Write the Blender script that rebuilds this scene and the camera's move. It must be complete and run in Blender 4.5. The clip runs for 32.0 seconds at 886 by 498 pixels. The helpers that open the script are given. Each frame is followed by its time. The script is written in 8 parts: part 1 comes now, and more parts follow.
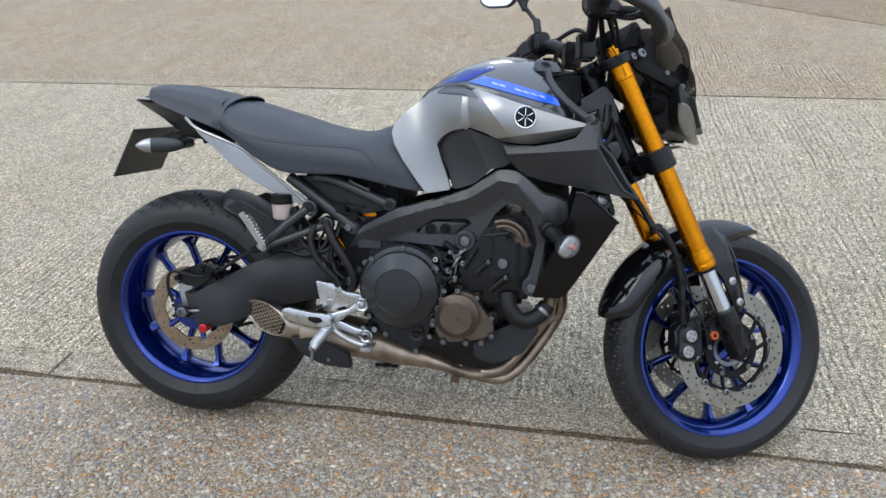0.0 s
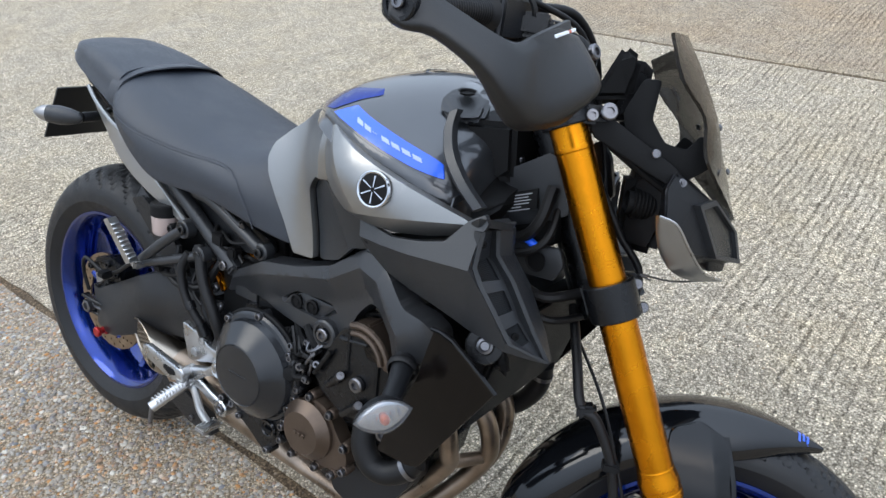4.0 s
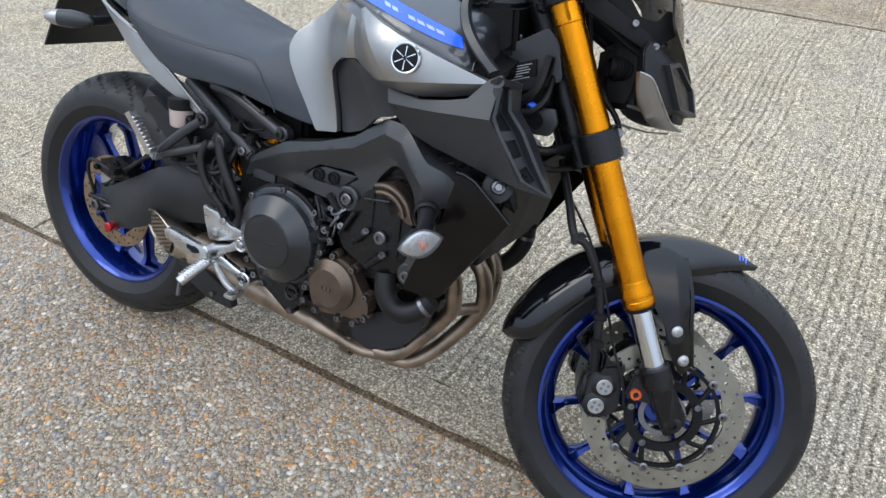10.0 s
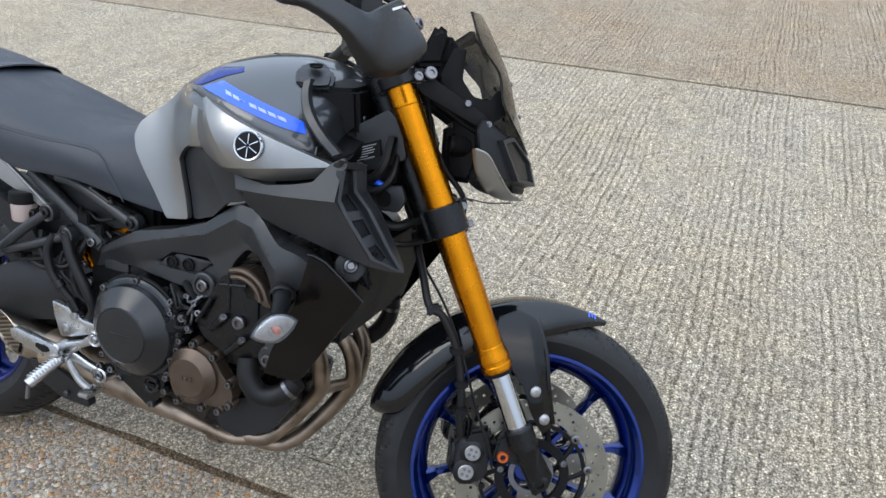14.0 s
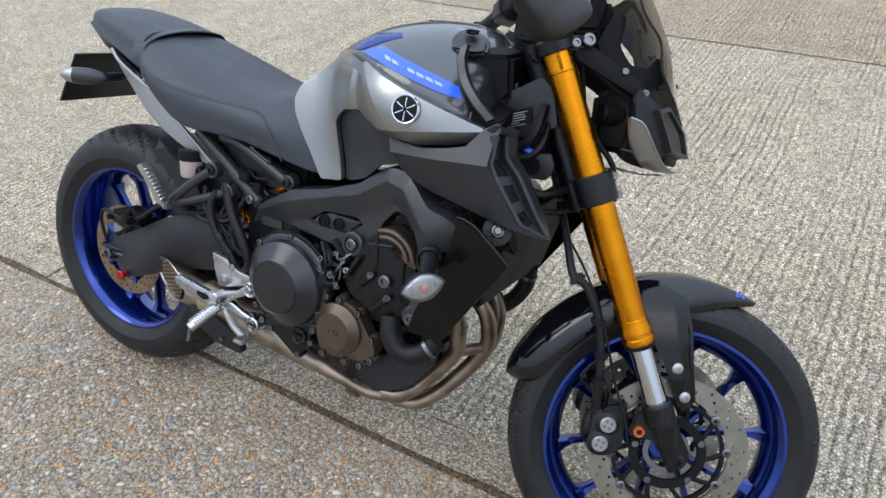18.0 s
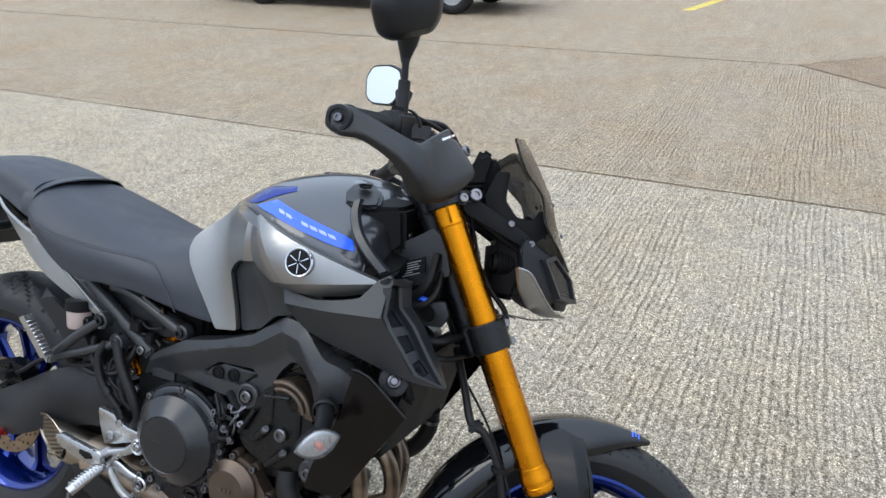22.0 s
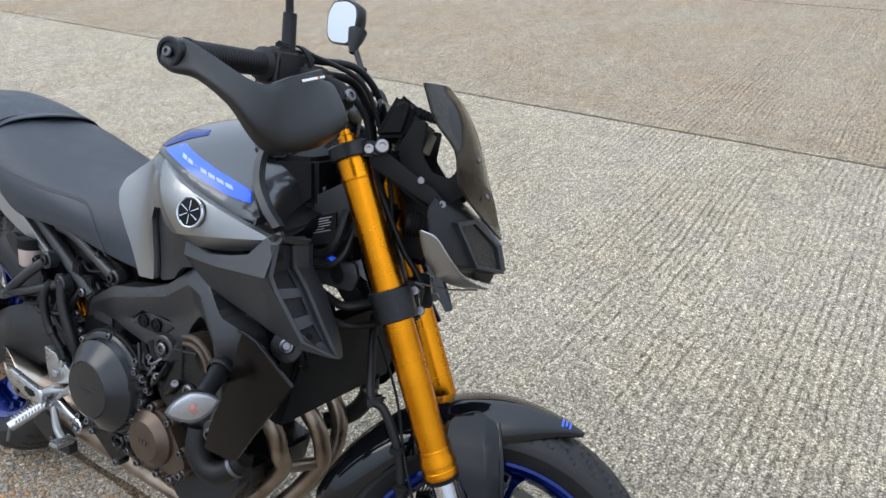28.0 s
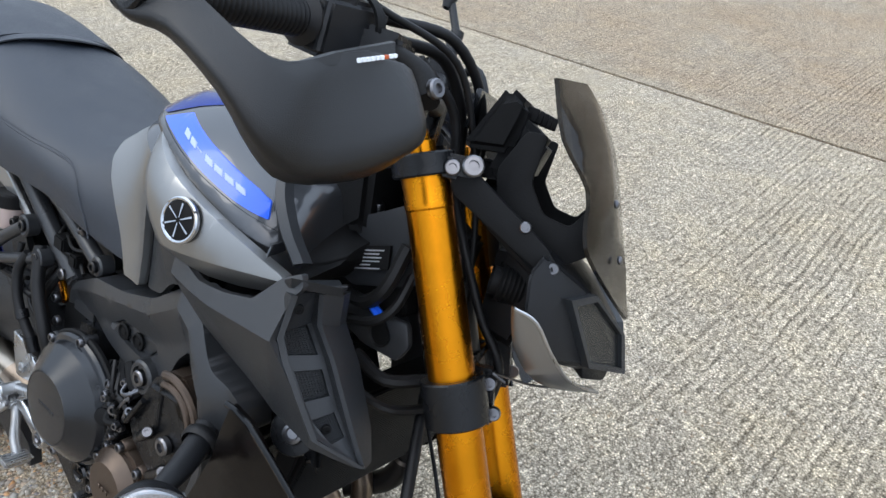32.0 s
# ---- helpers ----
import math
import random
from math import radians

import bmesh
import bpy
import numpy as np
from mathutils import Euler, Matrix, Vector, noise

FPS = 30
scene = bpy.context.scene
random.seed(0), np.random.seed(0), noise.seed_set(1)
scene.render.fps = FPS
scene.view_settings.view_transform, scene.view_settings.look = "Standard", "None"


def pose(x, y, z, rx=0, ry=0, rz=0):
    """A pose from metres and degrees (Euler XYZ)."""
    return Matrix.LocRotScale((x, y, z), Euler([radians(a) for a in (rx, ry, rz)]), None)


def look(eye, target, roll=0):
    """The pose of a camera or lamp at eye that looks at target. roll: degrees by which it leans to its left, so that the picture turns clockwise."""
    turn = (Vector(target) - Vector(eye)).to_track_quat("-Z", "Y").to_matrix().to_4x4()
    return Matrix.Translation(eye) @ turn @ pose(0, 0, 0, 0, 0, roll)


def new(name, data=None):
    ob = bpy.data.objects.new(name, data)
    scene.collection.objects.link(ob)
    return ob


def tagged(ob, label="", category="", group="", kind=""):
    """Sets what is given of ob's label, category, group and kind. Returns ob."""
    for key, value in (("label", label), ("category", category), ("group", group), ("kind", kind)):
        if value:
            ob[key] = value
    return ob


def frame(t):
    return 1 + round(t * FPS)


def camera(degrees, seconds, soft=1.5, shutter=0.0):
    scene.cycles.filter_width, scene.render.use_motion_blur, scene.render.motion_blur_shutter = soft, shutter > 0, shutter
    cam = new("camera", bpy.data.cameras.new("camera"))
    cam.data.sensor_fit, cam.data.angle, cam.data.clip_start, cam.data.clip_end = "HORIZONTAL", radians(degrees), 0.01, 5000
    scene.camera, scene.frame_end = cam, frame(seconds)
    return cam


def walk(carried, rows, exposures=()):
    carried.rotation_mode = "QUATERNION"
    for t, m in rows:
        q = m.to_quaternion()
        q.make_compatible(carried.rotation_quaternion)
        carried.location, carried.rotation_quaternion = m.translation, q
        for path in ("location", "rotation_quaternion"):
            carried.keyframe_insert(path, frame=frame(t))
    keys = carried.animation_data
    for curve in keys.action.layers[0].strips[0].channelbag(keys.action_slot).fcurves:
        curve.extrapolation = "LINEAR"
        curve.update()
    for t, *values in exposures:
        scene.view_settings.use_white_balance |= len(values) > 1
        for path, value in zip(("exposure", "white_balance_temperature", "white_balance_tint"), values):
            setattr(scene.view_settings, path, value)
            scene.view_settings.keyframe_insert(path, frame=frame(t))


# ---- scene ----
cam = camera(61.8, 32.0)
PATH = [
    (0, (1.114, -1.646, 1.443), (0.71, 0.074, 0.507), -2.6),
    (0.5, (1.074, -1.565, 1.43), (0.627, 0.132, 0.472), -2.8),
    (1, (1.041, -1.366, 1.428), (0.833, 0.359, 0.438), 0.7),
    (1.5, (1.074, -1.21, 1.407), (0.999, 0.505, 0.381), 2.5),
    (2, (1.254, -1.029, 1.413), (1.11, 0.682, 0.389), 2.1),
    (2.5, (1.36, -0.836, 1.388), (1.143, 0.866, 0.361), 2.0),
    (3, (1.383, -0.663, 1.385), (0.948, 0.977, 0.325), 1.3),
    (3.5, (1.512, -0.673, 1.408), (0.518, 0.693, 0.337), -3.0),
    (5.5, (1.638, -0.64, 1.376), (0.5, 0.557, 0.248), -4.1),
    (6, (1.629, -0.66, 1.379), (0.477, 0.483, 0.21), -4.5),
    (6.5, (1.613, -0.686, 1.364), (0.46, 0.409, 0.151), -5.0),
    (7, (1.58, -0.704, 1.372), (0.49, 0.404, 0.114), -5.5),
    (7.5, (1.456, -0.828, 1.368), (0.582, 0.434, 0.086), -2.6),
    (8, (1.437, -0.885, 1.366), (0.785, 0.502, 0.081), 0.7),
    (8.5, (1.53, -0.886, 1.378), (0.903, 0.533, 0.115), 2.0),
    (9, (1.643, -0.884, 1.388), (0.914, 0.503, 0.145), 0.9),
    (9.5, (1.658, -0.928, 1.408), (0.839, 0.436, 0.195), -0.2),
    (10, (1.611, -0.995, 1.397), (0.755, 0.358, 0.199), -0.8),
    (10.5, (1.617, -0.995, 1.412), (0.804, 0.417, 0.251), -0.1),
    (11, (1.627, -0.993, 1.417), (0.866, 0.483, 0.303), 0.4),
    (11.5, (1.636, -0.998, 1.417), (0.913, 0.516, 0.329), 0.9),
    (12, (1.633, -1.007, 1.42), (0.916, 0.514, 0.337), 0.9),
    (12.5, (1.635, -0.995, 1.426), (0.918, 0.524, 0.341), 0.9),
    (13, (1.646, -0.986, 1.432), (0.935, 0.536, 0.346), 0.6),
    (13.5, (1.665, -0.975, 1.434), (0.976, 0.558, 0.35), 0.5),
    (14, (1.677, -0.959, 1.436), (1.025, 0.599, 0.365), 0.5),
    (14.5, (1.675, -0.978, 1.433), (0.999, 0.568, 0.358), 0.3),
    (15, (1.649, -1.002, 1.424), (0.892, 0.484, 0.32), -0.5),
    (15.5, (1.64, -1.005, 1.417), (0.803, 0.417, 0.286), -1.3),
    (17.5, (1.637, -1.004, 1.431), (0.738, 0.377, 0.298), -2.5),
    (18, (1.635, -1.008, 1.425), (0.728, 0.383, 0.311), -2.4),
    (18.5, (1.637, -1.018, 1.432), (0.735, 0.384, 0.327), -2.2),
    (19, (1.644, -1.02, 1.436), (0.764, 0.401, 0.337), -2.0),
    (19.5, (1.644, -1.013, 1.441), (0.796, 0.433, 0.35), -1.6),
    (20, (1.646, -1.016, 1.448), (0.801, 0.447, 0.377), -1.9),
    (20.5, (1.655, -1.015, 1.449), (0.797, 0.461, 0.408), -2.6),
    (21, (1.659, -0.995, 1.46), (0.814, 0.548, 0.508), -1.6),
    (21.5, (1.656, -0.981, 1.476), (0.842, 0.63, 0.614), -0.4),
    (22, (1.662, -0.973, 1.474), (0.877, 0.666, 0.638), -0.1),
    (22.5, (1.694, -0.93, 1.461), (0.943, 0.718, 0.612), 0.4),
    (23, (1.797, -0.781, 1.443), (1.082, 0.87, 0.569), 1.1),
    (23.5, (1.815, -0.569, 1.41), (1.188, 1.093, 0.491), 3.1),
    (24, (1.819, -0.428, 1.414), (1.048, 1.129, 0.423), 3.1),
    (24.5, (1.874, -0.439, 1.401), (0.651, 0.772, 0.383), -1.2),
    (26.5, (1.914, -0.705, 1.441), (0.885, 0.72, 0.487), -1.9),
    (27, (1.919, -0.7, 1.439), (0.898, 0.75, 0.514), -1.6),
    (27.5, (1.907, -0.698, 1.434), (0.892, 0.757, 0.51), -1.6),
    (28, (1.886, -0.694, 1.426), (0.882, 0.749, 0.472), -1.2),
    (28.5, (1.853, -0.705, 1.415), (0.86, 0.703, 0.399), -0.5),
    (29, (1.848, -0.711, 1.415), (0.855, 0.66, 0.35), 0.2),
    (29.5, (1.842, -0.653, 1.42), (0.838, 0.692, 0.332), 0.5),
    (30, (1.842, -0.621, 1.419), (0.832, 0.697, 0.303), 0.6),
    (30.5, (1.836, -0.653, 1.394), (0.805, 0.618, 0.244), 0.2),
    (31, (1.806, -0.707, 1.374), (0.749, 0.532, 0.213), 0.1),
    (31.5, (1.731, -0.57, 1.377), (0.704, 0.742, 0.271), 2.8),
    (32, (1.603, -0.383, 1.345), (0.518, 0.911, 0.273), 4.5),
]
EXPOSURES = [(0, 0.74), (1, 0.83), (3.5, 0.86), (6, 0.93), (7, 0.96), (8, 1.02), (9, 0.92), (10, 0.88), (12, 0.85), (14, 0.79), (18, 0.81), (20, 0.83), (23, 0.76), (24, 0.60), (24.6, 0.60), (27, 0.77), (28, 0.78), (31, 0.87), (32, 0.87)]
walk(cam, [(t, look(eye, target, roll)) for t, eye, target, roll in PATH], EXPOSURES)
# ---- world ----
world = bpy.data.worlds.new("sky")
scene.world = world
world.use_nodes = True
_nt = world.node_tree
_sky = _nt.nodes.new("ShaderNodeTexSky")
_sky.sky_type = "NISHITA"
_sky.sun_disc = False
_sky.sun_elevation = radians(50)
_sky.sun_rotation = radians(132)
_sky.dust_density = 4.0
_sky.ozone_density = 1.0
_mix = _nt.nodes.new("ShaderNodeMixRGB")
_mix.inputs[0].default_value = 0.86
_mix.inputs[2].default_value = (6.7, 7.85, 9.6, 1)
_nt.links.new(_sky.outputs[0], _mix.inputs[1])
# an overcast sky is three times as bright overhead as at the horizon
_dir = _nt.nodes.new("ShaderNodeTexCoord")
_sep = _nt.nodes.new("ShaderNodeSeparateXYZ")
_nt.links.new(_dir.outputs["Generated"], _sep.inputs[0])
_lum = _nt.nodes.new("ShaderNodeMapRange")
_lum.inputs["From Min"].default_value, _lum.inputs["From Max"].default_value = 0.0, 1.0
_lum.inputs["To Min"].default_value, _lum.inputs["To Max"].default_value = 0.33, 1.0
_nt.links.new(_sep.outputs[2], _lum.inputs["Value"])
_mul = _nt.nodes.new("ShaderNodeMixRGB")
_mul.blend_type = "MULTIPLY"
_mul.inputs[0].default_value = 1.0
_nt.links.new(_mix.outputs[0], _mul.inputs[1])
_nt.links.new(_lum.outputs[0], _mul.inputs[2])
_nt.links.new(_mul.outputs[0], _nt.nodes["Background"].inputs[0])
_nt.nodes["Background"].inputs[1].default_value = 0.172
sun_data = bpy.data.lights.new("sun", "SUN")
sun_data.energy = 0.55
sun_data.angle = radians(32)
sun_data.color = (1.0, 0.95, 0.86)
sun = new("sun", sun_data)
sun.rotation_euler = (radians(40), 0, radians(-48))


# ---- materials ----
def material(name, color, rough=0.5, metal=0.0, coat=0.0, coat_rough=0.08, grain=0.0, grain_scale=400.0, tone=0.0, tone_scale=12.0,
             rough_var=0.0, spec=0.5, emit=0.0, aniso=0.0):
    """A painted, moulded or metal surface with fine relief and blotchy wear at a larger scale."""
    m = bpy.data.materials.new(name)
    m.use_nodes = True
    nt = m.node_tree
    b = nt.nodes["Principled BSDF"]
    b.inputs["Base Color"].default_value = (*color, 1)
    b.inputs["Roughness"].default_value = rough
    b.inputs["Metallic"].default_value = metal
    b.inputs["Coat Weight"].default_value = coat
    b.inputs["Coat Roughness"].default_value = coat_rough
    b.inputs["Specular IOR Level"].default_value = spec
    co = nt.nodes.new("ShaderNodeTexCoord")
    if tone or rough_var:
        n = nt.nodes.new("ShaderNodeTexNoise")
        n.inputs["Scale"].default_value = tone_scale
        n.inputs["Detail"].default_value = 6
        nt.links.new(co.outputs["Object"], n.inputs["Vector"])
        if tone:
            r = nt.nodes.new("ShaderNodeMapRange")
            r.inputs["From Min"].default_value, r.inputs["From Max"].default_value = 0.3, 0.7
            r.inputs["To Min"].default_value, r.inputs["To Max"].default_value = 1 - tone, 1 + tone
            nt.links.new(n.outputs["Fac"], r.inputs["Value"])
            h = nt.nodes.new("ShaderNodeHueSaturation")
            h.inputs["Color"].default_value = (*color, 1)
            nt.links.new(r.outputs[0], h.inputs["Value"])
            nt.links.new(h.outputs[0], b.inputs["Base Color"])
        if rough_var:
            r2 = nt.nodes.new("ShaderNodeMapRange")
            r2.inputs["From Min"].default_value, r2.inputs["From Max"].default_value = 0.3, 0.7
            r2.inputs["To Min"].default_value, r2.inputs["To Max"].default_value = max(0.02, rough - rough_var), min(1, rough + rough_var)
            nt.links.new(n.outputs["Fac"], r2.inputs["Value"])
            nt.links.new(r2.outputs[0], b.inputs["Roughness"])
    if grain:
        g = nt.nodes.new("ShaderNodeTexNoise")
        g.inputs["Scale"].default_value = grain_scale
        g.inputs["Detail"].default_value = 3
        nt.links.new(co.outputs["Object"], g.inputs["Vector"])
        u = nt.nodes.new("ShaderNodeBump")
        u.inputs["Strength"].default_value = grain
        u.inputs["Distance"].default_value = 0.001
        nt.links.new(g.outputs["Fac"], u.inputs["Height"])
        nt.links.new(u.outputs[0], b.inputs["Normal"])
    if emit:
        b.inputs["Emission Color"].default_value = (*color, 1)
        b.inputs["Emission Strength"].default_value = emit
    return m


M_TYRE = material("tyre rubber", (0.0105, 0.0108, 0.0116), 0.48, spec=0.32, grain=0.25, grain_scale=900, tone=0.25, tone_scale=30, rough_var=0.1)
M_BLUE = material("blue anodised paint", (0.001, 0.022, 0.19), 0.19, metal=0.88, coat=0.8, coat_rough=0.06, tone=0.12, tone_scale=20, rough_var=0.06)
M_GOLD = material("gold anodised aluminium", (0.61, 0.222, 0.008), 0.26, metal=1.0, tone=0.08, tone_scale=25, rough_var=0.05)
M_SEAT = material("seat vinyl", (0.0205, 0.0250, 0.0335), 0.42, spec=0.5, grain=0.55, grain_scale=1100, tone=0.1, tone_scale=18, rough_var=0.06)
M_SEATSTITCH = material("seat stitching thread", (0.035, 0.04, 0.05), 0.7)
M_PLASTIC = material("grained black plastic", (0.0085, 0.0092, 0.0108), 0.38, spec=0.34, grain=0.4, grain_scale=1300, tone=0.15, tone_scale=15, rough_var=0.07)
M_GREY = material("charcoal moulded plastic", (0.0180, 0.0200, 0.0228), 0.36, spec=0.5, grain=0.35, grain_scale=1300, tone=0.1, tone_scale=12, rough_var=0.06)
M_GUARD = material("matt guard plastic", (0.0080, 0.0082, 0.0088), 0.34, spec=0.45, grain=0.4, grain_scale=1300, tone=0.1, tone_scale=15, rough_var=0.06)
M_FRAME = material("satin black frame paint", (0.0215, 0.0230, 0.0255), 0.33, spec=0.5, grain=0.2, grain_scale=700, tone=0.1, tone_scale=14, rough_var=0.06)
M_BLACK = material("dark recess plastic", (0.0045, 0.0046, 0.005), 0.6, spec=0.18, grain=0.2, tone=0.2)
M_ENGINE = material("black engine casting", (0.0042, 0.0046, 0.0055), 0.25, spec=0.33, grain=0.5, grain_scale=600, tone=0.2, tone_scale=25, rough_var=0.1)
M_CLUTCH = material("satin black clutch casting", (0.0110, 0.0125, 0.0150), 0.2, spec=0.5, grain=0.2, grain_scale=600, tone=0.1, tone_scale=25, rough_var=0.06)
M_RADG = material("glossy brown-black guard plastic", (0.0040, 0.0031, 0.0028), 0.2, spec=0.22, grain=0.5, grain_scale=60, tone=0.3, tone_scale=25)
M_STAY = material("black stay paint", (0.0026, 0.0028, 0.0034), 0.1, spec=0.35, tone=0.1)
M_MIRROR = material("mirror silvering", (0.95, 0.96, 0.96), 0.03, metal=1.0)
M_BRONZE = material("bronze magnesium cover", (0.105, 0.078, 0.06), 0.38, metal=0.75, grain=0.3, grain_scale=700, tone=0.12, tone_scale=30, rough_var=0.06)
M_SILVER = material("brushed silver tank paint", (0.285, 0.286, 0.282), 0.33, metal=0.88, coat=0.3, coat_rough=0.10, tone=0.05, tone_scale=9, rough_var=0.05)
M_GLOSS = material("gloss black paint", (0.0035, 0.004, 0.0052), 0.08, spec=0.5, tone=0.1)
M_TOP = material("dark metallic tank paint", (0.050, 0.053, 0.058), 0.32, metal=0.7, coat=1.0, coat_rough=0.04, tone=0.08, tone_scale=9)
M_CHEEK = material("satin silver cheek paint", (0.36, 0.365, 0.37), 0.33, metal=0.9, coat=0.3, tone=0.05)
M_STRIPE = material("blue tank graphic", (0.012, 0.100, 0.72), 0.3, coat=0.6, coat_rough=0.08, tone=0.05)
M_WHITE = material("white lettering", (0.75, 0.78, 0.82), 0.4)
M_NAME = material("pale blue lettering", (0.35, 0.42, 0.62), 0.4)
M_PRINT = material("faded print", (0.30, 0.31, 0.33), 0.5)
M_ALU = material("machined aluminium", (0.5, 0.51, 0.52), 0.3, metal=1.0, grain=0.2, grain_scale=500, tone=0.08, tone_scale=30, rough_var=0.08)
M_CAST = material("satin silver casting", (0.36, 0.36, 0.36), 0.36, metal=0.85, grain=0.3, grain_scale=600, tone=0.08, tone_scale=25, rough_var=0.06)
M_CHROME = material("polished chrome", (0.56, 0.58, 0.61), 0.10, metal=1.0, rough_var=0.03)
M_STEEL = material("zinc bolt steel", (0.18, 0.18, 0.19), 0.32, metal=1.0, tone=0.15, tone_scale=80)
M_DISC = material("brake disc steel", (0.25, 0.236, 0.195), 0.34, metal=0.95, tone=0.1, tone_scale=40, rough_var=0.08)
M_DISCR = material("browned brake disc steel", (0.27, 0.20, 0.135), 0.36, metal=0.9, tone=0.15, tone_scale=40, rough_var=0.08)
M_EXH = material("heat tinted exhaust steel", (0.29, 0.23, 0.178), 0.36, metal=0.9, tone=0.45, tone_scale=14, rough_var=0.1, grain=0.15, grain_scale=300)
M_EXHS = material("brushed exhaust tip steel", (0.34, 0.30, 0.25), 0.3, metal=1.0, tone=0.15, tone_scale=20)
M_RUBBER = material("black hose rubber", (0.005, 0.005, 0.0055), 0.5, spec=0.3, tone=0.2, tone_scale=40)
M_RED = material("red anodised", (0.36, 0.02, 0.02), 0.3, metal=0.6)
M_ORANGE = material("orange anodised", (0.55, 0.11, 0.03), 0.3, metal=0.5)
M_TANKBLUE = material("deep blue tank inlay", (0.002, 0.028, 0.24), 0.14, metal=0.85)


def glass_material(name, color, rough=0.03, alpha=0.35, coat=0.8):
    m = bpy.data.materials.new(name)
    m.use_nodes = True
    b = m.node_tree.nodes["Principled BSDF"]
    b.inputs["Base Color"].default_value = (*color, 1)
    b.inputs["Roughness"].default_value = rough
    b.inputs["Alpha"].default_value = alpha
    b.inputs["Coat Weight"].default_value = coat
    b.inputs["Specular IOR Level"].default_value = 0.15 + 0.4 * coat
    b.inputs["Coat Roughness"].default_value = 0.03
    return m


M_SMOKE = glass_material("smoked screen acrylic", (0.009, 0.007, 0.005), 0.06, 0.80, 0.1)
M_LAMPLENS = glass_material("smoky lamp lens", (0.05, 0.05, 0.048), 0.06, 0.35, 0.8)
M_LENS = glass_material("clear lamp lens", (0.30, 0.31, 0.33), 0.05, 0.34)
M_RES = glass_material("cloudy reservoir plastic", (0.55, 0.45, 0.42), 0.35, 0.75)


# ---- mesh helpers ----
import mathutils.bvhtree
from mathutils.geometry import delaunay_2d_cdt


def part(name, bm, mat, parent, label="", sharp=38, at=None):
    me = bpy.data.meshes.new(name)
    bmesh.ops.recalc_face_normals(bm, faces=bm.faces)
    bm.to_mesh(me)
    bm.free()
    me.polygons.foreach_set("use_smooth", [True] * len(me.polygons))
    me.set_sharp_from_angle(angle=radians(sharp))
    me.materials.append(mat)
    ob = new(name, me)
    ob.parent = parent
    if at is not None:
        ob.matrix_local = at
    if label:
        ob["label"] = label
    return ob


def join(target, source):
    """Adds the geometry of one bmesh to another."""
    me = bpy.data.meshes.new("tmp")
    source.to_mesh(me)
    source.free()
    target.from_mesh(me)
    bpy.data.meshes.remove(me)
    return target


def rounded(pts, r, n=3):
    """A closed outline with its corners rounded."""
    out = []
    k = len(pts)
    for i in range(k):
        a, b, c = (Vector(pts[(i + j) % k]) for j in (-1, 0, 1))
        u, v = a - b, c - b
        d = min(r, u.length * 0.45, v.length * 0.45)
        p, q = b + u.normalized() * d, b + v.normalized() * d
        for j in range(n + 1):
            s = j / n
            out.append(tuple((1 - s) ** 2 * p + 2 * s * (1 - s) * b + s * s * q))
    return out


def patch(outline, depth, thick=0.006, step=0.025, round_r=0.012, bevel=0.003, creases=()):
    """A shell whose side outline is given in x, z; depth(x, z) gives y of its outer face; it is thick inwards (+y)."""
    bm = bmesh.new()
    pts = rounded(outline, round_r) if round_r else outline
    k = len(pts)
    flat, _, tris, *_ = delaunay_2d_cdt([Vector(p) for p in pts], [(i, (i + 1) % k) for i in range(k)], [], 1, 1e-6)
    vs = [bm.verts.new((p.x, 0, p.y)) for p in flat]
    for tri in tris:
        bm.faces.new([vs[i] for i in tri])
    xs, zs = [p[0] for p in pts], [p[1] for p in pts]
    for lo, hi, no in ((min(xs), max(xs), (1, 0, 0)), (min(zs), max(zs), (0, 0, 1))):
        n = max(1, int((hi - lo) / step))
        for i in range(1, n):
            v = lo + (hi - lo) * i / n
            bmesh.ops.bisect_plane(bm, geom=bm.verts[:] + bm.edges[:] + bm.faces[:], plane_co=(v * no[0], 0, v * no[2]), plane_no=no)
    for (x0, z0), (x1, z1) in creases:
        bmesh.ops.bisect_plane(bm, geom=bm.verts[:] + bm.edges[:] + bm.faces[:], plane_co=(x0, 0, z0), plane_no=(z1 - z0, 0, x0 - x1))
    bmesh.ops.dissolve_degenerate(bm, dist=0.0004, edges=bm.edges)
    for v in bm.verts:
        v.co.y = depth(v.co.x, v.co.z)
    rim = [e for e in bm.edges if e.is_boundary]
    ex = bmesh.ops.extrude_face_region(bm, geom=bm.faces[:])
    back = [v for v in ex["geom"] if isinstance(v, bmesh.types.BMVert)]
    for v in back:
        v.co.y += thick
    if bevel:
        rim = [e for e in rim if e.is_valid]
        bmesh.ops.bevel(bm, geom=rim, offset=bevel, segments=2, affect="EDGES", profile=0.6, clamp_overlap=True)
    return bm


def prism(outline, y0, y1, bevel=0.004, round_r=0.006, seg=2):
    """An outline in x, z drawn out from y0 to y1, with rounded rims."""
    bm = bmesh.new()
    pts = rounded(outline, round_r) if round_r else outline
    f = bm.faces.new([bm.verts.new((x, y0, z)) for x, z in pts])
    ex = bmesh.ops.extrude_face_region(bm, geom=[f])
    vs = [v for v in ex["geom"] if isinstance(v, bmesh.types.BMVert)]
    bmesh.ops.translate(bm, verts=vs, vec=(0, y1 - y0, 0))
    if bevel:
        es = [e for e in bm.edges if abs(e.verts[0].co.y - e.verts[1].co.y) < 1e-6]
        bmesh.ops.bevel(bm, geom=es, offset=bevel, segments=seg, affect="EDGES", profile=0.5, clamp_overlap=True)
    return bm


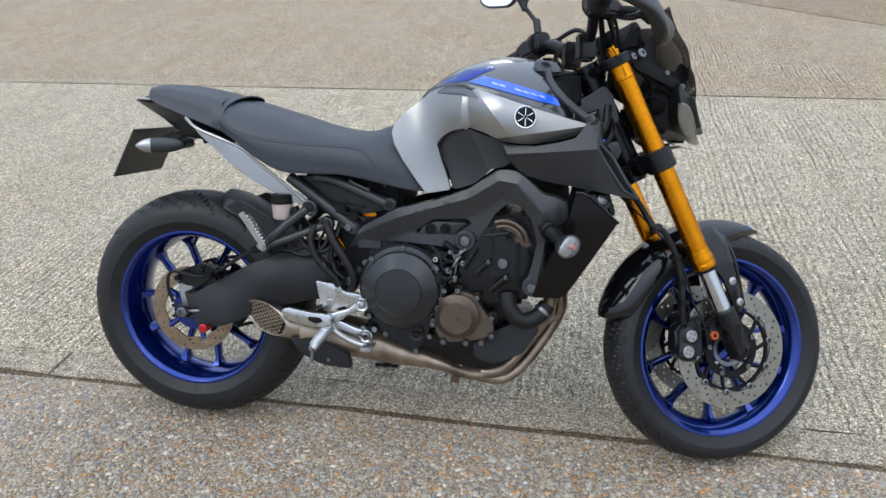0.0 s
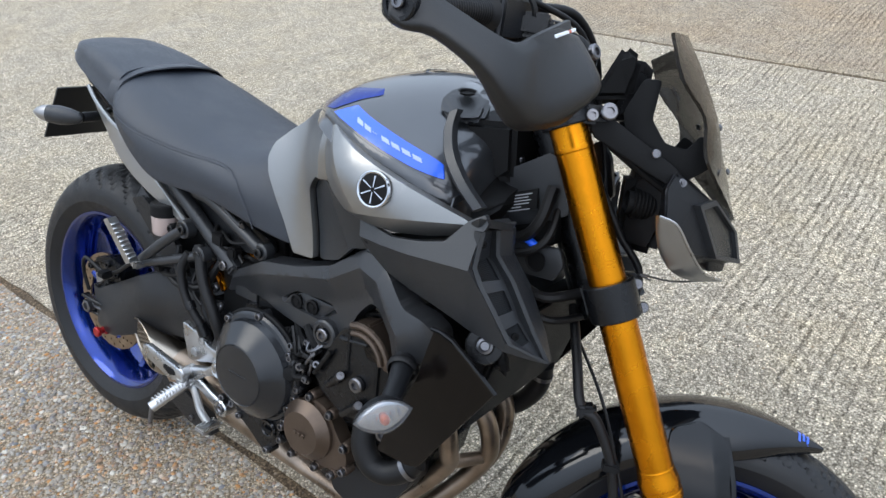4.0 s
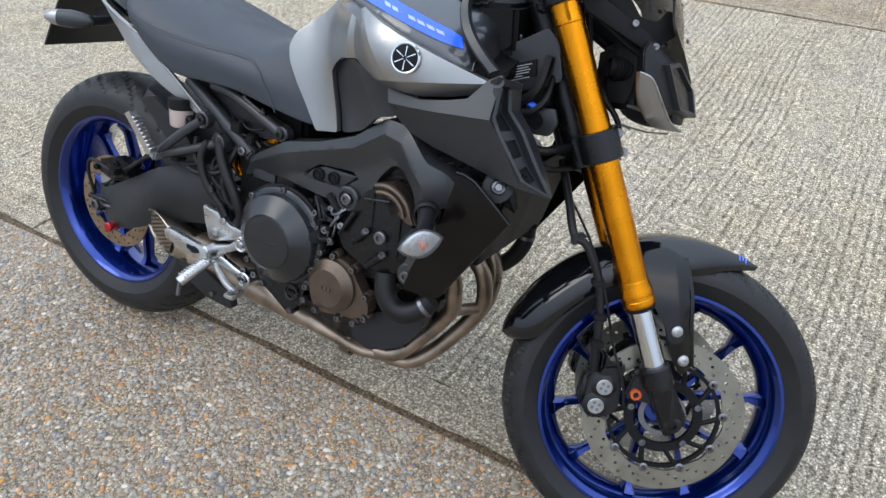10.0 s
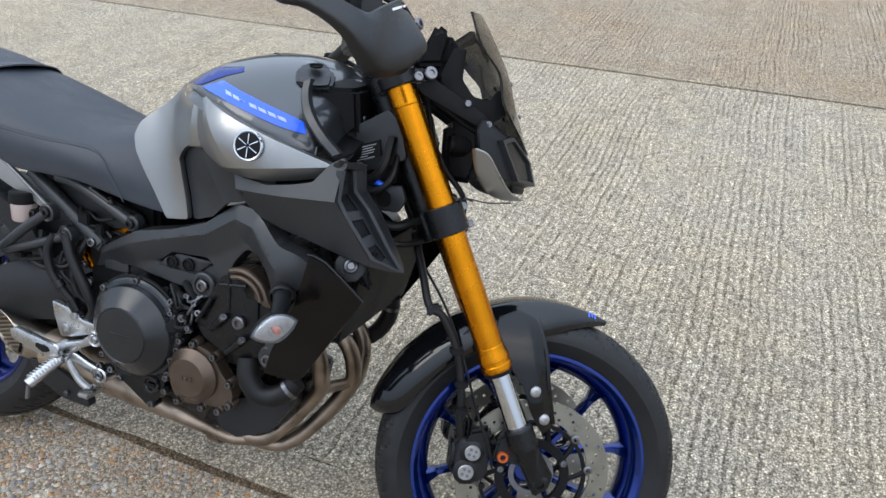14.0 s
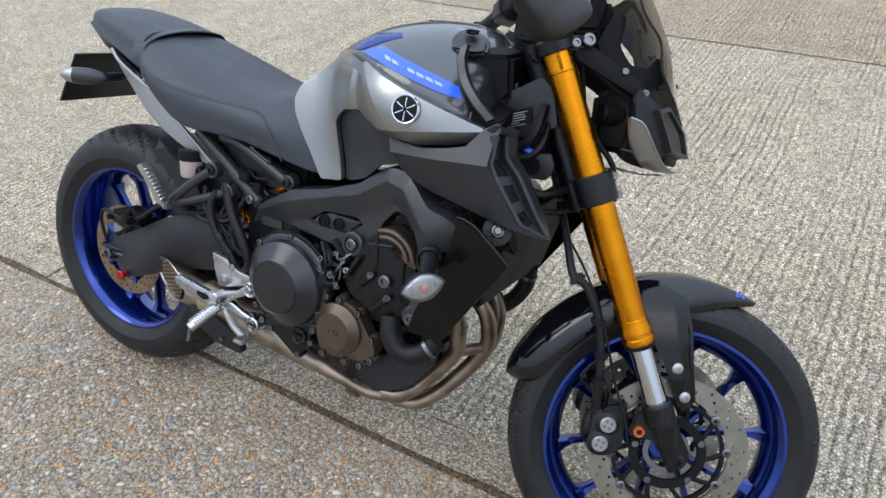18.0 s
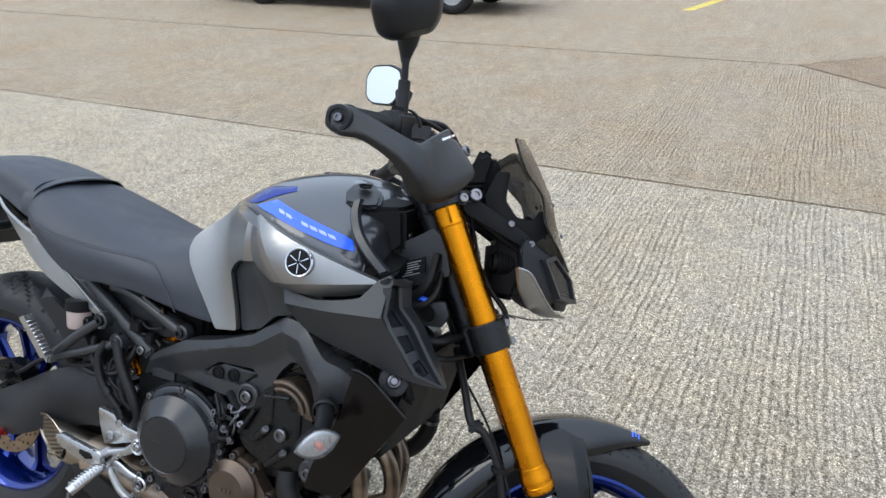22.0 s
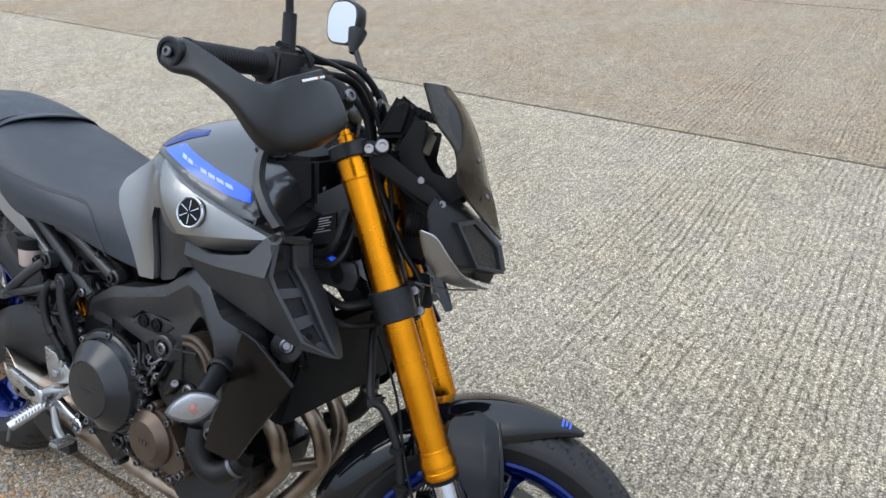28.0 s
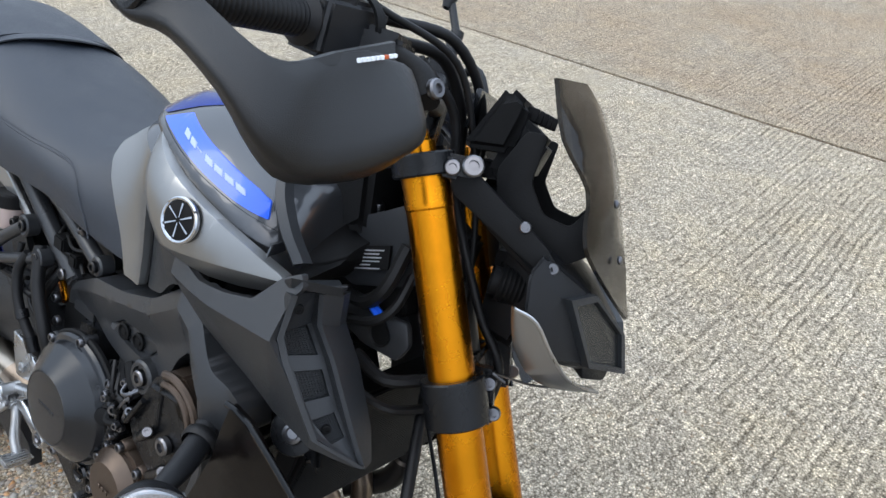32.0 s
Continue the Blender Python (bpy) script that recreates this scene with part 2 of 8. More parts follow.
def catmull(pts, n):
    """Points on a smooth curve through the given ones."""
    P = [Vector(p) for p in pts]
    P = [2 * P[0] - P[1]] + P + [2 * P[-1] - P[-2]]
    out = []
    for i in range(1, len(P) - 2):
        for j in range(n):
            s = j / n
            a, b, c, d = P[i - 1:i + 3]
            out.append(0.5 * (2 * b + (c - a) * s + (2 * a - 5 * b + 4 * c - d) * s * s + (3 * b - a - 3 * c + d) * s ** 3))
    out.append(P[-2])
    return out


def tube(pts, r, seg=12, smooth=5, cap=True, r_end=None):
    """A round bar or pipe along the points."""
    path = catmull(pts, smooth) if smooth > 1 and len(pts) > 2 else [Vector(p) for p in pts]
    bm = bmesh.new()
    rings = []
    ref = None
    for i, p in enumerate(path):
        d = (path[min(i + 1, len(path) - 1)] - path[max(i - 1, 0)]).normalized()
        if ref is None:
            ref = d.orthogonal().normalized()
        ref = (ref - d * ref.dot(d)).normalized()
        up = d.cross(ref)
        rad = r if r_end is None else r + (r_end - r) * i / (len(path) - 1)
        rings.append([bm.verts.new(p + rad * (math.cos(2 * math.pi * k / seg) * ref + math.sin(2 * math.pi * k / seg) * up)) for k in range(seg)])
    for a, b in zip(rings, rings[1:]):
        for k in range(seg):
            bm.faces.new((a[k], a[(k + 1) % seg], b[(k + 1) % seg], b[k]))
    if cap:
        bm.faces.new(rings[0][::-1])
        bm.faces.new(rings[-1])
    return bm


def lathe(profile, center, axis=(0, 1, 0), seg=64, closed=False):
    """Turns a profile of (distance along the axis, radius) round the axis through the centre."""
    bm = bmesh.new()
    ax = Vector(axis).normalized()
    u = ax.orthogonal().normalized() if abs(ax.y) < 0.99 else Vector((1, 0, 0))
    u = (u - ax * u.dot(ax)).normalized()
    w = ax.cross(u)
    c = Vector(center)
    rings = []
    for h, r in profile:
        if r < 1e-6:
            rings.append([bm.verts.new(c + ax * h)])
        else:
            rings.append([bm.verts.new(c + ax * h + r * (math.cos(2 * math.pi * k / seg) * u + math.sin(2 * math.pi * k / seg) * w)) for k in range(seg)])
    pairs = list(zip(rings, rings[1:])) + ([(rings[-1], rings[0])] if closed else [])
    for a, b in pairs:
        for k in range(seg):
            l = (k + 1) % seg
            if len(a) == 1 and len(b) == 1:
                continue
            if len(a) == 1:
                bm.faces.new((a[0], b[k], b[l]))
            elif len(b) == 1:
                bm.faces.new((a[k], a[l], b[0]))
            else:
                bm.faces.new((a[k], a[l], b[l], b[k]))
    return bm


def bolt(pos, axis, r=0.007, h=0.006):
    """A socket-head bolt with its hexagonal recess, the head pointing along the axis."""
    return lathe([(0, 0), (0, r), (h * 0.75, r), (h, r * 0.85), (h, r * 0.5), (h * 0.45, r * 0.48), (h * 0.45, 0)], pos, axis, 12)


def loft(rings, caps=True, closed=True):
    """A skin over rings of points, all of one length."""
    bm = bmesh.new()
    R = [[bm.verts.new(p) for p in ring] for ring in rings]
    n = len(R[0])
    for a, b in zip(R, R[1:]):
        for k in range(n if closed else n - 1):
            l = (k + 1) % n
            bm.faces.new((a[k], a[l], b[l], b[k]))
    if caps and closed:
        bm.faces.new(R[0][::-1])
        bm.faces.new(R[-1])
    return bm


def smooth_loft(rings, nu=3, nv=3, caps=True):
    """A skin through rings of control points, smoothed both ways; rings are closed."""
    dense = []
    for ring in rings:
        k = len(ring)
        P = [Vector(p) for p in ring]
        out = []
        for i in range(k):
            a, b, c, d = P[i - 1], P[i], P[(i + 1) % k], P[(i + 2) % k]
            for j in range(nv):
                s = j / nv
                out.append(0.5 * (2 * b + (c - a) * s + (2 * a - 5 * b + 4 * c - d) * s * s + (3 * b - a - 3 * c + d) * s ** 3))
        dense.append(out)
    cols = [catmull([r[i] for r in dense], nu) for i in range(len(dense[0]))]
    return loft([[col[j] for col in cols] for j in range(len(cols[0]))], caps)


def box(lo, hi, bevel=0.004, seg=2):
    bm = bmesh.new()
    bmesh.ops.create_cube(bm, size=1)
    for v in bm.verts:
        v.co = Vector([l + (h - l) * (c + 0.5) for l, h, c in zip(lo, hi, v.co)])
    if bevel:
        bmesh.ops.bevel(bm, geom=bm.edges[:], offset=bevel, segments=seg, affect="EDGES", clamp_overlap=True)
    return bm


def hull(pts, bevel=0.004, seg=2):
    """A convex block round the points, with rounded edges."""
    bm = bmesh.new()
    vs = [bm.verts.new(p) for p in pts]
    r = bmesh.ops.convex_hull(bm, input=vs)
    bmesh.ops.delete(bm, geom=[e for e in r["geom_interior"] if isinstance(e, bmesh.types.BMVert)], context="VERTS")
    bmesh.ops.dissolve_limit(bm, angle_limit=radians(2), verts=bm.verts, edges=bm.edges)
    if bevel:
        bmesh.ops.bevel(bm, geom=bm.edges[:], offset=bevel, segments=seg, affect="EDGES", clamp_overlap=True)
    return bm


def field(controls, falloff=0.09):
    """A smooth y over x, z through control places (x, z, y)."""
    C = np.array(controls, float)
    A = np.exp(-((C[:, None, 0] - C[None, :, 0]) ** 2 + (C[:, None, 1] - C[None, :, 1]) ** 2) / (2 * falloff ** 2)) + np.eye(len(C)) * 0.02
    m = C[:, 2].mean()
    w = np.linalg.solve(A, C[:, 2] - m)

    def depth(x, z):
        return float(m + w @ np.exp(-((C[:, 0] - x) ** 2 + (C[:, 1] - z) ** 2) / (2 * falloff ** 2)))
    return depth


# ---- ground ----
def concrete(name, light, dark, warm, groove=0.0, stones=0.0, stone_scale=75.0, speck=0.6, bump=0.9):
    """Weathered concrete: blotches, fine sand grain, specks of aggregate, and brushed grooves running along y, darker
    than the crests between them.
    """
    light, dark = [tuple(v * k for v, k in zip(c, (1.075, 1.0, 0.915))) for c in (light, dark)]
    m = bpy.data.materials.new(name)
    m.use_nodes = True
    nt = m.node_tree
    b = nt.nodes["Principled BSDF"]
    b.inputs["Roughness"].default_value = 0.9
    b.inputs["Specular IOR Level"].default_value = 0.25
    co = nt.nodes.new("ShaderNodeNewGeometry")
    pos = co.outputs["Position"]

    def mapped(sx, sy, sz):
        n = nt.nodes.new("ShaderNodeMapping")
        n.inputs["Scale"].default_value = (sx, sy, sz)
        nt.links.new(pos, n.inputs["Vector"])
        return n.outputs[0]

    def noise_tex(scale, detail, vec=pos, rough=0.6):
        n = nt.nodes.new("ShaderNodeTexNoise")
        n.inputs["Scale"].default_value = scale
        n.inputs["Detail"].default_value = detail
        n.inputs["Roughness"].default_value = rough
        nt.links.new(vec, n.inputs["Vector"])
        return n.outputs["Fac"]

    def ramp(fac, stops):
        r = nt.nodes.new("ShaderNodeValToRGB")
        els = r.color_ramp.elements
        while len(els) < len(stops):
            els.new(0.5)
        for e, (p, c) in zip(els, stops):
            e.position = p
            e.color = (*c, 1) if len(c) == 3 else c
        nt.links.new(fac, r.inputs[0])
        return r.outputs[0]

    def mix(fac, a, c, mode="MIX"):
        x = nt.nodes.new("ShaderNodeMixRGB")
        x.blend_type = mode
        for sock, val in zip(x.inputs, (fac, a, c)):
            if isinstance(val, (int, float)):
                sock.default_value = val
            elif isinstance(val, tuple):
                sock.default_value = (*val, 1)
            else:
                nt.links.new(val, sock)
        return x.outputs[0]

    def math_node(op, a, c):
        x = nt.nodes.new("ShaderNodeMath")
        x.operation = op
        for sock, val in zip(x.inputs, (a, c)):
            if isinstance(val, (int, float)):
                sock.default_value = val
            else:
                nt.links.new(val, sock)
        return x.outputs[0]

    grain = noise_tex(150, 5, rough=0.85)
    fine = noise_tex(420, 3, rough=0.8)
    blot = noise_tex(1.3, 5)
    streak = noise_tex(1.0, 4, mapped(7, 0.8, 1))
    mid = tuple(0.30 * a + 0.70 * b for a, b in zip(dark, light))
    # crushed sand: pale grains of two sizes with darker paste between them
    col = None
    for sc, lo, hi, gap in ((165, 0.56, 1.34, 0.50), (310, 0.62, 1.32, 0.64)):
        vg = nt.nodes.new("ShaderNodeTexVoronoi")
        vg.inputs["Scale"].default_value = sc
        nt.links.new(pos, vg.inputs["Vector"])
        sg = nt.nodes.new("ShaderNodeSeparateColor")
        nt.links.new(vg.outputs["Color"], sg.inputs[0])
        tone = ramp(sg.outputs[0], [(0.04, (lo, lo * 0.985, lo * 0.96)), (0.32, (0.93, 0.925, 0.91)), (0.7, (1.05, 1.05, 1.04)), (0.96, (hi, hi, hi * 0.985))])
        tone = mix(1.0, tone, ramp(vg.outputs["Distance"], [(0.34, (1, 1, 1)), (0.62, (gap, gap * 0.98, gap * 0.95))]), "MULTIPLY")
        col = mix(1.0, light if col is None else col, tone, "MULTIPLY")
    col = mix(ramp(fine, [(0.33, (speck,) * 3), (0.46, (0, 0, 0))]), col, dark)
    # drifts of yellowish and grey weathering, and darker trodden patches
    col = mix(ramp(blot, [(0.35, (0, 0, 0)), (0.68, (1, 1, 1))]), col, mix(1.0, col, warm, "MULTIPLY"))
    col = mix(0.55, col, mix(1.0, col, ramp(noise_tex(7, 4, rough=0.65), [(0.34, (0.80, 0.80, 0.82)), (0.5, (1, 1, 1)), (0.66, (1.14, 1.12, 1.04))]), "MULTIPLY"))
    col = mix(0.4, col, mix(1.0, col, ramp(streak, [(0.3, (0.82, 0.805, 0.79)), (0.7, (1.13, 1.13, 1.13))]), "MULTIPLY"))
    col = mix(1.0, col, ramp(noise_tex(34, 5, rough=0.75), [(0.36, (0.80, 0.79, 0.77)), (0.5, (1, 1, 1)), (0.64, (1.15, 1.15, 1.14))]), "MULTIPLY")
    vor = nt.nodes.new("ShaderNodeTexVoronoi")
    vor.inputs["Scale"].default_value = stone_scale
    nt.links.new(pos, vor.inputs["Vector"])
    sep = nt.nodes.new("ShaderNodeSeparateColor")
    nt.links.new(vor.outputs["Color"], sep.inputs[0])
    if stones:
        tint = ramp(sep.outputs[0], [(0.0, (0.16, 0.145, 0.125)), (0.2, (0.42, 0.39, 0.34)), (0.4, (0.24, 0.21, 0.18)), (0.55, (0.56, 0.53, 0.47)), (0.7, (0.36, 0.22, 0.12)), (0.8, (0.20, 0.22, 0.25)), (0.92, (0.52, 0.27, 0.08)), (1.0, (0.64, 0.61, 0.54))])
        inside = ramp(vor.outputs["Distance"], [(0.30, (1, 1, 1)), (0.48, (0, 0, 0))])
        pick = math_node("MULTIPLY", inside, ramp(sep.outputs[1], [(0.30, (0, 0, 0)), (0.36, (stones,) * 3)]))
        col = mix(pick, col, tint)
    else:
        pick = math_node("MULTIPLY", ramp(vor.outputs["Distance"], [(0.25, (1, 1, 1)), (0.4, (0, 0, 0))]), ramp(sep.outputs[1], [(0.86, (0, 0, 0)), (0.9, (0.55,) * 3)]))
        col = mix(pick, col, ramp(sep.outputs[0], [(0.2, (0.10, 0.085, 0.07)), (0.6, (0.36, 0.22, 0.11)), (0.9, (0.48, 0.45, 0.40))]))
    height = math_node("ADD", math_node("MULTIPLY", grain, 0.9), math_node("MULTIPLY", fine, 0.5))
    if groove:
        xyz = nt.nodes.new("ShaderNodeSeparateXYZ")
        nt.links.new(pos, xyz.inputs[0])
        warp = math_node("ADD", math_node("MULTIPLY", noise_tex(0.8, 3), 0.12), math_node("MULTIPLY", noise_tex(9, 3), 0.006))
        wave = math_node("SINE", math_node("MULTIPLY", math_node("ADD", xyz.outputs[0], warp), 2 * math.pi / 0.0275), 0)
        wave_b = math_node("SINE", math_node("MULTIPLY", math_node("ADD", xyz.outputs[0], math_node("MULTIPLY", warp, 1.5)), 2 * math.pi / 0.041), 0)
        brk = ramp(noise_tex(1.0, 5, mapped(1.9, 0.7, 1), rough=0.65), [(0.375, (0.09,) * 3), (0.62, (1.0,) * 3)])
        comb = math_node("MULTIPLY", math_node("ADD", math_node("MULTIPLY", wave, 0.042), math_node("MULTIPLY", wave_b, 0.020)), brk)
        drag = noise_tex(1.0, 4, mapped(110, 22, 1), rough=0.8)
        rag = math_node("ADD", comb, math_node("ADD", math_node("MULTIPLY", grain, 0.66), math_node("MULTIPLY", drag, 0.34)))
        # ragged grooves: darker in colour and lower in relief, with paler crests
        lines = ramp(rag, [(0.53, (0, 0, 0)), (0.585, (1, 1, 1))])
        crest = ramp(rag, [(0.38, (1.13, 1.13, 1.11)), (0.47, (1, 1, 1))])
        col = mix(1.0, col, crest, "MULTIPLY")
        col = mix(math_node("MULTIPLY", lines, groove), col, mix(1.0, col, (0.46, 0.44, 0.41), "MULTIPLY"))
        height = math_node("SUBTRACT", height, math_node("MULTIPLY", lines, 1.1))
    if stones:
        height = math_node("ADD", height, math_node("MULTIPLY", math_node("SUBTRACT", 0.5, vor.outputs["Distance"]), 1.2))
    nt.links.new(col, b.inputs["Base Color"])
    u = nt.nodes.new("ShaderNodeBump")
    u.inputs["Strength"].default_value = bump
    u.inputs["Distance"].default_value = 0.006
    nt.links.new(height, u.inputs["Height"])
    nt.links.new(u.outputs[0], b.inputs["Normal"])
    return m


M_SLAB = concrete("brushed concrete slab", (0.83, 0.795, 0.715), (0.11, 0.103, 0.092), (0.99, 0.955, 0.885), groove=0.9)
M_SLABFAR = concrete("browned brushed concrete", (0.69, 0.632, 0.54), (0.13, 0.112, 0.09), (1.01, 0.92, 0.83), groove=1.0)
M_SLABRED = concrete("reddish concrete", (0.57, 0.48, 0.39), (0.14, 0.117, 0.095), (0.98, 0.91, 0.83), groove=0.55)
M_AGG = concrete("exposed aggregate concrete", (0.58, 0.525, 0.445), (0.11, 0.095, 0.077), (0.97, 0.93, 0.87), stones=0.8, stone_scale=66)
M_EDGE = concrete("trowelled slab edge", (0.68, 0.645, 0.575), (0.11, 0.103, 0.091), (0.97, 0.93, 0.87), stones=0.3, stone_scale=110)
M_DIRT = concrete("joint dirt", (0.22, 0.18, 0.135), (0.05, 0.041, 0.03), (1, 0.9, 0.8))
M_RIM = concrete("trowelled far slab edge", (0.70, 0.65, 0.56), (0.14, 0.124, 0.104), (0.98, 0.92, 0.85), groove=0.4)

bm = bmesh.new()
bmesh.ops.create_grid(bm, x_segments=2, y_segments=2, size=600)
for v in bm.verts:
    v.co.z = -0.0035
ground = part("ground", bm, M_DIRT, None)
tagged(ground, "pale worn concrete slabs with brushed grooves and dirty joints", "ground", kind="structure")


def slab(outline, mat, top=0.0):
    """One concrete slab with slightly broken arrises, its outline given in x, y."""
    bm = bmesh.new()
    pts = []
    k = len(outline)
    for i in range(k):
        a, b = Vector(outline[i]), Vector(outline[(i + 1) % k])
        L = (b - a).length
        n = max(1, min(160, int(L / 0.05))) if L < 9 else 6000 // 8 if abs(a.y) < 0.2 and abs(b.y) < 0.2 else 40
        nrm = Vector((-(b - a).y, (b - a).x)).normalized()
        for j in range(n):
            p = a.lerp(b, j / n)
            pts.append(p + nrm * (0.009 * noise.noise((p.x * 13, p.y * 13, 3.1)) + 0.006 * noise.noise((p.x * 47, p.y * 47, 3.1)) if j and max(abs(p.x), abs(p.y)) < 8 else 0))
    f = bm.faces.new([bm.verts.new((p.x, p.y, top)) for p in pts])
    ex = bmesh.ops.extrude_face_region(bm, geom=[f])
    for v in ex["geom"]:
        if isinstance(v, bmesh.types.BMVert):
            v.co.z -= 0.02
    return part("slab", bm, mat, ground)


slab([(-0.607, -0.018), (70, -0.018), (70, 0.10), (-0.607, 0.10)], M_EDGE, -0.0005)
slab([(-70, -0.018), (-0.617, -0.018), (-0.617, 0.10), (-70, 0.10)], M_EDGE, -0.0005)
slab([(3.2, 0.10), (70, 0.10), (70, 3.302), (3.2, 3.302)], M_SLAB)
slab([(-70, 0.10), (-2.6, 0.10), (-2.6, 3.302), (-70, 3.302)], M_SLAB)
slab([(-8, 3.326), (5.37, 3.326), (5.28, 3.43), (-8, 3.43)], M_RIM, 0.0006)
slab([(-70, 3.326), (-8, 3.326), (-8, 3.43), (5.28, 3.43), (1.62, 7.565), (-2.2, 7.365), (-70, 4.985)], M_SLABFAR)
slab([(-70, 5.02), (-2.2, 7.41), (1.635, 7.61), (2.45, 8.53), (40, 51), (-70, 51)], M_SLABFAR)
slab([(1.652, 7.6), (5.40, 3.322), (70, 3.322), (70, 84), (2.47, 8.53)], M_SLABRED)
slab([(-70, -30), (70, -30), (70, -0.040), (-70, -0.040)], M_AGG)

# the slab under and behind the motorcycle: brushed grooves as real channels
nx, ny = 900, 40
xs = np.linspace(-2.6, 3.2, nx)
ys = 0.10 + (3.302 - 0.10) * np.linspace(0, 1, ny) ** 1.4
rng = np.random.RandomState(4)
verts = np.zeros((ny, nx, 3))
phase = np.cumsum(0.8 + 0.5 * rng.rand(nx)) / nx * (5.8 / 0.026) * 2 * math.pi * 0.95
depth_x = np.interp(xs, np.linspace(-2.6, 3.2, 46), rng.rand(46))
for j, y in enumerate(ys):
    shift = 0.004 * math.sin(y * 5.3) + 0.003 * math.sin(y * 13.1 + 1)
    broken = 0.5 + 0.5 * np.sin(xs * 1.7 + y * 2.3 + 2 * np.sin(y * 1.1)) * np.sin(xs * 0.9 - y * 1.5)
    s = np.sin(phase + shift * 240)
    verts[j, :, 0] = xs + 0.05 * (y - 0.1) * -0.06
    verts[j, :, 1] = y
    verts[j, :, 2] = -0.0007 * np.clip((s - 0.1) / 0.9, 0, 1) ** 0.7 * np.clip(depth_x * 1.5 - 0.15, 0, 1) * np.clip(broken * 1.6 - 0.25, 0.1, 1)
me = bpy.data.meshes.new("slab")
idx = np.arange(nx * ny).reshape(ny, nx)
quads = np.stack([idx[:-1, :-1], idx[:-1, 1:], idx[1:, 1:], idx[1:, :-1]], -1).reshape(-1, 4)
me.from_pydata(verts.reshape(-1, 3).tolist(), [], quads.tolist())
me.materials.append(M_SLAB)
grooved = new("slab", me)
grooved.parent = ground

# loose and half-sunk pebbles of the exposed aggregate
M_PEBBLE = bpy.data.materials.new("mixed flint pebbles")
M_PEBBLE.use_nodes = True
_nt = M_PEBBLE.node_tree
_g = _nt.nodes.new("ShaderNodeNewGeometry")
_r = _nt.nodes.new("ShaderNodeValToRGB")
_el = _r.color_ramp.elements
for _ in range(7):
    _el.new(0.5)
for e, (p, c) in zip(_el, ((0.0, (0.15, 0.13, 0.11)), (0.16, (0.30, 0.265, 0.215)), (0.34, (0.38, 0.34, 0.275)), (0.46, (0.21, 0.165, 0.125)), (0.56, (0.46, 0.42, 0.35)), (0.68, (0.16, 0.165, 0.18)), (0.80, (0.31, 0.19, 0.11)), (0.90, (0.47, 0.22, 0.06)), (0.97, (0.58, 0.54, 0.46)))):
    e.position, e.color = p, (*c, 1)
_nt.links.new(_g.outputs["Random Per Island"], _r.inputs[0])
_n = _nt.nodes.new("ShaderNodeTexNoise")
_n.inputs["Scale"].default_value = 300
_mx = _nt.nodes.new("ShaderNodeMixRGB")
_mx.blend_type = "OVERLAY"
_mx.inputs[0].default_value = 0.5
_nt.links.new(_r.outputs[0], _mx.inputs[1])
_nt.links.new(_n.outputs["Fac"], _mx.inputs[2])
_nt.links.new(_mx.outputs[0], _nt.nodes["Principled BSDF"].inputs["Base Color"])
_nt.nodes["Principled BSDF"].inputs["Roughness"].default_value = 0.6
ico = bmesh.new()
bmesh.ops.create_icosphere(ico, subdivisions=1, radius=1)
bv = np.array([v.co[:] for v in ico.verts])
bf = np.array([[v.index for v in f.verts] for f in ico.faces])
ico.free()
count = 42000
px = -1.5 + 3.5 * rng.rand(count)
py = -0.045 - 0.95 * rng.rand(count) ** 1.25
size = 0.0022 + 0.0062 * rng.rand(count) ** 2.4
size *= np.where(py > -0.13, 0.75, 1.0)
ang = rng.rand(count) * 2 * math.pi
ca, sa = np.cos(ang), np.sin(ang)
stretch = 0.7 + 0.8 * rng.rand(count)
lx = bv[None, :, 0] * (size * stretch)[:, None] * (1 + 0.2 * rng.randn(count, len(bv)))
ly = bv[None, :, 1] * size[:, None] * (1 + 0.2 * rng.randn(count, len(bv)))
lz = bv[None, :, 2] * (size * 0.30)[:, None]
V = np.stack([px[:, None] + lx * ca[:, None] - ly * sa[:, None], py[:, None] + lx * sa[:, None] + ly * ca[:, None], lz + (size * 0.05)[:, None]], -1).reshape(-1, 3)
F = (bf[None] + (np.arange(count) * len(bv))[:, None, None]).reshape(-1, 3)
me = bpy.data.meshes.new("pebbles")
me.from_pydata(V.tolist(), [], F.tolist())
me.polygons.foreach_set("use_smooth", [True] * len(me.polygons))
me.materials.append(M_PEBBLE)
pebbles = new("pebbles", me)
tagged(pebbles, "brown, grey and orange pebbles set in worn concrete", "pebbles", kind="stuff")


# ---- motorcycle ----
bike = new("motorcycle")
bike.matrix_basis = pose(0.0, -0.09, 0.0, -16.6, 0, 2.4)
tagged(bike, "silver and black motorcycle with blue wheels leaning on its stand", "motorcycle")
_r = radians(24.5)
STEER = Matrix.Translation((1.54, 0, 0)) @ Matrix.Rotation(_r, 4, Vector((-math.sin(_r), 0, math.cos(_r)))) @ Matrix.Translation((-1.54, 0, 0))
RIGHT = Vector((0, -1, 0))


def front(name, bm, mat, parent=None, label="", sharp=38):
    """A part of the steered front end; its numbers are those with the bars straight."""
    if parent is None:
        return part(name, bm, mat, bike, label, sharp, STEER)
    return part(name, bm, mat, parent, label, sharp)


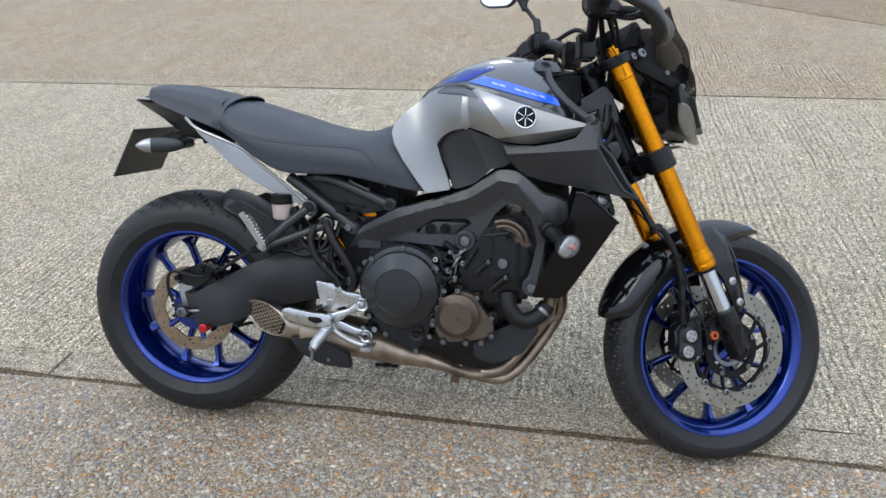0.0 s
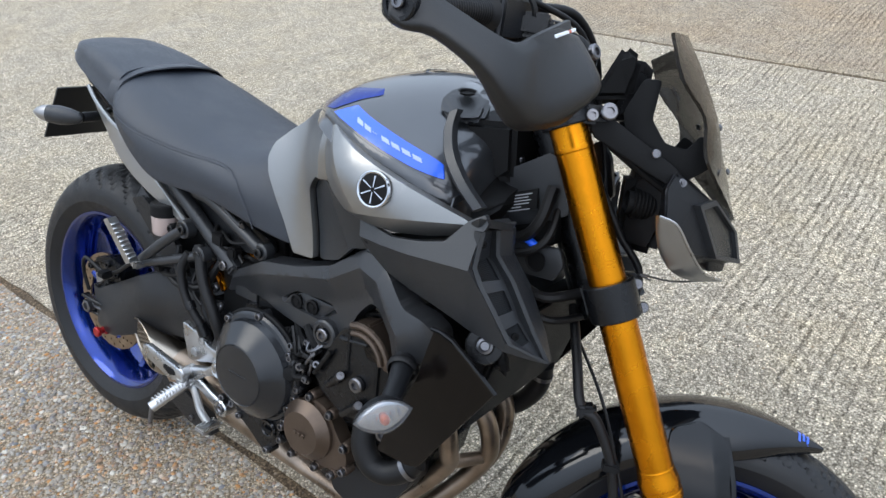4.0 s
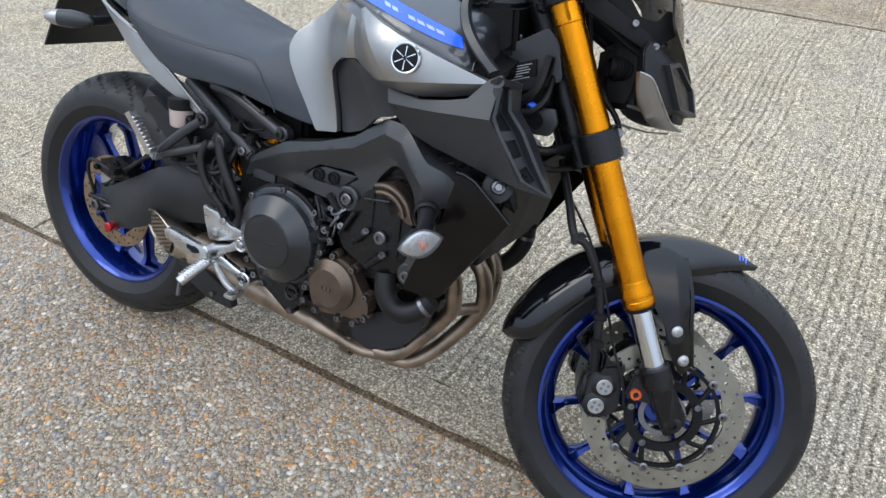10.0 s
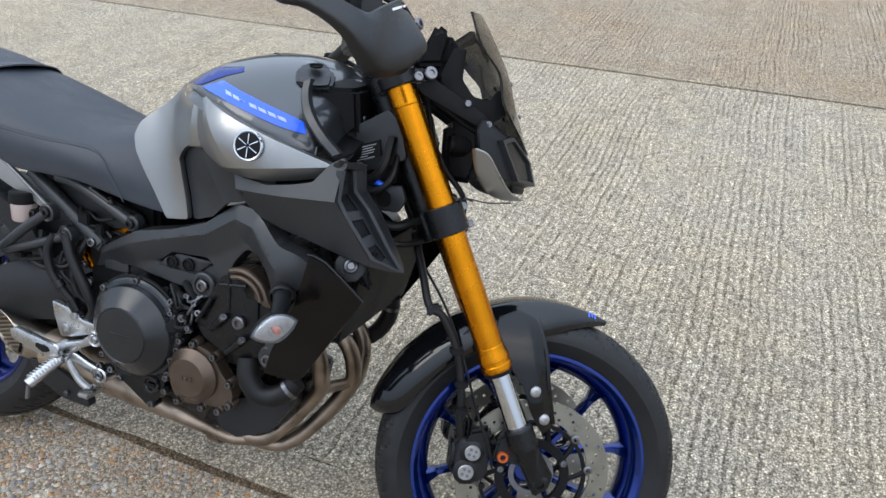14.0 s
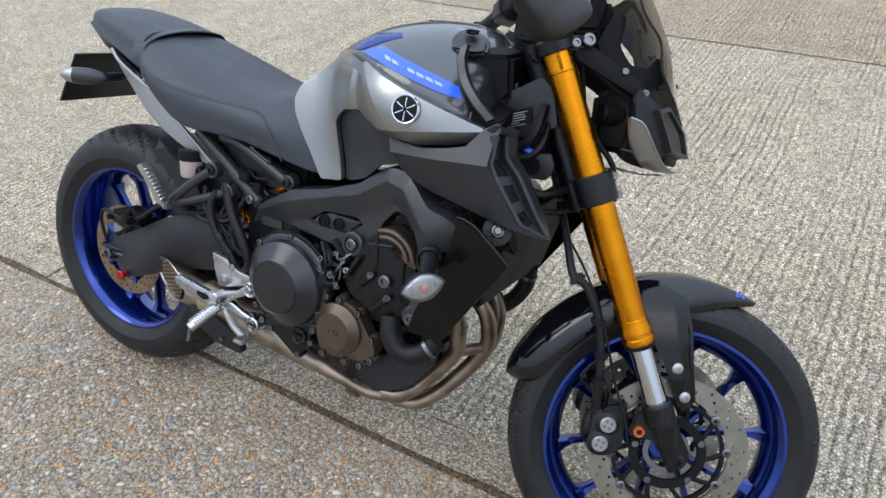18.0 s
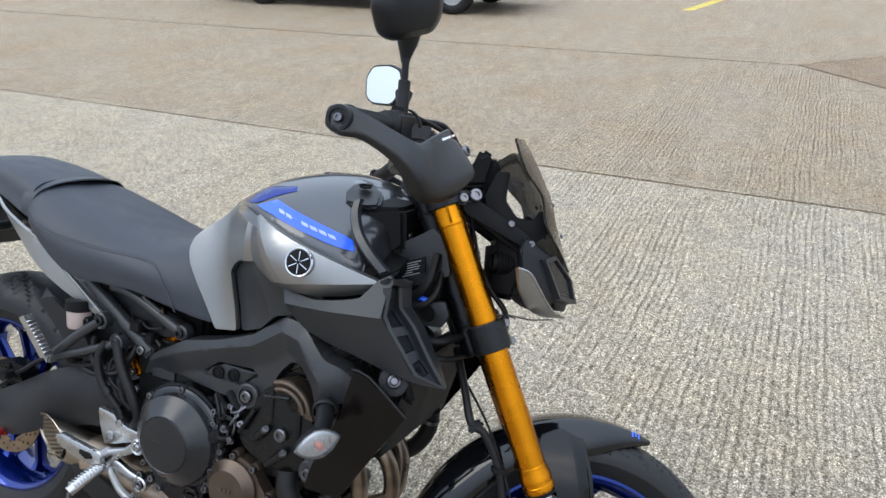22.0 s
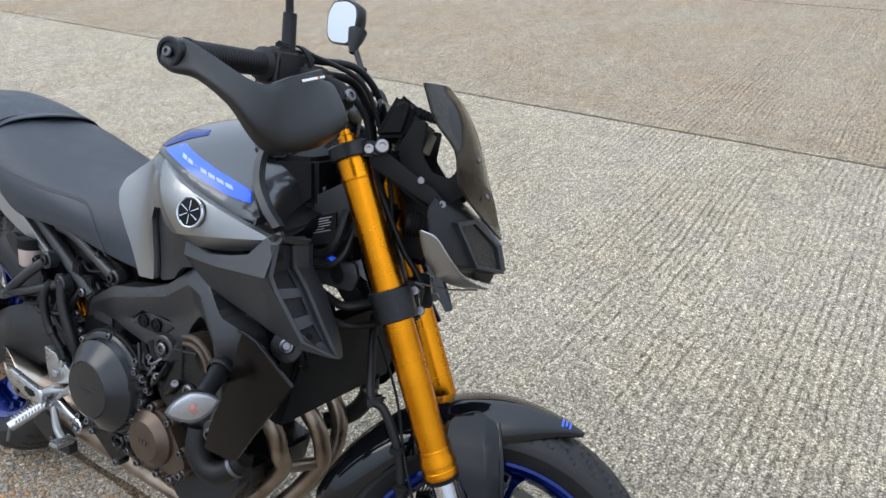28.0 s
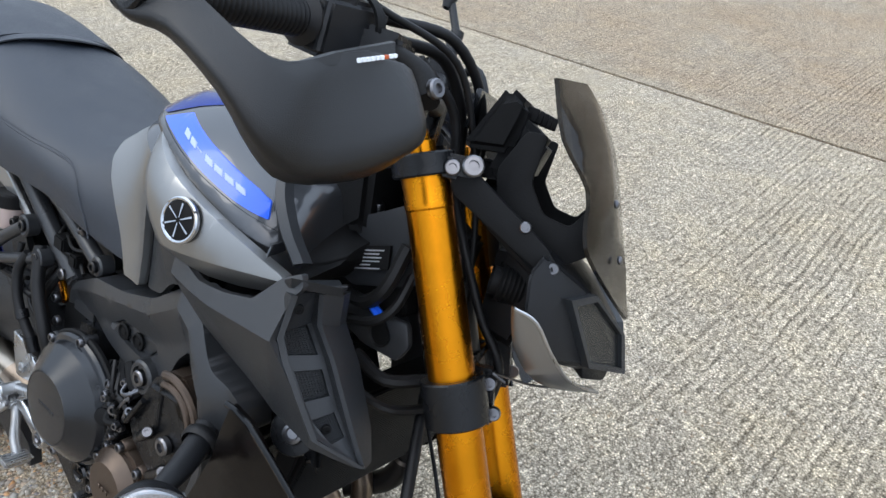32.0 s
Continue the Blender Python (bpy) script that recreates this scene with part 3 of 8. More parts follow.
def tyre_mesh(c, R, rim_r, half, tyre_half, lugs, seed):
    """The tyre's skin with slanting tread grooves cut in as real channels."""
    n, seg = 26, 400
    rows = [(-half + 0.008, rim_r - 0.008), (-half - 0.002, rim_r + 0.006)]
    for i in range(n + 1):
        a = math.pi * i / n
        rows.append((-tyre_half * math.cos(a), rim_r + 0.028 + (R - rim_r - 0.028) * max(0.0, math.sin(a)) ** 0.82))
    rows += [(half + 0.002, rim_r + 0.006), (half - 0.008, rim_r - 0.008)]
    bm = bmesh.new()
    R2 = []
    for j, (h, r) in enumerate(rows):
        u = abs(h) / tyre_half
        ring = []
        for k in range(seg):
            a = 2 * math.pi * k / seg
            s = (k / seg * lugs + (0.5 if h > 0 else 0) + u * 1.5) % 1.0
            cut = 0.0
            if 4 <= j <= len(rows) - 5 and 0.12 < u < 0.93:
                d = min(s, 1 - s)
                cut = 0.006 * max(0.0, 1 - (d / 0.055) ** 6)
                if u > 0.55:
                    s2 = (s + 0.5) % 1.0
                    d2 = min(s2, 1 - s2)
                    cut = max(cut, 0.005 * max(0.0, 1 - (d2 / 0.045) ** 6)) if u < 0.85 else cut
            ring.append(bm.verts.new((c[0] + (r - cut) * math.cos(a), c[1] + h, c[2] + (r - cut) * math.sin(a))))
        R2.append(ring)
    for a, b in zip(R2, R2[1:]):
        for k in range(seg):
            l = (k + 1) % seg
            bm.faces.new((a[k], a[l], b[l], b[k]))
    return bm


def disc_mesh(c, y, r_in, r_out, th, holes, wave=0.0):
    """A drilled brake disc; holes are (radius, count, hole radius, phase)."""
    bm = bmesh.new()
    edges = []

    def loop(cx, cz, r, n, ph=0.0, w=0.0, wn=10):
        vs = [bm.verts.new((cx + (r + w * math.cos(wn * 2 * math.pi * k / n)) * math.cos(2 * math.pi * k / n + ph), y, cz + (r + w * math.cos(wn * 2 * math.pi * k / n)) * math.sin(2 * math.pi * k / n + ph))) for k in range(n)]
        edges.extend(bm.edges.new((vs[k], vs[(k + 1) % n])) for k in range(n))
    loop(c[0], c[2], r_out, 96)
    loop(c[0], c[2], r_in, 96, 0, wave, 10)
    for hr, cnt, rad, ph in holes:
        for k in range(cnt):
            a = 2 * math.pi * (k + ph) / cnt
            loop(c[0] + hr * math.cos(a), c[2] + hr * math.sin(a), rad, 8)
    bmesh.ops.triangle_fill(bm, use_beauty=True, edges=edges)
    ex = bmesh.ops.extrude_face_region(bm, geom=bm.faces[:])
    bmesh.ops.translate(bm, verts=[v for v in ex["geom"] if isinstance(v, bmesh.types.BMVert)], vec=(0, th, 0))
    return bm


def rim_mesh(c, rim_r, half):
    h = half
    return lathe([(-h, rim_r + 0.001), (-h + 0.005, rim_r + 0.003), (-h + 0.012, rim_r - 0.004), (-h * 0.55, rim_r - 0.014), (0, rim_r - 0.026), (h * 0.55, rim_r - 0.014), (h - 0.012, rim_r - 0.004), (h - 0.005, rim_r + 0.003),
                  (h, rim_r + 0.001), (h, rim_r - 0.005), (h - 0.006, rim_r - 0.012), (h * 0.8, rim_r - 0.017), (h * 0.45, rim_r - 0.028), (0.012, rim_r - 0.034), (-0.012, rim_r - 0.034), (-h * 0.45, rim_r - 0.028), (-h * 0.8, rim_r - 0.017), (-h + 0.006, rim_r - 0.012), (-h, rim_r - 0.005)], c, (0, 1, 0), 128, closed=True)


def spoke_mesh(c, a, twist, r0, r1, w0, w1):
    """One slim cast spoke, flaring into the rim."""
    rings = []
    for s in (0, 0.15, 0.5, 0.85, 0.95, 1.0):
        r = r0 + (r1 - r0) * s
        w = w0 + (w1 - w0) * s + (0.010 * max(0, (s - 0.8) / 0.2) ** 2)
        d = 0.012 + 0.008 * (1 - s) + 0.014 * max(0, (s - 0.8) / 0.2) ** 2
        aa = a + twist * s
        e, t = Vector((math.cos(aa), 0, math.sin(aa))), Vector((-math.sin(aa), 0, math.cos(aa)))
        o = Vector(c) + e * r
        rings.append([o + t * (w * x) + Vector((0, d * y, 0)) for x, y in ((-1, -0.5), (-0.6, -1), (0.6, -1), (1, -0.5), (1, 0.5), (0.6, 1), (-0.6, 1), (-1, 0.5))])
    return loft(rings)


# front wheel
FC = (1.438, 0.0, 0.294)
front_wheel = front("front_wheel", rim_mesh(FC, 0.2305, 0.047), M_BLUE, label="blue cast alloy wheel with ten slim spokes")
front("tyre", tyre_mesh(FC, 0.301, 0.2305, 0.047, 0.061, 20, 1), M_TYRE, front_wheel, "black road tyre with slanting tread grooves", 24)
front("hub", lathe([(-0.05, 0.0), (-0.05, 0.028), (-0.035, 0.04), (0.035, 0.04), (0.05, 0.028), (0.05, 0)], FC, (0, 1, 0), 32), M_BLUE, front_wheel)
for i in range(5):
    for o in (-0.26, 0.26):
        front("spoke", spoke_mesh(FC, 2 * math.pi * i / 5 + 0.55 + o * 0.6, o * 0.75, 0.034, 0.2, 0.0085, 0.0065), M_BLUE, front_wheel)
front("valve", tube([(1.33, -0.005, 0.225), (1.345, -0.02, 0.235)], 0.004, 8, 1), M_BLACK, front_wheel)
for sy, nm in ((-1, "right"), (1, "left")):
    y = sy * 0.079
    d = front("brake_disc", disc_mesh(FC, y - 0.0025, 0.110, 0.149, 0.005, [(0.119, 20, 0.0032, 0), (0.129, 20, 0.0032, 0.33), (0.139, 20, 0.0032, 0.67)], 0.002), M_DISC, front_wheel, "drilled steel brake disc", 30)
    car = bmesh.new()
    join(car, lathe([(-0.004, 0.055), (-0.004, 0.072), (0.004, 0.072), (0.004, 0.055)], (FC[0], y, FC[2]), (0, 1, 0), 48, True))
    for k in range(10):
        a = 2 * math.pi * k / 10 + 0.2
        join(car, tube([(FC[0] + 0.066 * math.cos(a - 0.25), y, FC[2] + 0.066 * math.sin(a - 0.25)), (FC[0] + 0.092 * math.cos(a - 0.1), y, FC[2] + 0.092 * math.sin(a - 0.1)), (FC[0] + 0.108 * math.cos(a), y, FC[2] + 0.108 * math.sin(a))], 0.005, 6, 2))
    join(car, lathe([(-0.004, 0.098), (-0.004, 0.105), (0.004, 0.105), (0.004, 0.098)], (FC[0], y, FC[2]), (0, 1, 0), 64, True))
    front("disc_carrier", car, M_BLACK, front_wheel)
    for k in range(10):
        a = 2 * math.pi * k / 10 + 0.2
        front("disc_button", lathe([(0, 0.004), (0.001, 0.0085), (0.004, 0.0085), (0.005, 0.007), (0.005, 0.004)], (FC[0] + 0.1085 * math.cos(a), y - 0.0025 if sy < 0 else y + 0.0025, FC[2] + 0.1085 * math.sin(a)), (0, sy, 0), 14), M_STEEL, front_wheel)
    if sy < 0:
        for k in range(5):
            a = 2 * math.pi * k / 5 + 0.5
            front("disc_bolt", bolt((FC[0] + 0.064 * math.cos(a), y - 0.004, FC[2] + 0.064 * math.sin(a)), RIGHT, 0.007, 0.006), M_STEEL, front_wheel)
        front("speed_sensor_ring", lathe([(0, 0.034), (0.002, 0.044), (0.004, 0.044), (0.004, 0.034)], (FC[0], y + 0.01, FC[2]), (0, -1, 0), 40, True), M_STEEL, front_wheel)

# fork


def fork_at(z, side):
    return Vector((1.100 + (0.977 - z) * 0.499, (-0.130 if side < 0 else 0.080) + (0.977 - z) * (0.016 if side < 0 else 0.006), z))


for side in (-1, 1):
    P = lambda z: fork_at(z, side)
    leg = front("fork_leg", tube([P(0.36), P(0.52)], 0.0205, 32, 1), M_CHROME, label="chromed slider below a gold anodised outer tube")
    ax = (P(0.9) - P(0.5)).normalized()
    L = (P(0.984) - P(0.505)).length
    front("outer_tube", lathe([(0, 0.020), (0, 0.0278), (0.004, 0.0292), (0.012, 0.0292), (0.013, 0.0285), (0.020, 0.0285), (0.021, 0.0292), (0.030, 0.0288), (0.042, 0.0262), (0.046, 0.0262), (0.048, 0.0256), (L - 0.040, 0.0256), (L - 0.038, 0.0264), (L - 0.033, 0.0264), (L - 0.031, 0.0259), (L, 0.0259), (L, 0.018)], P(0.505), ax, 48), M_GOLD, leg, "gold anodised fork tube", 15)
    front("fork_cap", lathe([(0, 0.0145), (0.004, 0.0150), (0.020, 0.0150), (0.022, 0.0130), (0.022, 0.010), (0.030, 0.0095), (0.032, 0.0075), (0.032, 0)], P(0.994), ax, 24), M_GOLD, leg)
    y0 = -0.098 if side < 0 else 0.086
    foot = hull([P(0.385) + Vector((dx, dy, 0)) for dx in (-0.026, 0.024) for dy in (-0.024, 0.024)] + [(1.418, y0 - 0.024, 0.30), (1.418, y0 + 0.022, 0.30), (1.462, y0 - 0.024, 0.285), (1.462, y0 + 0.022, 0.285), (1.438, y0 - 0.024, 0.268), (1.438, y0 + 0.022, 0.268), (1.47, y0 - 0.02, 0.31), (1.47, y0 + 0.02, 0.31)], 0.008, 3)
    front("axle_clamp", foot, M_ENGINE, leg)
    front("axle_end", lathe([(0, 0), (0, 0.017), (0.006, 0.017), (0.008, 0.014), (0.008, 0.009), (0.002, 0.008), (0.002, 0)], (1.444, y0 - side * -0.022 if side > 0 else y0 - 0.022, 0.297), (0, side, 0), 20), M_ENGINE, leg)
    front("slider_clamp", lathe([(0, 0.0), (0, 0.0255), (0.004, 0.0275), (0.040, 0.0275), (0.045, 0.0255), (0.045, 0.0205)], P(0.362), ax, 32), M_ENGINE, leg, "", 20)
    front("dust_seal", lathe([(0, 0.0205), (0, 0.0262), (0.006, 0.0275), (0.009, 0.0275)], P(0.498), ax, 32), M_BLACK, leg)
    # lug that carries the caliper
    front("caliper_lug", hull([(1.40, y0 - 0.012, 0.40), (1.40, y0 + 0.012, 0.40), (1.36, y0 - 0.012, 0.37), (1.36, y0 + 0.012, 0.37), (1.352, y0 - 0.012, 0.325), (1.352, y0 + 0.012, 0.325), (1.41, y0 - 0.012, 0.32), (1.41, y0 + 0.012, 0.32)], 0.004), M_ENGINE, leg)

# front callipers with their piston caps
for side in (-1, 1):
    y = -0.081 if side < 0 else 0.098
    low = Matrix.Translation((0, 0, -0.0115))
    cal = front("brake_caliper", hull([(1.300, y - 0.018, 0.385), (1.345, y - 0.018, 0.395), (1.35, y - 0.018, 0.30), (1.315, y - 0.018, 0.278), (1.278, y - 0.014, 0.30), (1.278, y - 0.014, 0.36), (1.300, y + 0.028, 0.39), (1.348, y + 0.028, 0.398), (1.352, y + 0.028, 0.296), (1.312, y + 0.028, 0.272), (1.272, y + 0.028, 0.30), (1.275, y + 0.028, 0.365)], 0.006, 2), M_ENGINE, label="black four-piston brake caliper with bright piston caps")
    cal.matrix_local = STEER @ low
    for px, pz in ((1.316, 0.345), (1.308, 0.306)):
        front("piston_cap", lathe([(0, 0.0150), (0.003, 0.0150), (0.004, 0.0138), (0.004, 0.0118), (0.0028, 0.0112), (0.0028, 0.0)], (px, y + side * 0.018, pz), (0, side, 0), 28), M_CAST, cal)
        front("piston_boss", lathe([(-0.012, 0.025), (-0.002, 0.0245), (0.0, 0.0215), (0, 0)], (px, y + side * 0.0185, pz), (0, side, 0), 28), M_ENGINE, cal)
    for px, pz in ((1.316, 0.345), (1.308, 0.306)):
        for k in range(4):
            a = k * math.pi / 2 + 0.5
            front("cap_notch", lathe([(0, 0.0032), (0.0006, 0.0032), (0.0006, 0)], (px + 0.007 * math.cos(a), y + side * 0.0208, pz + 0.007 * math.sin(a)), (0, side, 0), 8), M_STEEL, cal)
    front("caliper_bolt", bolt((1.3715, y + side * 0.022, 0.347), (0, side, 0), 0.0115, 0.012), M_ORANGE, cal, "orange anodised bolt")
    for px, pz in ((1.352, 0.372), (1.342, 0.283), (1.29, 0.378)):
        front("pin", bolt((px, y + side * 0.016, pz), (0, side, 0), 0.006, 0.006), M_ENGINE, cal)
    for k in range(4):
        front("fin", box((1.285 + k * 0.007, y - 0.024, 0.375 + k * 0.002), (1.288 + k * 0.007, y + 0.03, 0.40 + k * 0.002), 0.001, 1), M_ENGINE, cal)

# front mudguard
fend = []
arc = [(166, 0.327, 0.028), (163, 0.325, 0.052), (157, 0.322, 0.066), (146, 0.320, 0.073), (132, 0.318, 0.075), (118, 0.317, 0.076), (104, 0.316, 0.074), (93, 0.316, 0.066), (84, 0.317, 0.050), (76, 0.319, 0.030), (71, 0.321, 0.014), (68, 0.322, 0.004)]
for ang, r, w in arc:
    a = radians(ang)
    e = Vector((math.cos(a), 0, math.sin(a)))
    o = Vector(FC) + Vector((0, -0.008, 0))
    prof = [(-1, -0.045), (-0.97, -0.022), (-0.84, -0.006), (-0.62, 0.003), (-0.5, 0.012), (-0.3, 0.014), (0, 0.015), (0.3, 0.014), (0.5, 0.012), (0.62, 0.003), (0.84, -0.006), (0.97, -0.022), (1, -0.045)]
    k = min(1, w / 0.07)
    outer = [o + e * (r + h * k) + Vector((0, w * u, 0)) for u, h in prof]
    inner = [o + e * (r + h * k - 0.005) + Vector((0, w * u * 0.95, 0)) for u, h in reversed(prof)]
    fend.append(outer + inner)
cols = [catmull([ring[i] for ring in fend], 4) for i in range(len(fend[0]))]
mudguard = front("front_mudguard", loft([[c[j] for c in cols] for j in range(len(cols[0]))]), M_GLOSS, label="gloss black front mudguard with a blue tip", sharp=50)
for side in (-1, 1):
    def stay_y(x, z):
        y = float(np.interp(z, [0.387, 0.45, 0.52, 0.560, 0.585, 0.605], [-0.112, -0.121, -0.118, -0.106, -0.092, -0.070])) - 0.30 * max(0.0, 1.42 - x - 0.5 * (z - 0.48)) * 0.25
        dx = x - float(np.interp(z, [0.39, 0.48, 0.60], [1.440, 1.414, 1.385]))
        return y + (0.55 * dx if dx > 0 else -0.10 * dx)
    stay = patch([(1.330, 0.590), (1.372, 0.606), (1.4130, 0.592), (1.4290, 0.540), (1.4406, 0.483), (1.4608, 0.405), (1.4379, 0.387), (1.4106, 0.426), (1.3907, 0.473), (1.3300, 0.546)], stay_y, 0.010, 0.012, 0.008, 0.003, (((1.385, 0.60), (1.414, 0.48)), ((1.414, 0.48), (1.440, 0.39))))
    lip = tube([(1.409, stay_y(1.409, 0.594) + 0.001, 0.594), (1.4265, stay_y(1.4265, 0.540), 0.540), (1.438, stay_y(1.438, 0.483), 0.483), (1.458, stay_y(1.458, 0.407), 0.407)], 0.0045, 8, 4)
    bolts = [lathe([(0, 0.0105), (0.003, 0.010), (0.006, 0.0055), (0.006, 0.0035), (0.003, 0.003), (0.003, 0)], (bx, stay_y(bx, bz) - 0.001, bz), (0.1, -1, 0.05), 16) for bx, bz in ((1.4115, 0.4703), (1.4366, 0.4179))]
    for k in [stay, lip] + bolts:
        if side > 0:
            for v in k.verts:
                v.co.y = -0.016 - v.co.y
    front("mudguard_stay", stay, M_STAY, mudguard, "glossy black side plate of the mudguard")
    front("stay_lip", lip, M_STAY, mudguard)
    for k in bolts:
        front("stay_bolt", k, M_CAST, mudguard)
GUARD_TREE = mathutils.bvhtree.BVHTree.FromPolygons([v.co.copy() for v in mudguard.data.vertices], [tuple(p.vertices) for p in mudguard.data.polygons])
for k in range(3):
    bars = bmesh.new()
    x0 = 1.514 + 0.0065 * k
    rows = []
    for n in range(6):
        y = -0.036 + 0.024 * n / 5
        pair = []
        for x in (x0 + 0.003 * n / 5, x0 + 0.0038 + 0.003 * n / 5):
            hit = GUARD_TREE.ray_cast(Vector((x, y, 0.8)), Vector((0, 0, -1)))
            pair.append(hit[0] if hit[0] is not None and hit[0].z > 0.57 else None)
        if None not in pair:
            rows.append([bars.verts.new(p + Vector((0, 0, h))) for p, h in ((pair[0], -0.001), (pair[0], 0.0009), (pair[1], 0.0009), (pair[1], -0.001))])
    for a, b in zip(rows, rows[1:]):
        for m in range(4):
            bars.faces.new((a[m], a[(m + 1) % 4], b[(m + 1) % 4], b[m]))
    front("blue_tip", bars, M_STRIPE, mudguard)

# yokes
def yoke(z, th, r, name, label):
    """A fork clamp with two eyes and the bridge between them."""
    bm = bmesh.new()
    for side in (-1, 1):
        p = fork_at(z, side)
        ax = (fork_at(z + 0.1, side) - p).normalized()
        join(bm, lathe([(-th / 2, 0.0255), (-th / 2, r - 0.002), (-th / 2 + 0.002, r), (th / 2 - 0.002, r), (th / 2, r - 0.002), (th / 2, 0.0255)], p, ax, 40, True))
    a, b = fork_at(z, -1), fork_at(z, 1)
    n = Vector((0.887, 0, 0.461))
    u = Vector((-0.461, 0, 0.887)) * th * 0.45
    back = Vector((-0.03, 0, -0.0156))
    join(bm, hull([p + n * s + (u if q else -u) for p in (a + Vector((0, 0.03, 0)) + back * 0.3, b - Vector((0, 0.03, 0)) + back * 0.3) for s in (-0.03, 0.026) for q in (0, 1)], 0.004))
    return front(name, bm, M_ENGINE, label=label)


top_yoke = yoke(0.990, 0.024, 0.0345, "top_yoke", "matt black upper fork clamp")
low_yoke = yoke(0.764, 0.052, 0.0355, "lower_yoke", "matt black lower fork clamp")
for side in (-1, 1):
    p = fork_at(0.990, side)
    ear = hull([p + Vector((0.02, -0.02, -0.004)), p + Vector((0.02, 0.012, -0.004)), p + Vector((0.058, -0.012, -0.0)), p + Vector((0.058, 0.012, 0.0)), p + Vector((0.012, -0.02, 0.02)), p + Vector((0.012, 0.012, 0.02)), p + Vector((0.05, -0.012, 0.024)), p + Vector((0.05, 0.012, 0.024))], 0.004)
    front("pinch_ear", ear, M_ENGINE, top_yoke)
    fwd = Vector((0.2, -0.95 if side < 0 else 0.95, 0.25)).normalized()
    front("pinch_bolt", bolt(p + Vector((0.033, 0.018 * side, 0.008)), fwd, 0.0085, 0.005), M_STEEL, top_yoke)
    front("stay_bolt", bolt(p + Vector((0.053, 0.018 * side, 0.016)), fwd, 0.0115, 0.006), M_STEEL, top_yoke)
    q = fork_at(0.764, side)
    front("clamp_boss", hull([q + Vector((0.02, 0.02 * -side, -0.028)), q + Vector((0.02, 0.04 * -side, -0.028)), q + Vector((0.045, 0.02 * -side, -0.02)), q + Vector((0.045, 0.04 * -side, -0.02)), q + Vector((0.0, 0.02 * -side, 0.035)), q + Vector((0.0, 0.04 * -side, 0.035)), q + Vector((0.028, 0.02 * -side, 0.04)), q + Vector((0.028, 0.04 * -side, 0.04))], 0.003), M_ENGINE, low_yoke)
    for dz in (-0.004, 0.026):
        front("clamp_bolt", bolt(q + Vector((0.041 - dz * 0.5, 0.018 * -side, dz)), (0, side, 0.1), 0.008, 0.007), M_STEEL, low_yoke)
front("steering_stem", tube([(1.20, -0.025, 0.72), (1.06, -0.025, 1.0)], 0.03, 24, 1), M_ENGINE, low_yoke)

# handlebar
BAR_R = [(1.055, -0.025, 1.052), (1.045, -0.09, 1.055), (1.02, -0.165, 1.085), (0.998, -0.235, 1.09), (0.962, -0.34, 1.073), (0.940, -0.412, 1.063)]
BAR_L = [(x, -0.05 - y, z) for x, y, z in BAR_R]
handlebar = front("handlebar", tube(BAR_R[::-1] + BAR_L[1:], 0.0125, 16, 5), M_PLASTIC, label="black tapered handlebar")
for side, B in ((-1, BAR_R), (1, BAR_L)):
    a, b = Vector(B[3]).lerp(Vector(B[4]), 0.35), Vector(B[5])
    ln = (b - a).length
    prof = [(0, 0.022), (0.004, 0.024), (0.008, 0.0185)]
    for k in range(24):
        h = 0.01 + (ln - 0.02) * k / 24
        prof += [(h, 0.0165), (h + ln / 60, 0.0172), (h + ln / 40, 0.0165)]
    prof += [(ln - 0.006, 0.019), (ln, 0.019), (ln, 0.012)]
    front("grip", lathe(prof, a, b - a, 24), M_RUBBER, handlebar, "ribbed black rubber grip")
    c = Vector(B[3])
    d = (Vector(B[4]) - c).normalized()
    w = Vector((0, 0, 1))
    f = d.cross(w).normalized() * side
    sw = []
    for s in (-0.052, 0.035):
        for u, v in ((-0.022, -0.03), (0.026, -0.026), (0.028, 0.016), (0.006, 0.028), (-0.02, 0.024)):
            sw.append(c + d * s + f * -u + w * v)
    front("switch_housing", hull(sw, 0.006, 3), M_PLASTIC, handlebar)
    front("switch_band", lathe([(-0.006, 0.03), (-0.006, 0.033), (0.006, 0.033), (0.006, 0.03)], c + d * -0.028, d, 24, True), M_BLACK, handlebar)
    front("button", box(c + d * 0.0 + w * 0.022 - Vector((0.012, 0.012, 0.0)), c + w * 0.034 + Vector((0.012, 0.012, 0)), 0.003), M_BLACK if side < 0 else M_RED, handlebar)
    m = Vector(B[2]).lerp(Vector(B[3]), 0.45)
    # master cylinder, lever and mirror mount
    front("master_cylinder", hull([m + Vector((x, y, z)) for x in (0.002, 0.05) for y in (-0.03, 0.03) for z in (-0.016, 0.014)], 0.006, 2), M_ENGINE, handlebar)
    lev = [m + Vector((0.042, 0.0, -0.010)), m + Vector((0.055, side * 0.06, -0.032)), m + Vector((0.04, side * 0.15, -0.046)), m + Vector((0.026, side * 0.215, -0.052))]
    front("lever", tube(lev, 0.0075, 10, 5), M_ENGINE, handlebar, "black brake lever" if side < 0 else "black clutch lever")
    front("bar_riser", hull([(1.04 + x, -0.025 + side * 0.045 + y, z) for x in (-0.02, 0.022) for y in (-0.018, 0.018) for z in (1.0, 1.066)], 0.006), M_ENGINE, handlebar)

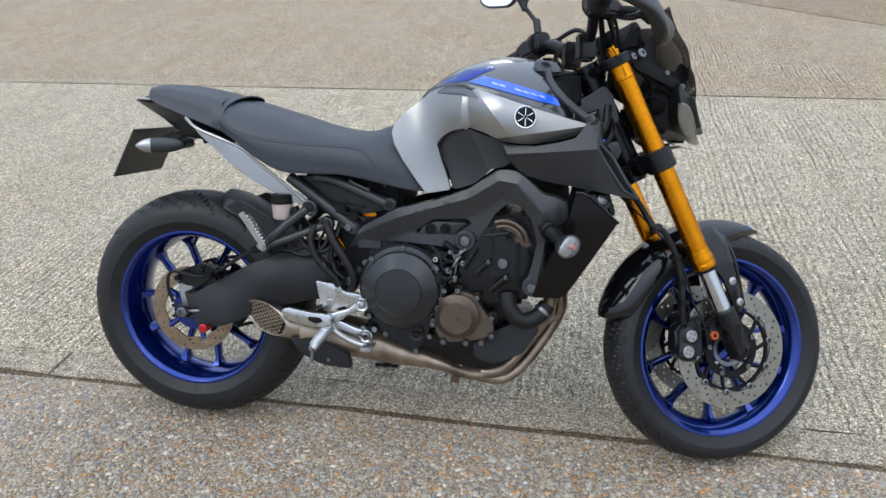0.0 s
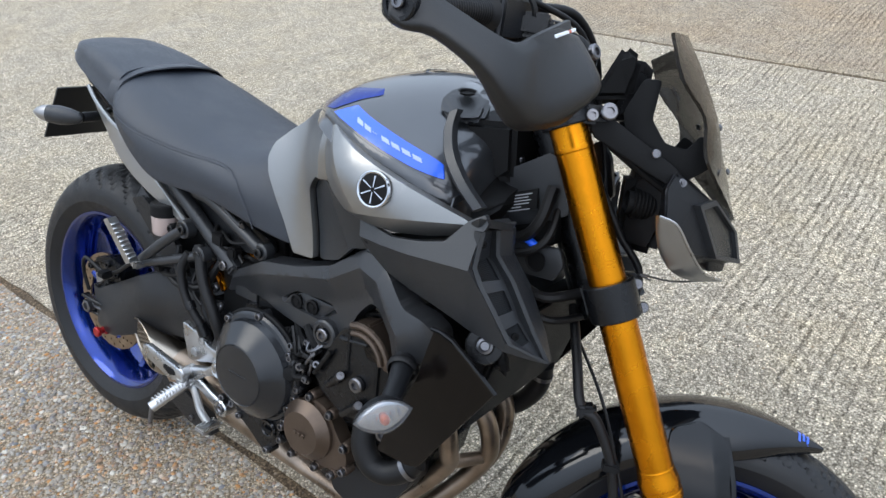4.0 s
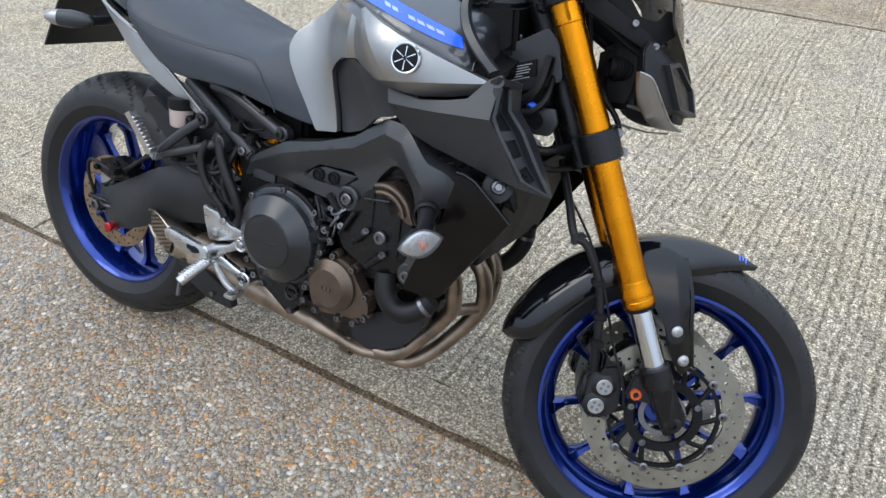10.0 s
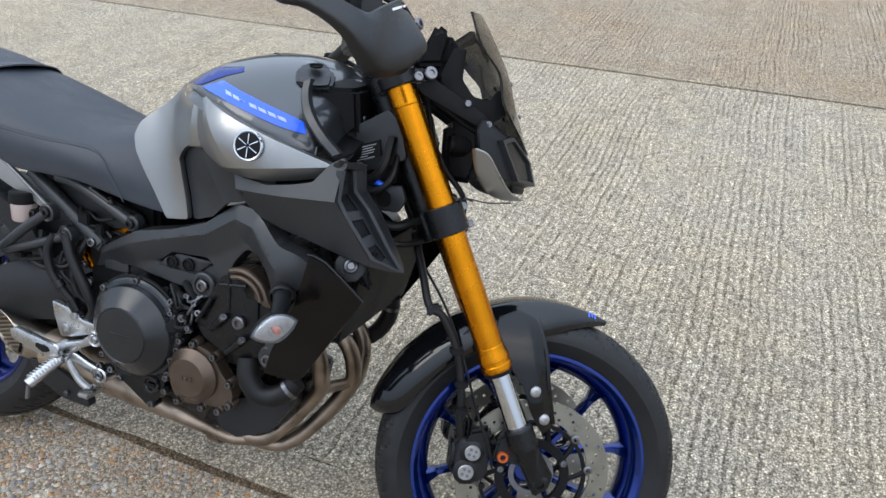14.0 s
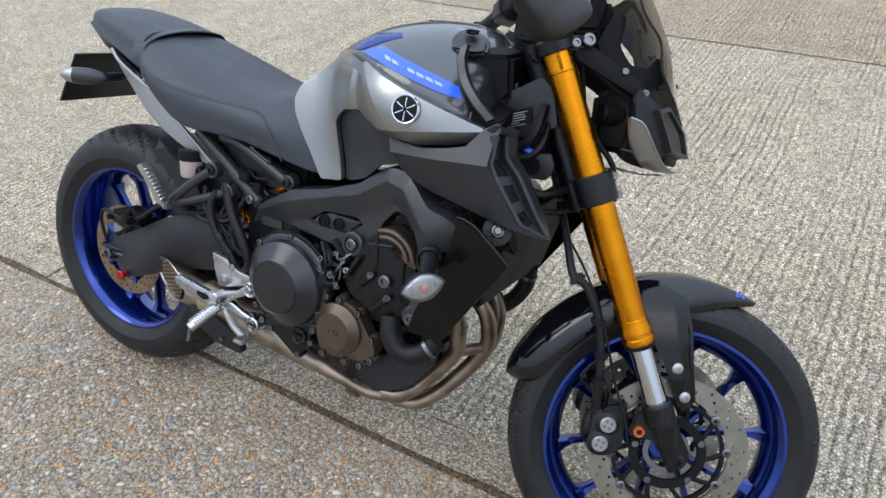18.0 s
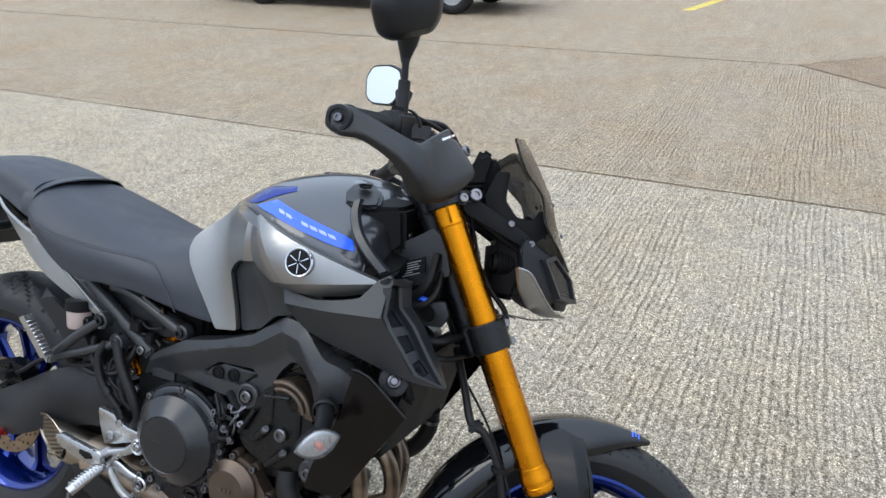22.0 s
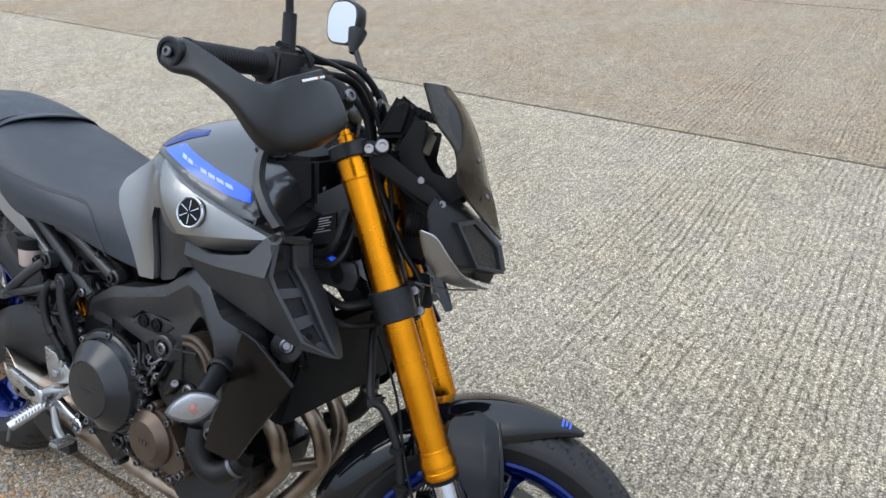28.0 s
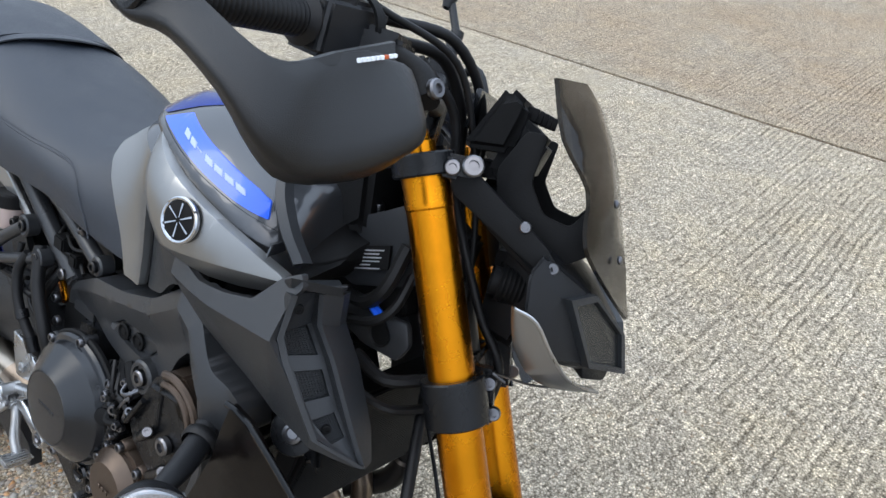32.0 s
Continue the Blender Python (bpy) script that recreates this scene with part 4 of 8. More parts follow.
# hand guards, wrapping from the bar end round the lever
for side in (-1, 1):
    mir = lambda p: Vector(p) if side < 0 else Vector((p[0], -0.05 - p[1], p[2]))
    # cross-sections along the guard: top edge, ridge, lower ridge, bottom edge
    secs = [
        [(0.925, -0.42, 1.0782), (0.9225, -0.4276, 1.0733), (0.9221, -0.4342, 1.0502), (0.9252, -0.4288, 1.041)],
        [(0.9445, -0.42, 1.0788), (0.9414, -0.4276, 1.0725), (0.9365, -0.4342, 1.042), (0.9399, -0.4288, 1.0355)],
        [(0.9765, -0.42, 1.067), (0.9747, -0.4276, 1.0564), (0.9675, -0.4342, 1.0424), (0.9708, -0.4288, 1.0332)],
        [(1.0274, -0.422, 1.0461), (1.0275, -0.428, 1.0357), (1.0196, -0.439, 1.0191), (1.0161, -0.43, 1.0091)],
        [(1.0469, -0.405, 1.0443), (1.0562, -0.4078, 1.0304), (1.0532, -0.4276, 0.9911), (1.0423, -0.4114, 0.9764)],
        [(1.0604, -0.382, 1.0561), (1.0663, -0.3872, 1.0381), (1.0764, -0.4004, 0.981), (1.062, -0.3896, 0.9623)],
        [(1.0777, -0.346, 1.0712), (1.085, -0.3496, 1.0544), (1.1044, -0.3672, 0.9964), (1.0977, -0.3528, 0.9761)],
        [(1.0897, -0.304, 1.0716), (1.0994, -0.3076, 1.0675), (1.13, -0.3252, 1.0217), (1.1123, -0.3108, 0.9958)],
        [(1.0931, -0.28, 1.0685), (1.1044, -0.2852, 1.0589), (1.1256, -0.2984, 1.0286), (1.117, -0.2876, 1.0128)],
    ]
    inset = Vector((-0.009, 0.010, 0.0))
    fine_secs = [catmull([s[i] for s in secs], 3) for i in range(4)]
    rings = []
    for s in zip(*fine_secs):
        s = catmull(s, 4)
        ring = list(s) + [p + inset * (0.5 + 0.7 * math.sin(math.pi * k / (len(s) - 1))) for k, p in enumerate(reversed(s))]
        rings.append([mir(p) for p in ring])
    shell = loft(rings)
    g = front("hand_guard", shell, M_GUARD, label="matt black plastic hand guard on the bar end", sharp=60)
    fl = [mir(p) for p in ((1.0437, -0.415, 1.0352), (1.067, -0.378, 1.0523), (1.0906, -0.318, 1.0679), (1.0841, -0.315, 1.0853), (1.0644, -0.375, 1.0609), (1.0447, -0.41, 1.0389))]
    flb = [p + Vector((-0.005, 0.003 * -side, 0)) for p in fl]
    front("deflector", loft([fl, flb]), M_GUARD, g)
    front("bar_end_weight", lathe([(-0.012, 0.0), (-0.012, 0.019), (0.006, 0.019), (0.008, 0.017), (0.008, 0.013), (0.006, 0.012), (0.006, 0.0)], mir((0.9321, -0.4270, 1.0589)), mir((0.9321, -0.4270, 1.0589)) - mir((0.954, -0.345, 1.069)), 28), M_ENGINE, g)
    front("bar_end_bolt", bolt(mir((0.9311, -0.4340, 1.0589)), mir((0.9321, -0.4270, 1.0589)) - mir((0.954, -0.345, 1.069)), 0.0065, 0.005), M_STEEL, g)
    front("guard_clamp", tube([mir((1.11, -0.262, 1.05)), mir((1.09, -0.24, 1.072)), mir((1.03, -0.2, 1.086))], 0.011, 10, 4), M_BLACK, g)
    front("guard_bolt", bolt(mir((1.113, -0.268, 1.062)), (0.75, 0.5 * side, 0.3), 0.009, 0.006), M_STEEL, g)
    # maker's mark on the deflector as plain bars
    corner = [Vector(p) for p in ((1.0689, -0.353, 1.0575), (1.0855, -0.317, 1.0725), (1.068, -0.353, 1.0624), (1.0847, -0.317, 1.0768))]
    out = Vector((0.008, -0.007, 0.002))
    for k in range(9):
        a, b = k / 9, (k + 0.6) / 9
        bb = [mir(corner[m].lerp(corner[m + 1], u) + out) for m, u in ((0, a), (0, b), (2, b), (2, a))]
        bb[2:] = [bb[1].lerp(bb[2], 0.6), bb[0].lerp(bb[3], 0.6)]
        front("mark_bar", loft([bb, [v + Vector((-0.002, 0, 0)) for v in bb]]), M_WHITE if k != 6 else M_ORANGE, g)

# mirrors
def mirror_head(c, u, v, n, parent):
    """A six-cornered mirror: housing behind, glass in front; u and v span the glass, n points from it."""
    shape = [(-0.062, 0.02), (-0.05, 0.045), (-0.01, 0.052), (0.05, 0.042), (0.068, 0.012), (0.055, -0.035), (0.03, -0.047), (-0.04, -0.04), (-0.058, -0.018)]
    shape = rounded(shape, 0.012)
    P = lambda a, b, d: Vector(c) + u * a + v * b + n * d
    rings = [[P(a * s, b * s, d) for a, b in shape] for s, d in ((0.97, 0.004), (1.0, 0.0), (1.0, -0.006), (0.9, -0.02), (0.6, -0.032))]
    front("mirror_housing", loft(rings), M_PLASTIC, parent)
    front("mirror_glass", loft([[P(a * 0.9, b * 0.9, 0.0052) for a, b in shape], [P(a * 0.9, b * 0.9, 0.003) for a, b in shape]]), M_MIRROR, parent, "mirror glass reflecting bright sky")


def mirror_axes(facing, side):
    """The glass's two edges and its normal, for a glass that faces the given way in the world."""
    back = (bike.matrix_basis @ STEER).to_3x3().inverted()
    n = (back @ Vector(facing)).normalized()
    up = (back @ Vector((0, 0, 1))).normalized()
    u = up.cross(n).normalized()
    return (u if u.y * side > 0 else -u), n.cross(u).normalized() * (1 if n.cross(u).dot(up) > 0 else -1), n


for side in (-1, 1):
    base = Vector((1.003, -0.235, 1.115)) if side < 0 else Vector((1.008, 0.17, 1.115))
    knee = base + Vector((-0.002, side * 0.012, 0.05))
    top = Vector((0.998, -0.262, 1.206)) if side < 0 else Vector((0.975, 0.205, 1.21))
    mm = front("mirror", tube([base - Vector((0, 0, 0.03)), base, knee], 0.0115, 12, 1, r_end=0.010), M_PLASTIC, label="black mirror on a jointed stem")
    front("stem", tube([knee - Vector((0, 0, 0.005)), top], 0.006, 10, 1), M_PLASTIC, mm)
    front("ball_joint", lathe([(-0.03, 0.006), (-0.01, 0.012), (0.0, 0.016), (0.02, 0.02)], top + Vector((0, 0, 0.012)), (0, side * 0.3, 1), 16), M_PLASTIC, mm)
    if side < 0:
        mirror_head((0.992, -0.30, 1.263), *mirror_axes((-0.85, 0.45, 0.08), -1), mm)
    else:
        mirror_head((0.925, 0.268, 1.262), *mirror_axes((-0.30, -0.84, 0.30), 1), mm)

# dash, screen, head lamp
dash = front("instrument_panel", hull([(1.118, -0.105, 1.02), (1.148, -0.112, 1.098), (1.175, -0.10, 1.085), (1.172, -0.10, 1.03), (1.118, 0.055, 1.02), (1.148, 0.062, 1.098), (1.175, 0.05, 1.085), (1.172, 0.05, 1.03)], 0.008, 3), M_BLACK, label="black instrument pod behind the screen")
front("rear_shell", hull([(1.165, -0.085, 1.075), (1.165, 0.04, 1.075), (1.205, -0.07, 1.055), (1.205, 0.03, 1.055), (1.195, -0.07, 1.005), (1.195, 0.03, 1.005), (1.15, -0.085, 1.0), (1.15, 0.04, 1.0)], 0.008, 2), M_PLASTIC, dash)
for k in range(5):
    front("vent_rib", box((1.168 + k * 0.004, -0.06 + k * 0.02, 1.07), (1.182 + k * 0.004, -0.052 + k * 0.02, 1.085), 0.001, 1), M_BLACK, dash)
front("display", box((1.112, -0.085, 1.04), (1.118, 0.035, 1.085), 0.001, 1), M_GLOSS, dash)
for side in (-1, 1):
    mir = lambda p: Vector(p) if side < 0 else Vector((p[0], -0.04 - p[1], p[2]))
    arm = [(1.126, 0.984), (1.138, 1.003), (1.154, 0.999), (1.243, 0.954), (1.264, 0.936), (1.254, 0.924), (1.221, 0.936), (1.135, 0.972)]
    bmk = prism(arm, -0.142, -0.130, 0.002)
    join(bmk, tube([(1.140, -0.128, 0.978), (1.205, -0.120, 0.940), (1.245, -0.118, 0.920)], 0.006, 8, 2))
    hoop = [(1.165, 1.010), (1.182, 1.058), (1.205, 1.060), (1.204, 1.008), (1.227, 0.981), (1.2565, 0.978), (1.268, 1.000), (1.288, 0.990), (1.292, 0.962), (1.262, 0.936), (1.22, 0.945), (1.180, 0.968)]
    join(bmk, prism(hoop, -0.112, -0.106, 0.001))
    if side > 0:
        for v in bmk.verts:
            v.co.y = -0.04 - v.co.y
    br = front("screen_bracket", bmk, M_BLACK, label="black steel bracket with an open loop")
    for bx, bz in ((1.216, 0.966), (1.256, 0.936)):
        front("bracket_bolt", bolt(mir((bx, -0.143, bz)), (0.1, side, 0), 0.006, 0.004), M_STEEL, br)
SC = [  # right edge, ridge, centre of the screen from top to bottom
    [(1.2006, -0.178, 1.111), (1.2234, -0.100, 1.122), (1.246, -0.02, 1.106)],
    [(1.2259, -0.170, 1.060), (1.2498, -0.100, 1.085), (1.2740, -0.02, 1.068)],
    [(1.2631, -0.155, 1.022), (1.2849, -0.100, 1.026), (1.297, -0.02, 1.022)],
    [(1.2745, -0.150, 0.982), (1.300, -0.100, 0.985), (1.318, -0.02, 0.975)],
    [(1.2871, -0.146, 0.959), (1.308, -0.094, 0.958), (1.330, -0.02, 0.950)],
    [(1.3198, -0.100, 0.926), (1.326, -0.070, 0.926), (1.341, -0.02, 0.922)],
    [(1.350, -0.038, 0.897), (1.352, -0.029, 0.895), (1.354, -0.02, 0.893)],
]
rings = []
for row in SC:
    half = [Vector(p) for p in row]
    whole = half + [Vector((p.x, -0.04 - p.y, p.z)) for p in reversed(half[:-1])]
    out = catmull(whole, 1)
    rings.append(out + [p + Vector((-0.004, 0, -0.0015)) for p in reversed(out)])
cols = [catmull([r[i] for r in rings], 3) for i in range(len(rings[0]))]
screen = front("wind_screen", loft([[c[j] for c in cols] for j in range(len(cols[0]))]), M_SMOKE, label="smoked brown angular wind screen", sharp=20)
for side in (-1, 1):
    mir = lambda p: Vector(p) if side < 0 else Vector((p[0], -0.04 - p[1], p[2]))
    for p in ((1.293, -0.080, 1.015), (1.317, -0.078, 0.960)):
        if side > 0:
            p = (p[0] - 0.012, p[1], p[2])
        front("screen_bolt", lathe([(0, 0.0045), (0.002, 0.0045), (0.0035, 0.002), (0.0035, 0)], mir(p), (0.8, 0.45 * side, 0.4), 12), M_STEEL, screen)

LAMP_RIM = [Vector(p) for p in ((1.282, -0.143, 0.912), (1.305, -0.110, 0.921), (1.351, -0.055, 0.882), (1.367, -0.050, 0.839), (1.324, -0.108, 0.845))]
flip = lambda p: Vector((p.x, -0.04 - p.y, p.z))
body = [Vector(p) for p in ((1.244, -0.150, 0.948), (1.236, -0.160, 0.926), (1.246, -0.156, 0.880), (1.262, -0.148, 0.862), (1.288, -0.132, 0.842), (1.255, -0.07, 0.952), (1.25, -0.09, 0.84), (1.33, -0.05, 0.825))] + [p - Vector((0.005, -0.003, 0)) for p in LAMP_RIM]
lamp = front("head_lamp", hull(body + [flip(p) for p in body], 0.003, 2), M_PLASTIC, label="angular dark grey head lamp with silver cheek panels", sharp=34)
for side in (-1, 1):
    mir = lambda p: Vector(p) if side < 0 else flip(Vector(p))
    rim = LAMP_RIM
    mid = sum(rim, Vector()) / 5
    face = (rim[2] - rim[0]).cross(rim[4] - rim[1]).normalized()
    face = face if face.x > 0 else -face
    inner = [p.lerp(mid, 0.16) for p in rim]
    ring = []
    for a, b in zip(rim, inner):
        ring.append([mir(p) for p in (a, a + face * 0.003, b + face * 0.003, b - face * 0.010, a - face * 0.010)])
    front("lens_rim", loft(ring + ring[:1], caps=False), M_GREY, lamp, sharp=20)
    front("lens", loft([[mir(p - face * 0.002) for p in inner], [mir(p - face * 0.005) for p in inner]]), M_LAMPLENS, lamp, "smoky clear lamp lens")
    front("lens_back", loft([[mir(p - face * 0.0075) for p in inner], [mir(p - face * 0.010) for p in inner]]), M_STEEL, lamp)
    upper = catmull([mir(p) for p in ((1.235, -0.176, 0.891), (1.259, -0.168, 0.884), (1.283, -0.150, 0.856), (1.306, -0.122, 0.831), (1.325, -0.094, 0.819), (1.348, -0.064, 0.812))], 4)
    lower = catmull([mir(p) for p in ((1.235, -0.174, 0.889), (1.243, -0.160, 0.862), (1.254, -0.148, 0.840), (1.274, -0.132, 0.819), (1.302, -0.102, 0.809), (1.344, -0.062, 0.809))], 4)
    rows = []
    for a, b in zip(upper, lower):
        m = a.lerp(b, 0.5) + Vector((0.001, side * 0.0015, 0))
        back = Vector((-0.004, -side * 0.005, 0.001))
        rows.append([a, m, b, b + back, m + back, a + back])
    front("cheek_panel", loft(rows), M_SILVER, lamp, "silver lower cheek panel", sharp=60)
    front("cheek_edge", tube(upper, 0.0018, 6, 1), M_ALU, lamp)
    front("lamp_foot", hull([mir(p) for p in ((1.32, -0.09, 0.842), (1.352, -0.045, 0.838), (1.351, -0.044, 0.821), (1.325, -0.075, 0.822), (1.32, -0.04, 0.822), (1.30, -0.08, 0.84))], 0.002, 1), M_PLASTIC, lamp)
    front("connector", lathe([(0, 0.02), (0.03, 0.02), (0.032, 0.016), (0.04, 0.016)], mir((1.235, -0.085, 0.895)), (-1, -0.2 * -side, 0), 18), M_BLACK, lamp)
    for k in range(6):
        front("connector_rib", lathe([(0.004 + k * 0.005, 0.0205), (0.0065 + k * 0.005, 0.0215), (0.0075 + k * 0.005, 0.0205)], mir((1.235, -0.085, 0.895)), (-1, -0.2 * -side, 0), 18), M_BLACK, lamp)
front("lamp_back", hull([(1.19, -0.085, 0.935), (1.19, 0.045, 0.935), (1.25, -0.11, 0.945), (1.25, 0.07, 0.945), (1.25, -0.11, 0.83), (1.25, 0.07, 0.83), (1.195, -0.07, 0.83), (1.195, 0.03, 0.83)], 0.01), M_BLACK, lamp)
front("number_plate_lamp_wire", tube([(1.25, -0.12, 0.80), (1.235, -0.118, 0.805), (1.28, -0.09, 0.80), (1.33, -0.04, 0.803)], 0.0015, 6, 4), M_STEEL, lamp)

# hoses and wires at the front
for pts, r in (
    ([(1.06, -0.15, 1.09), (1.10, -0.10, 1.05), (1.123, -0.08, 0.971), (1.165, -0.08, 0.899), (1.20, -0.08, 0.846), (1.238, -0.08, 0.797), (1.235, -0.07, 0.72)], 0.0055),
    ([(1.16, -0.02, 0.72), (1.18, -0.08, 0.66), (1.198, -0.118, 0.605), (1.222, -0.124, 0.592), (1.2491, -0.124, 0.5497), (1.2647, -0.122, 0.5097), (1.2762, -0.120, 0.4557), (1.2800, -0.116, 0.4054), (1.288, -0.108, 0.365)], 0.0075),
    ([(1.17, 0.0, 0.68), (1.23, -0.06, 0.60), (1.27, -0.12, 0.52), (1.31, -0.115, 0.42), (1.34, -0.118, 0.36), (1.355, -0.11, 0.31)], 0.0025),
    ([(1.03, -0.15, 1.10), (1.07, -0.09, 1.10), (1.10, -0.04, 1.04), (1.11, -0.02, 0.95)], 0.007),
    ([(1.02, -0.17, 1.115), (1.08, -0.11, 1.12), (1.12, -0.05, 1.06), (1.125, -0.02, 0.95)], 0.006),
    ([(1.03, 0.12, 1.09), (1.08, 0.06, 1.11), (1.12, 0.02, 1.03), (1.12, 0.01, 0.93)], 0.006),
    ([(1.02, -0.20, 1.12), (1.09, -0.12, 1.10), (1.13, -0.08, 1.02), (1.16, -0.07, 0.93), (1.18, -0.06, 0.82)], 0.004),
):
    front("hose", tube(pts, r, 10, 6), M_RUBBER)
for x, z in ((1.279, 0.42), (1.274, 0.47), (1.257, 0.53)):
    front("hose_clip", box((x - 0.012, -0.133, z - 0.007), (x + 0.012, -0.108, z + 0.007), 0.003), M_BLACK)
front("hose_bracket", hull([(1.196, -0.130, 0.585), (1.222, -0.130, 0.602), (1.218, -0.130, 0.612), (1.192, -0.130, 0.606), (1.196, -0.105, 0.585), (1.222, -0.105, 0.602), (1.218, -0.105, 0.612), (1.192, -0.105, 0.606)], 0.004), M_ENGINE)


# ---- tank, shrouds, seat and tail ----
def both(name, make, mat, label="", parent=None, sharp=38):
    """The same panel on the right side and, mirrored, on the left."""
    made = []
    for side in (-1, 1):
        bm = make()
        if side > 0:
            for v in bm.verts:
                v.co.y = -v.co.y
        made.append(part(name, bm, mat, parent or bike, label, sharp))
    return made


TANK = field([(0.63, 0.85, -.125), (0.70, 0.72, -.145), (0.699, 0.948, -.108), (0.758, 0.712, -.169), (0.737, 0.822, -.156), (0.76, 0.95, -.165), (0.80, 0.85, -.20), (0.85, 0.83, -.228), (0.941, 0.883, -.24),
              (1.0, 0.85, -.24), (1.078, 0.873, -.215), (0.85, 0.95, -.220), (0.95, 0.93, -.230), (1.009, 0.905, -.220), (0.83, 1.0, -.15), (0.93, 1.0, -.15)], 0.12)


def past(x, z, a, b):
    """How far a place lies to the lower side of the line from a to b."""
    dx, dz = b[0] - a[0], b[1] - a[1]
    return ((x - a[0]) * dz - (z - a[1]) * dx) / math.hypot(dx, dz)


K_FRONT = ((0.815, 0.955), (0.911, 0.836))
K_REAR = ((0.786, 0.851), (0.792, 0.945))
K_LIP = ((0.900, 0.838), (1.060, 0.862))


def tank_face(x, z):
    """The tank's flank: a rear face, a hollowed facet behind the badge, the front face and its rolled lower lip."""
    y = TANK(x, z)
    hollow = max(0.0, min(0.22 * past(x, z, *K_FRONT), 0.6 * past(x, z, *K_REAR)))
    lip = max(0.0, past(x, z, *K_LIP)) if x > 0.86 else 0.0
    return y + hollow + 0.75 * lip - 0.005


silver = [(0.605, 0.840), (0.612, 0.866), (0.640, 0.893), (0.677, 0.919), (0.703, 0.940), (0.753, 0.956), (0.80, 0.955), (0.850, 0.939), (0.901, 0.9225), (0.985, 0.896), (1.037, 0.881), (1.080, 0.869), (1.055, 0.842), (1.019, 0.832), (0.966, 0.822), (0.925, 0.823), (0.892, 0.827), (0.850, 0.845), (0.809, 0.857), (0.763, 0.848), (0.736, 0.832), (0.722, 0.814), (0.733, 0.780), (0.749, 0.740), (0.760, 0.705), (0.697, 0.692), (0.673, 0.719), (0.636, 0.769), (0.612, 0.811)]
both("tank_side", lambda: patch(silver, tank_face, 0.014, 0.014, 0.006, 0.003, (K_FRONT, K_REAR, K_LIP)), M_SILVER, "brushed silver tank flank with pressed facets", sharp=14)
K_KNEE = ((0.807, 0.856), (0.850, 0.765))
both("knee_infill", lambda: patch([(0.726, 0.812), (0.740, 0.833), (0.764, 0.845), (0.807, 0.853), (0.892, 0.824), (0.905, 0.800), (0.911, 0.776), (0.890, 0.766), (0.863, 0.760), (0.822, 0.724), (0.779, 0.708), (0.764, 0.706), (0.752, 0.745), (0.737, 0.782)], lambda x, z: TANK(x, z) + 0.009 + 0.45 * max(0.0, -past(x, z, *K_KNEE)), 0.012, 0.014, 0.004, 0.0025, (K_KNEE,)), M_GREY, "dark textured knee panel", sharp=14)

# black upper tank
rings = []
for x, zc, ys, zs in ((0.672, 0.930, 0.088, 0.925), (0.70, 0.958, 0.110, 0.946), (0.74, 0.988, 0.150, 0.950), (0.79, 1.010, 0.196, 0.949), (0.85, 1.024, 0.219, 0.932), (0.91, 1.027, 0.229, 0.912), (0.96, 1.018, 0.227, 0.896), (1.0, 1.0, 0.221, 0.884), (1.035, 0.965, 0.203, 0.873), (1.046, 0.925, 0.178, 0.866)):
    h = zc - zs
    half = [(x, -ys * 0.9, zs - 0.02), (x, -ys * 0.985, zs), (x, -ys * 0.955, zs + h * 0.21), (x, -ys * 0.74, zs + h * 0.60), (x, -ys * 0.42, zs + h * 0.89), (x, 0, zc)]
    rings.append(half + [(a, -b, c) for a, b, c in reversed(half[:-1])])
tank_rings = rings
tank_bm = smooth_loft(rings, 4, 3)
bmesh.ops.recalc_face_normals(tank_bm, faces=tank_bm.faces)
TANK_TREE = mathutils.bvhtree.BVHTree.FromBMesh(tank_bm)
tank = part("fuel_tank", tank_bm, M_TOP, bike, "glossy dark grey metallic fuel tank top with a blue stripe", 60)


def tank_top_y(x, z):
    """Right-hand y of the black tank top at height z."""
    hit = TANK_TREE.ray_cast(Vector((x, -0.6, z)), Vector((0, 1, 0)))[0]
    return hit.y if hit else TANK(x, z)


stripe = [(0.806, 0.961), (0.838, 0.9755), (0.915, 0.956), (0.990, 0.934), (1.008, 0.926), (1.018, 0.9085), (0.970, 0.919), (0.900, 0.938), (0.850, 0.951)]
both("tank_stripe", lambda: patch(stripe, lambda x, z: tank_top_y(x, z) - 0.0022, 0.003, 0.008, 0.002, 0), M_STRIPE, "bright blue tank stripe", tank)
# the model name along the stripe, as plain slanting bars
for k in range(7):
    x0 = 0.862 + k * 0.0182
    zb = 0.9555 - (x0 - 0.862) * 0.262
    wd = 0.0135 if k != 2 else 0.007
    hz, up = (0.0056, 0.0014) if k != 2 else (0.0018, 0.0034)
    both("name_bar", lambda: patch([(x0, zb + up), (x0 + wd, zb + up - wd * 0.262), (x0 + wd - 0.0055, zb + up + hz - wd * 0.262), (x0 - 0.0055, zb + up + hz)], lambda x, z: tank_top_y(x, z) - 0.0034, 0.002, 0.006, 0, 0), M_NAME, "", tank)
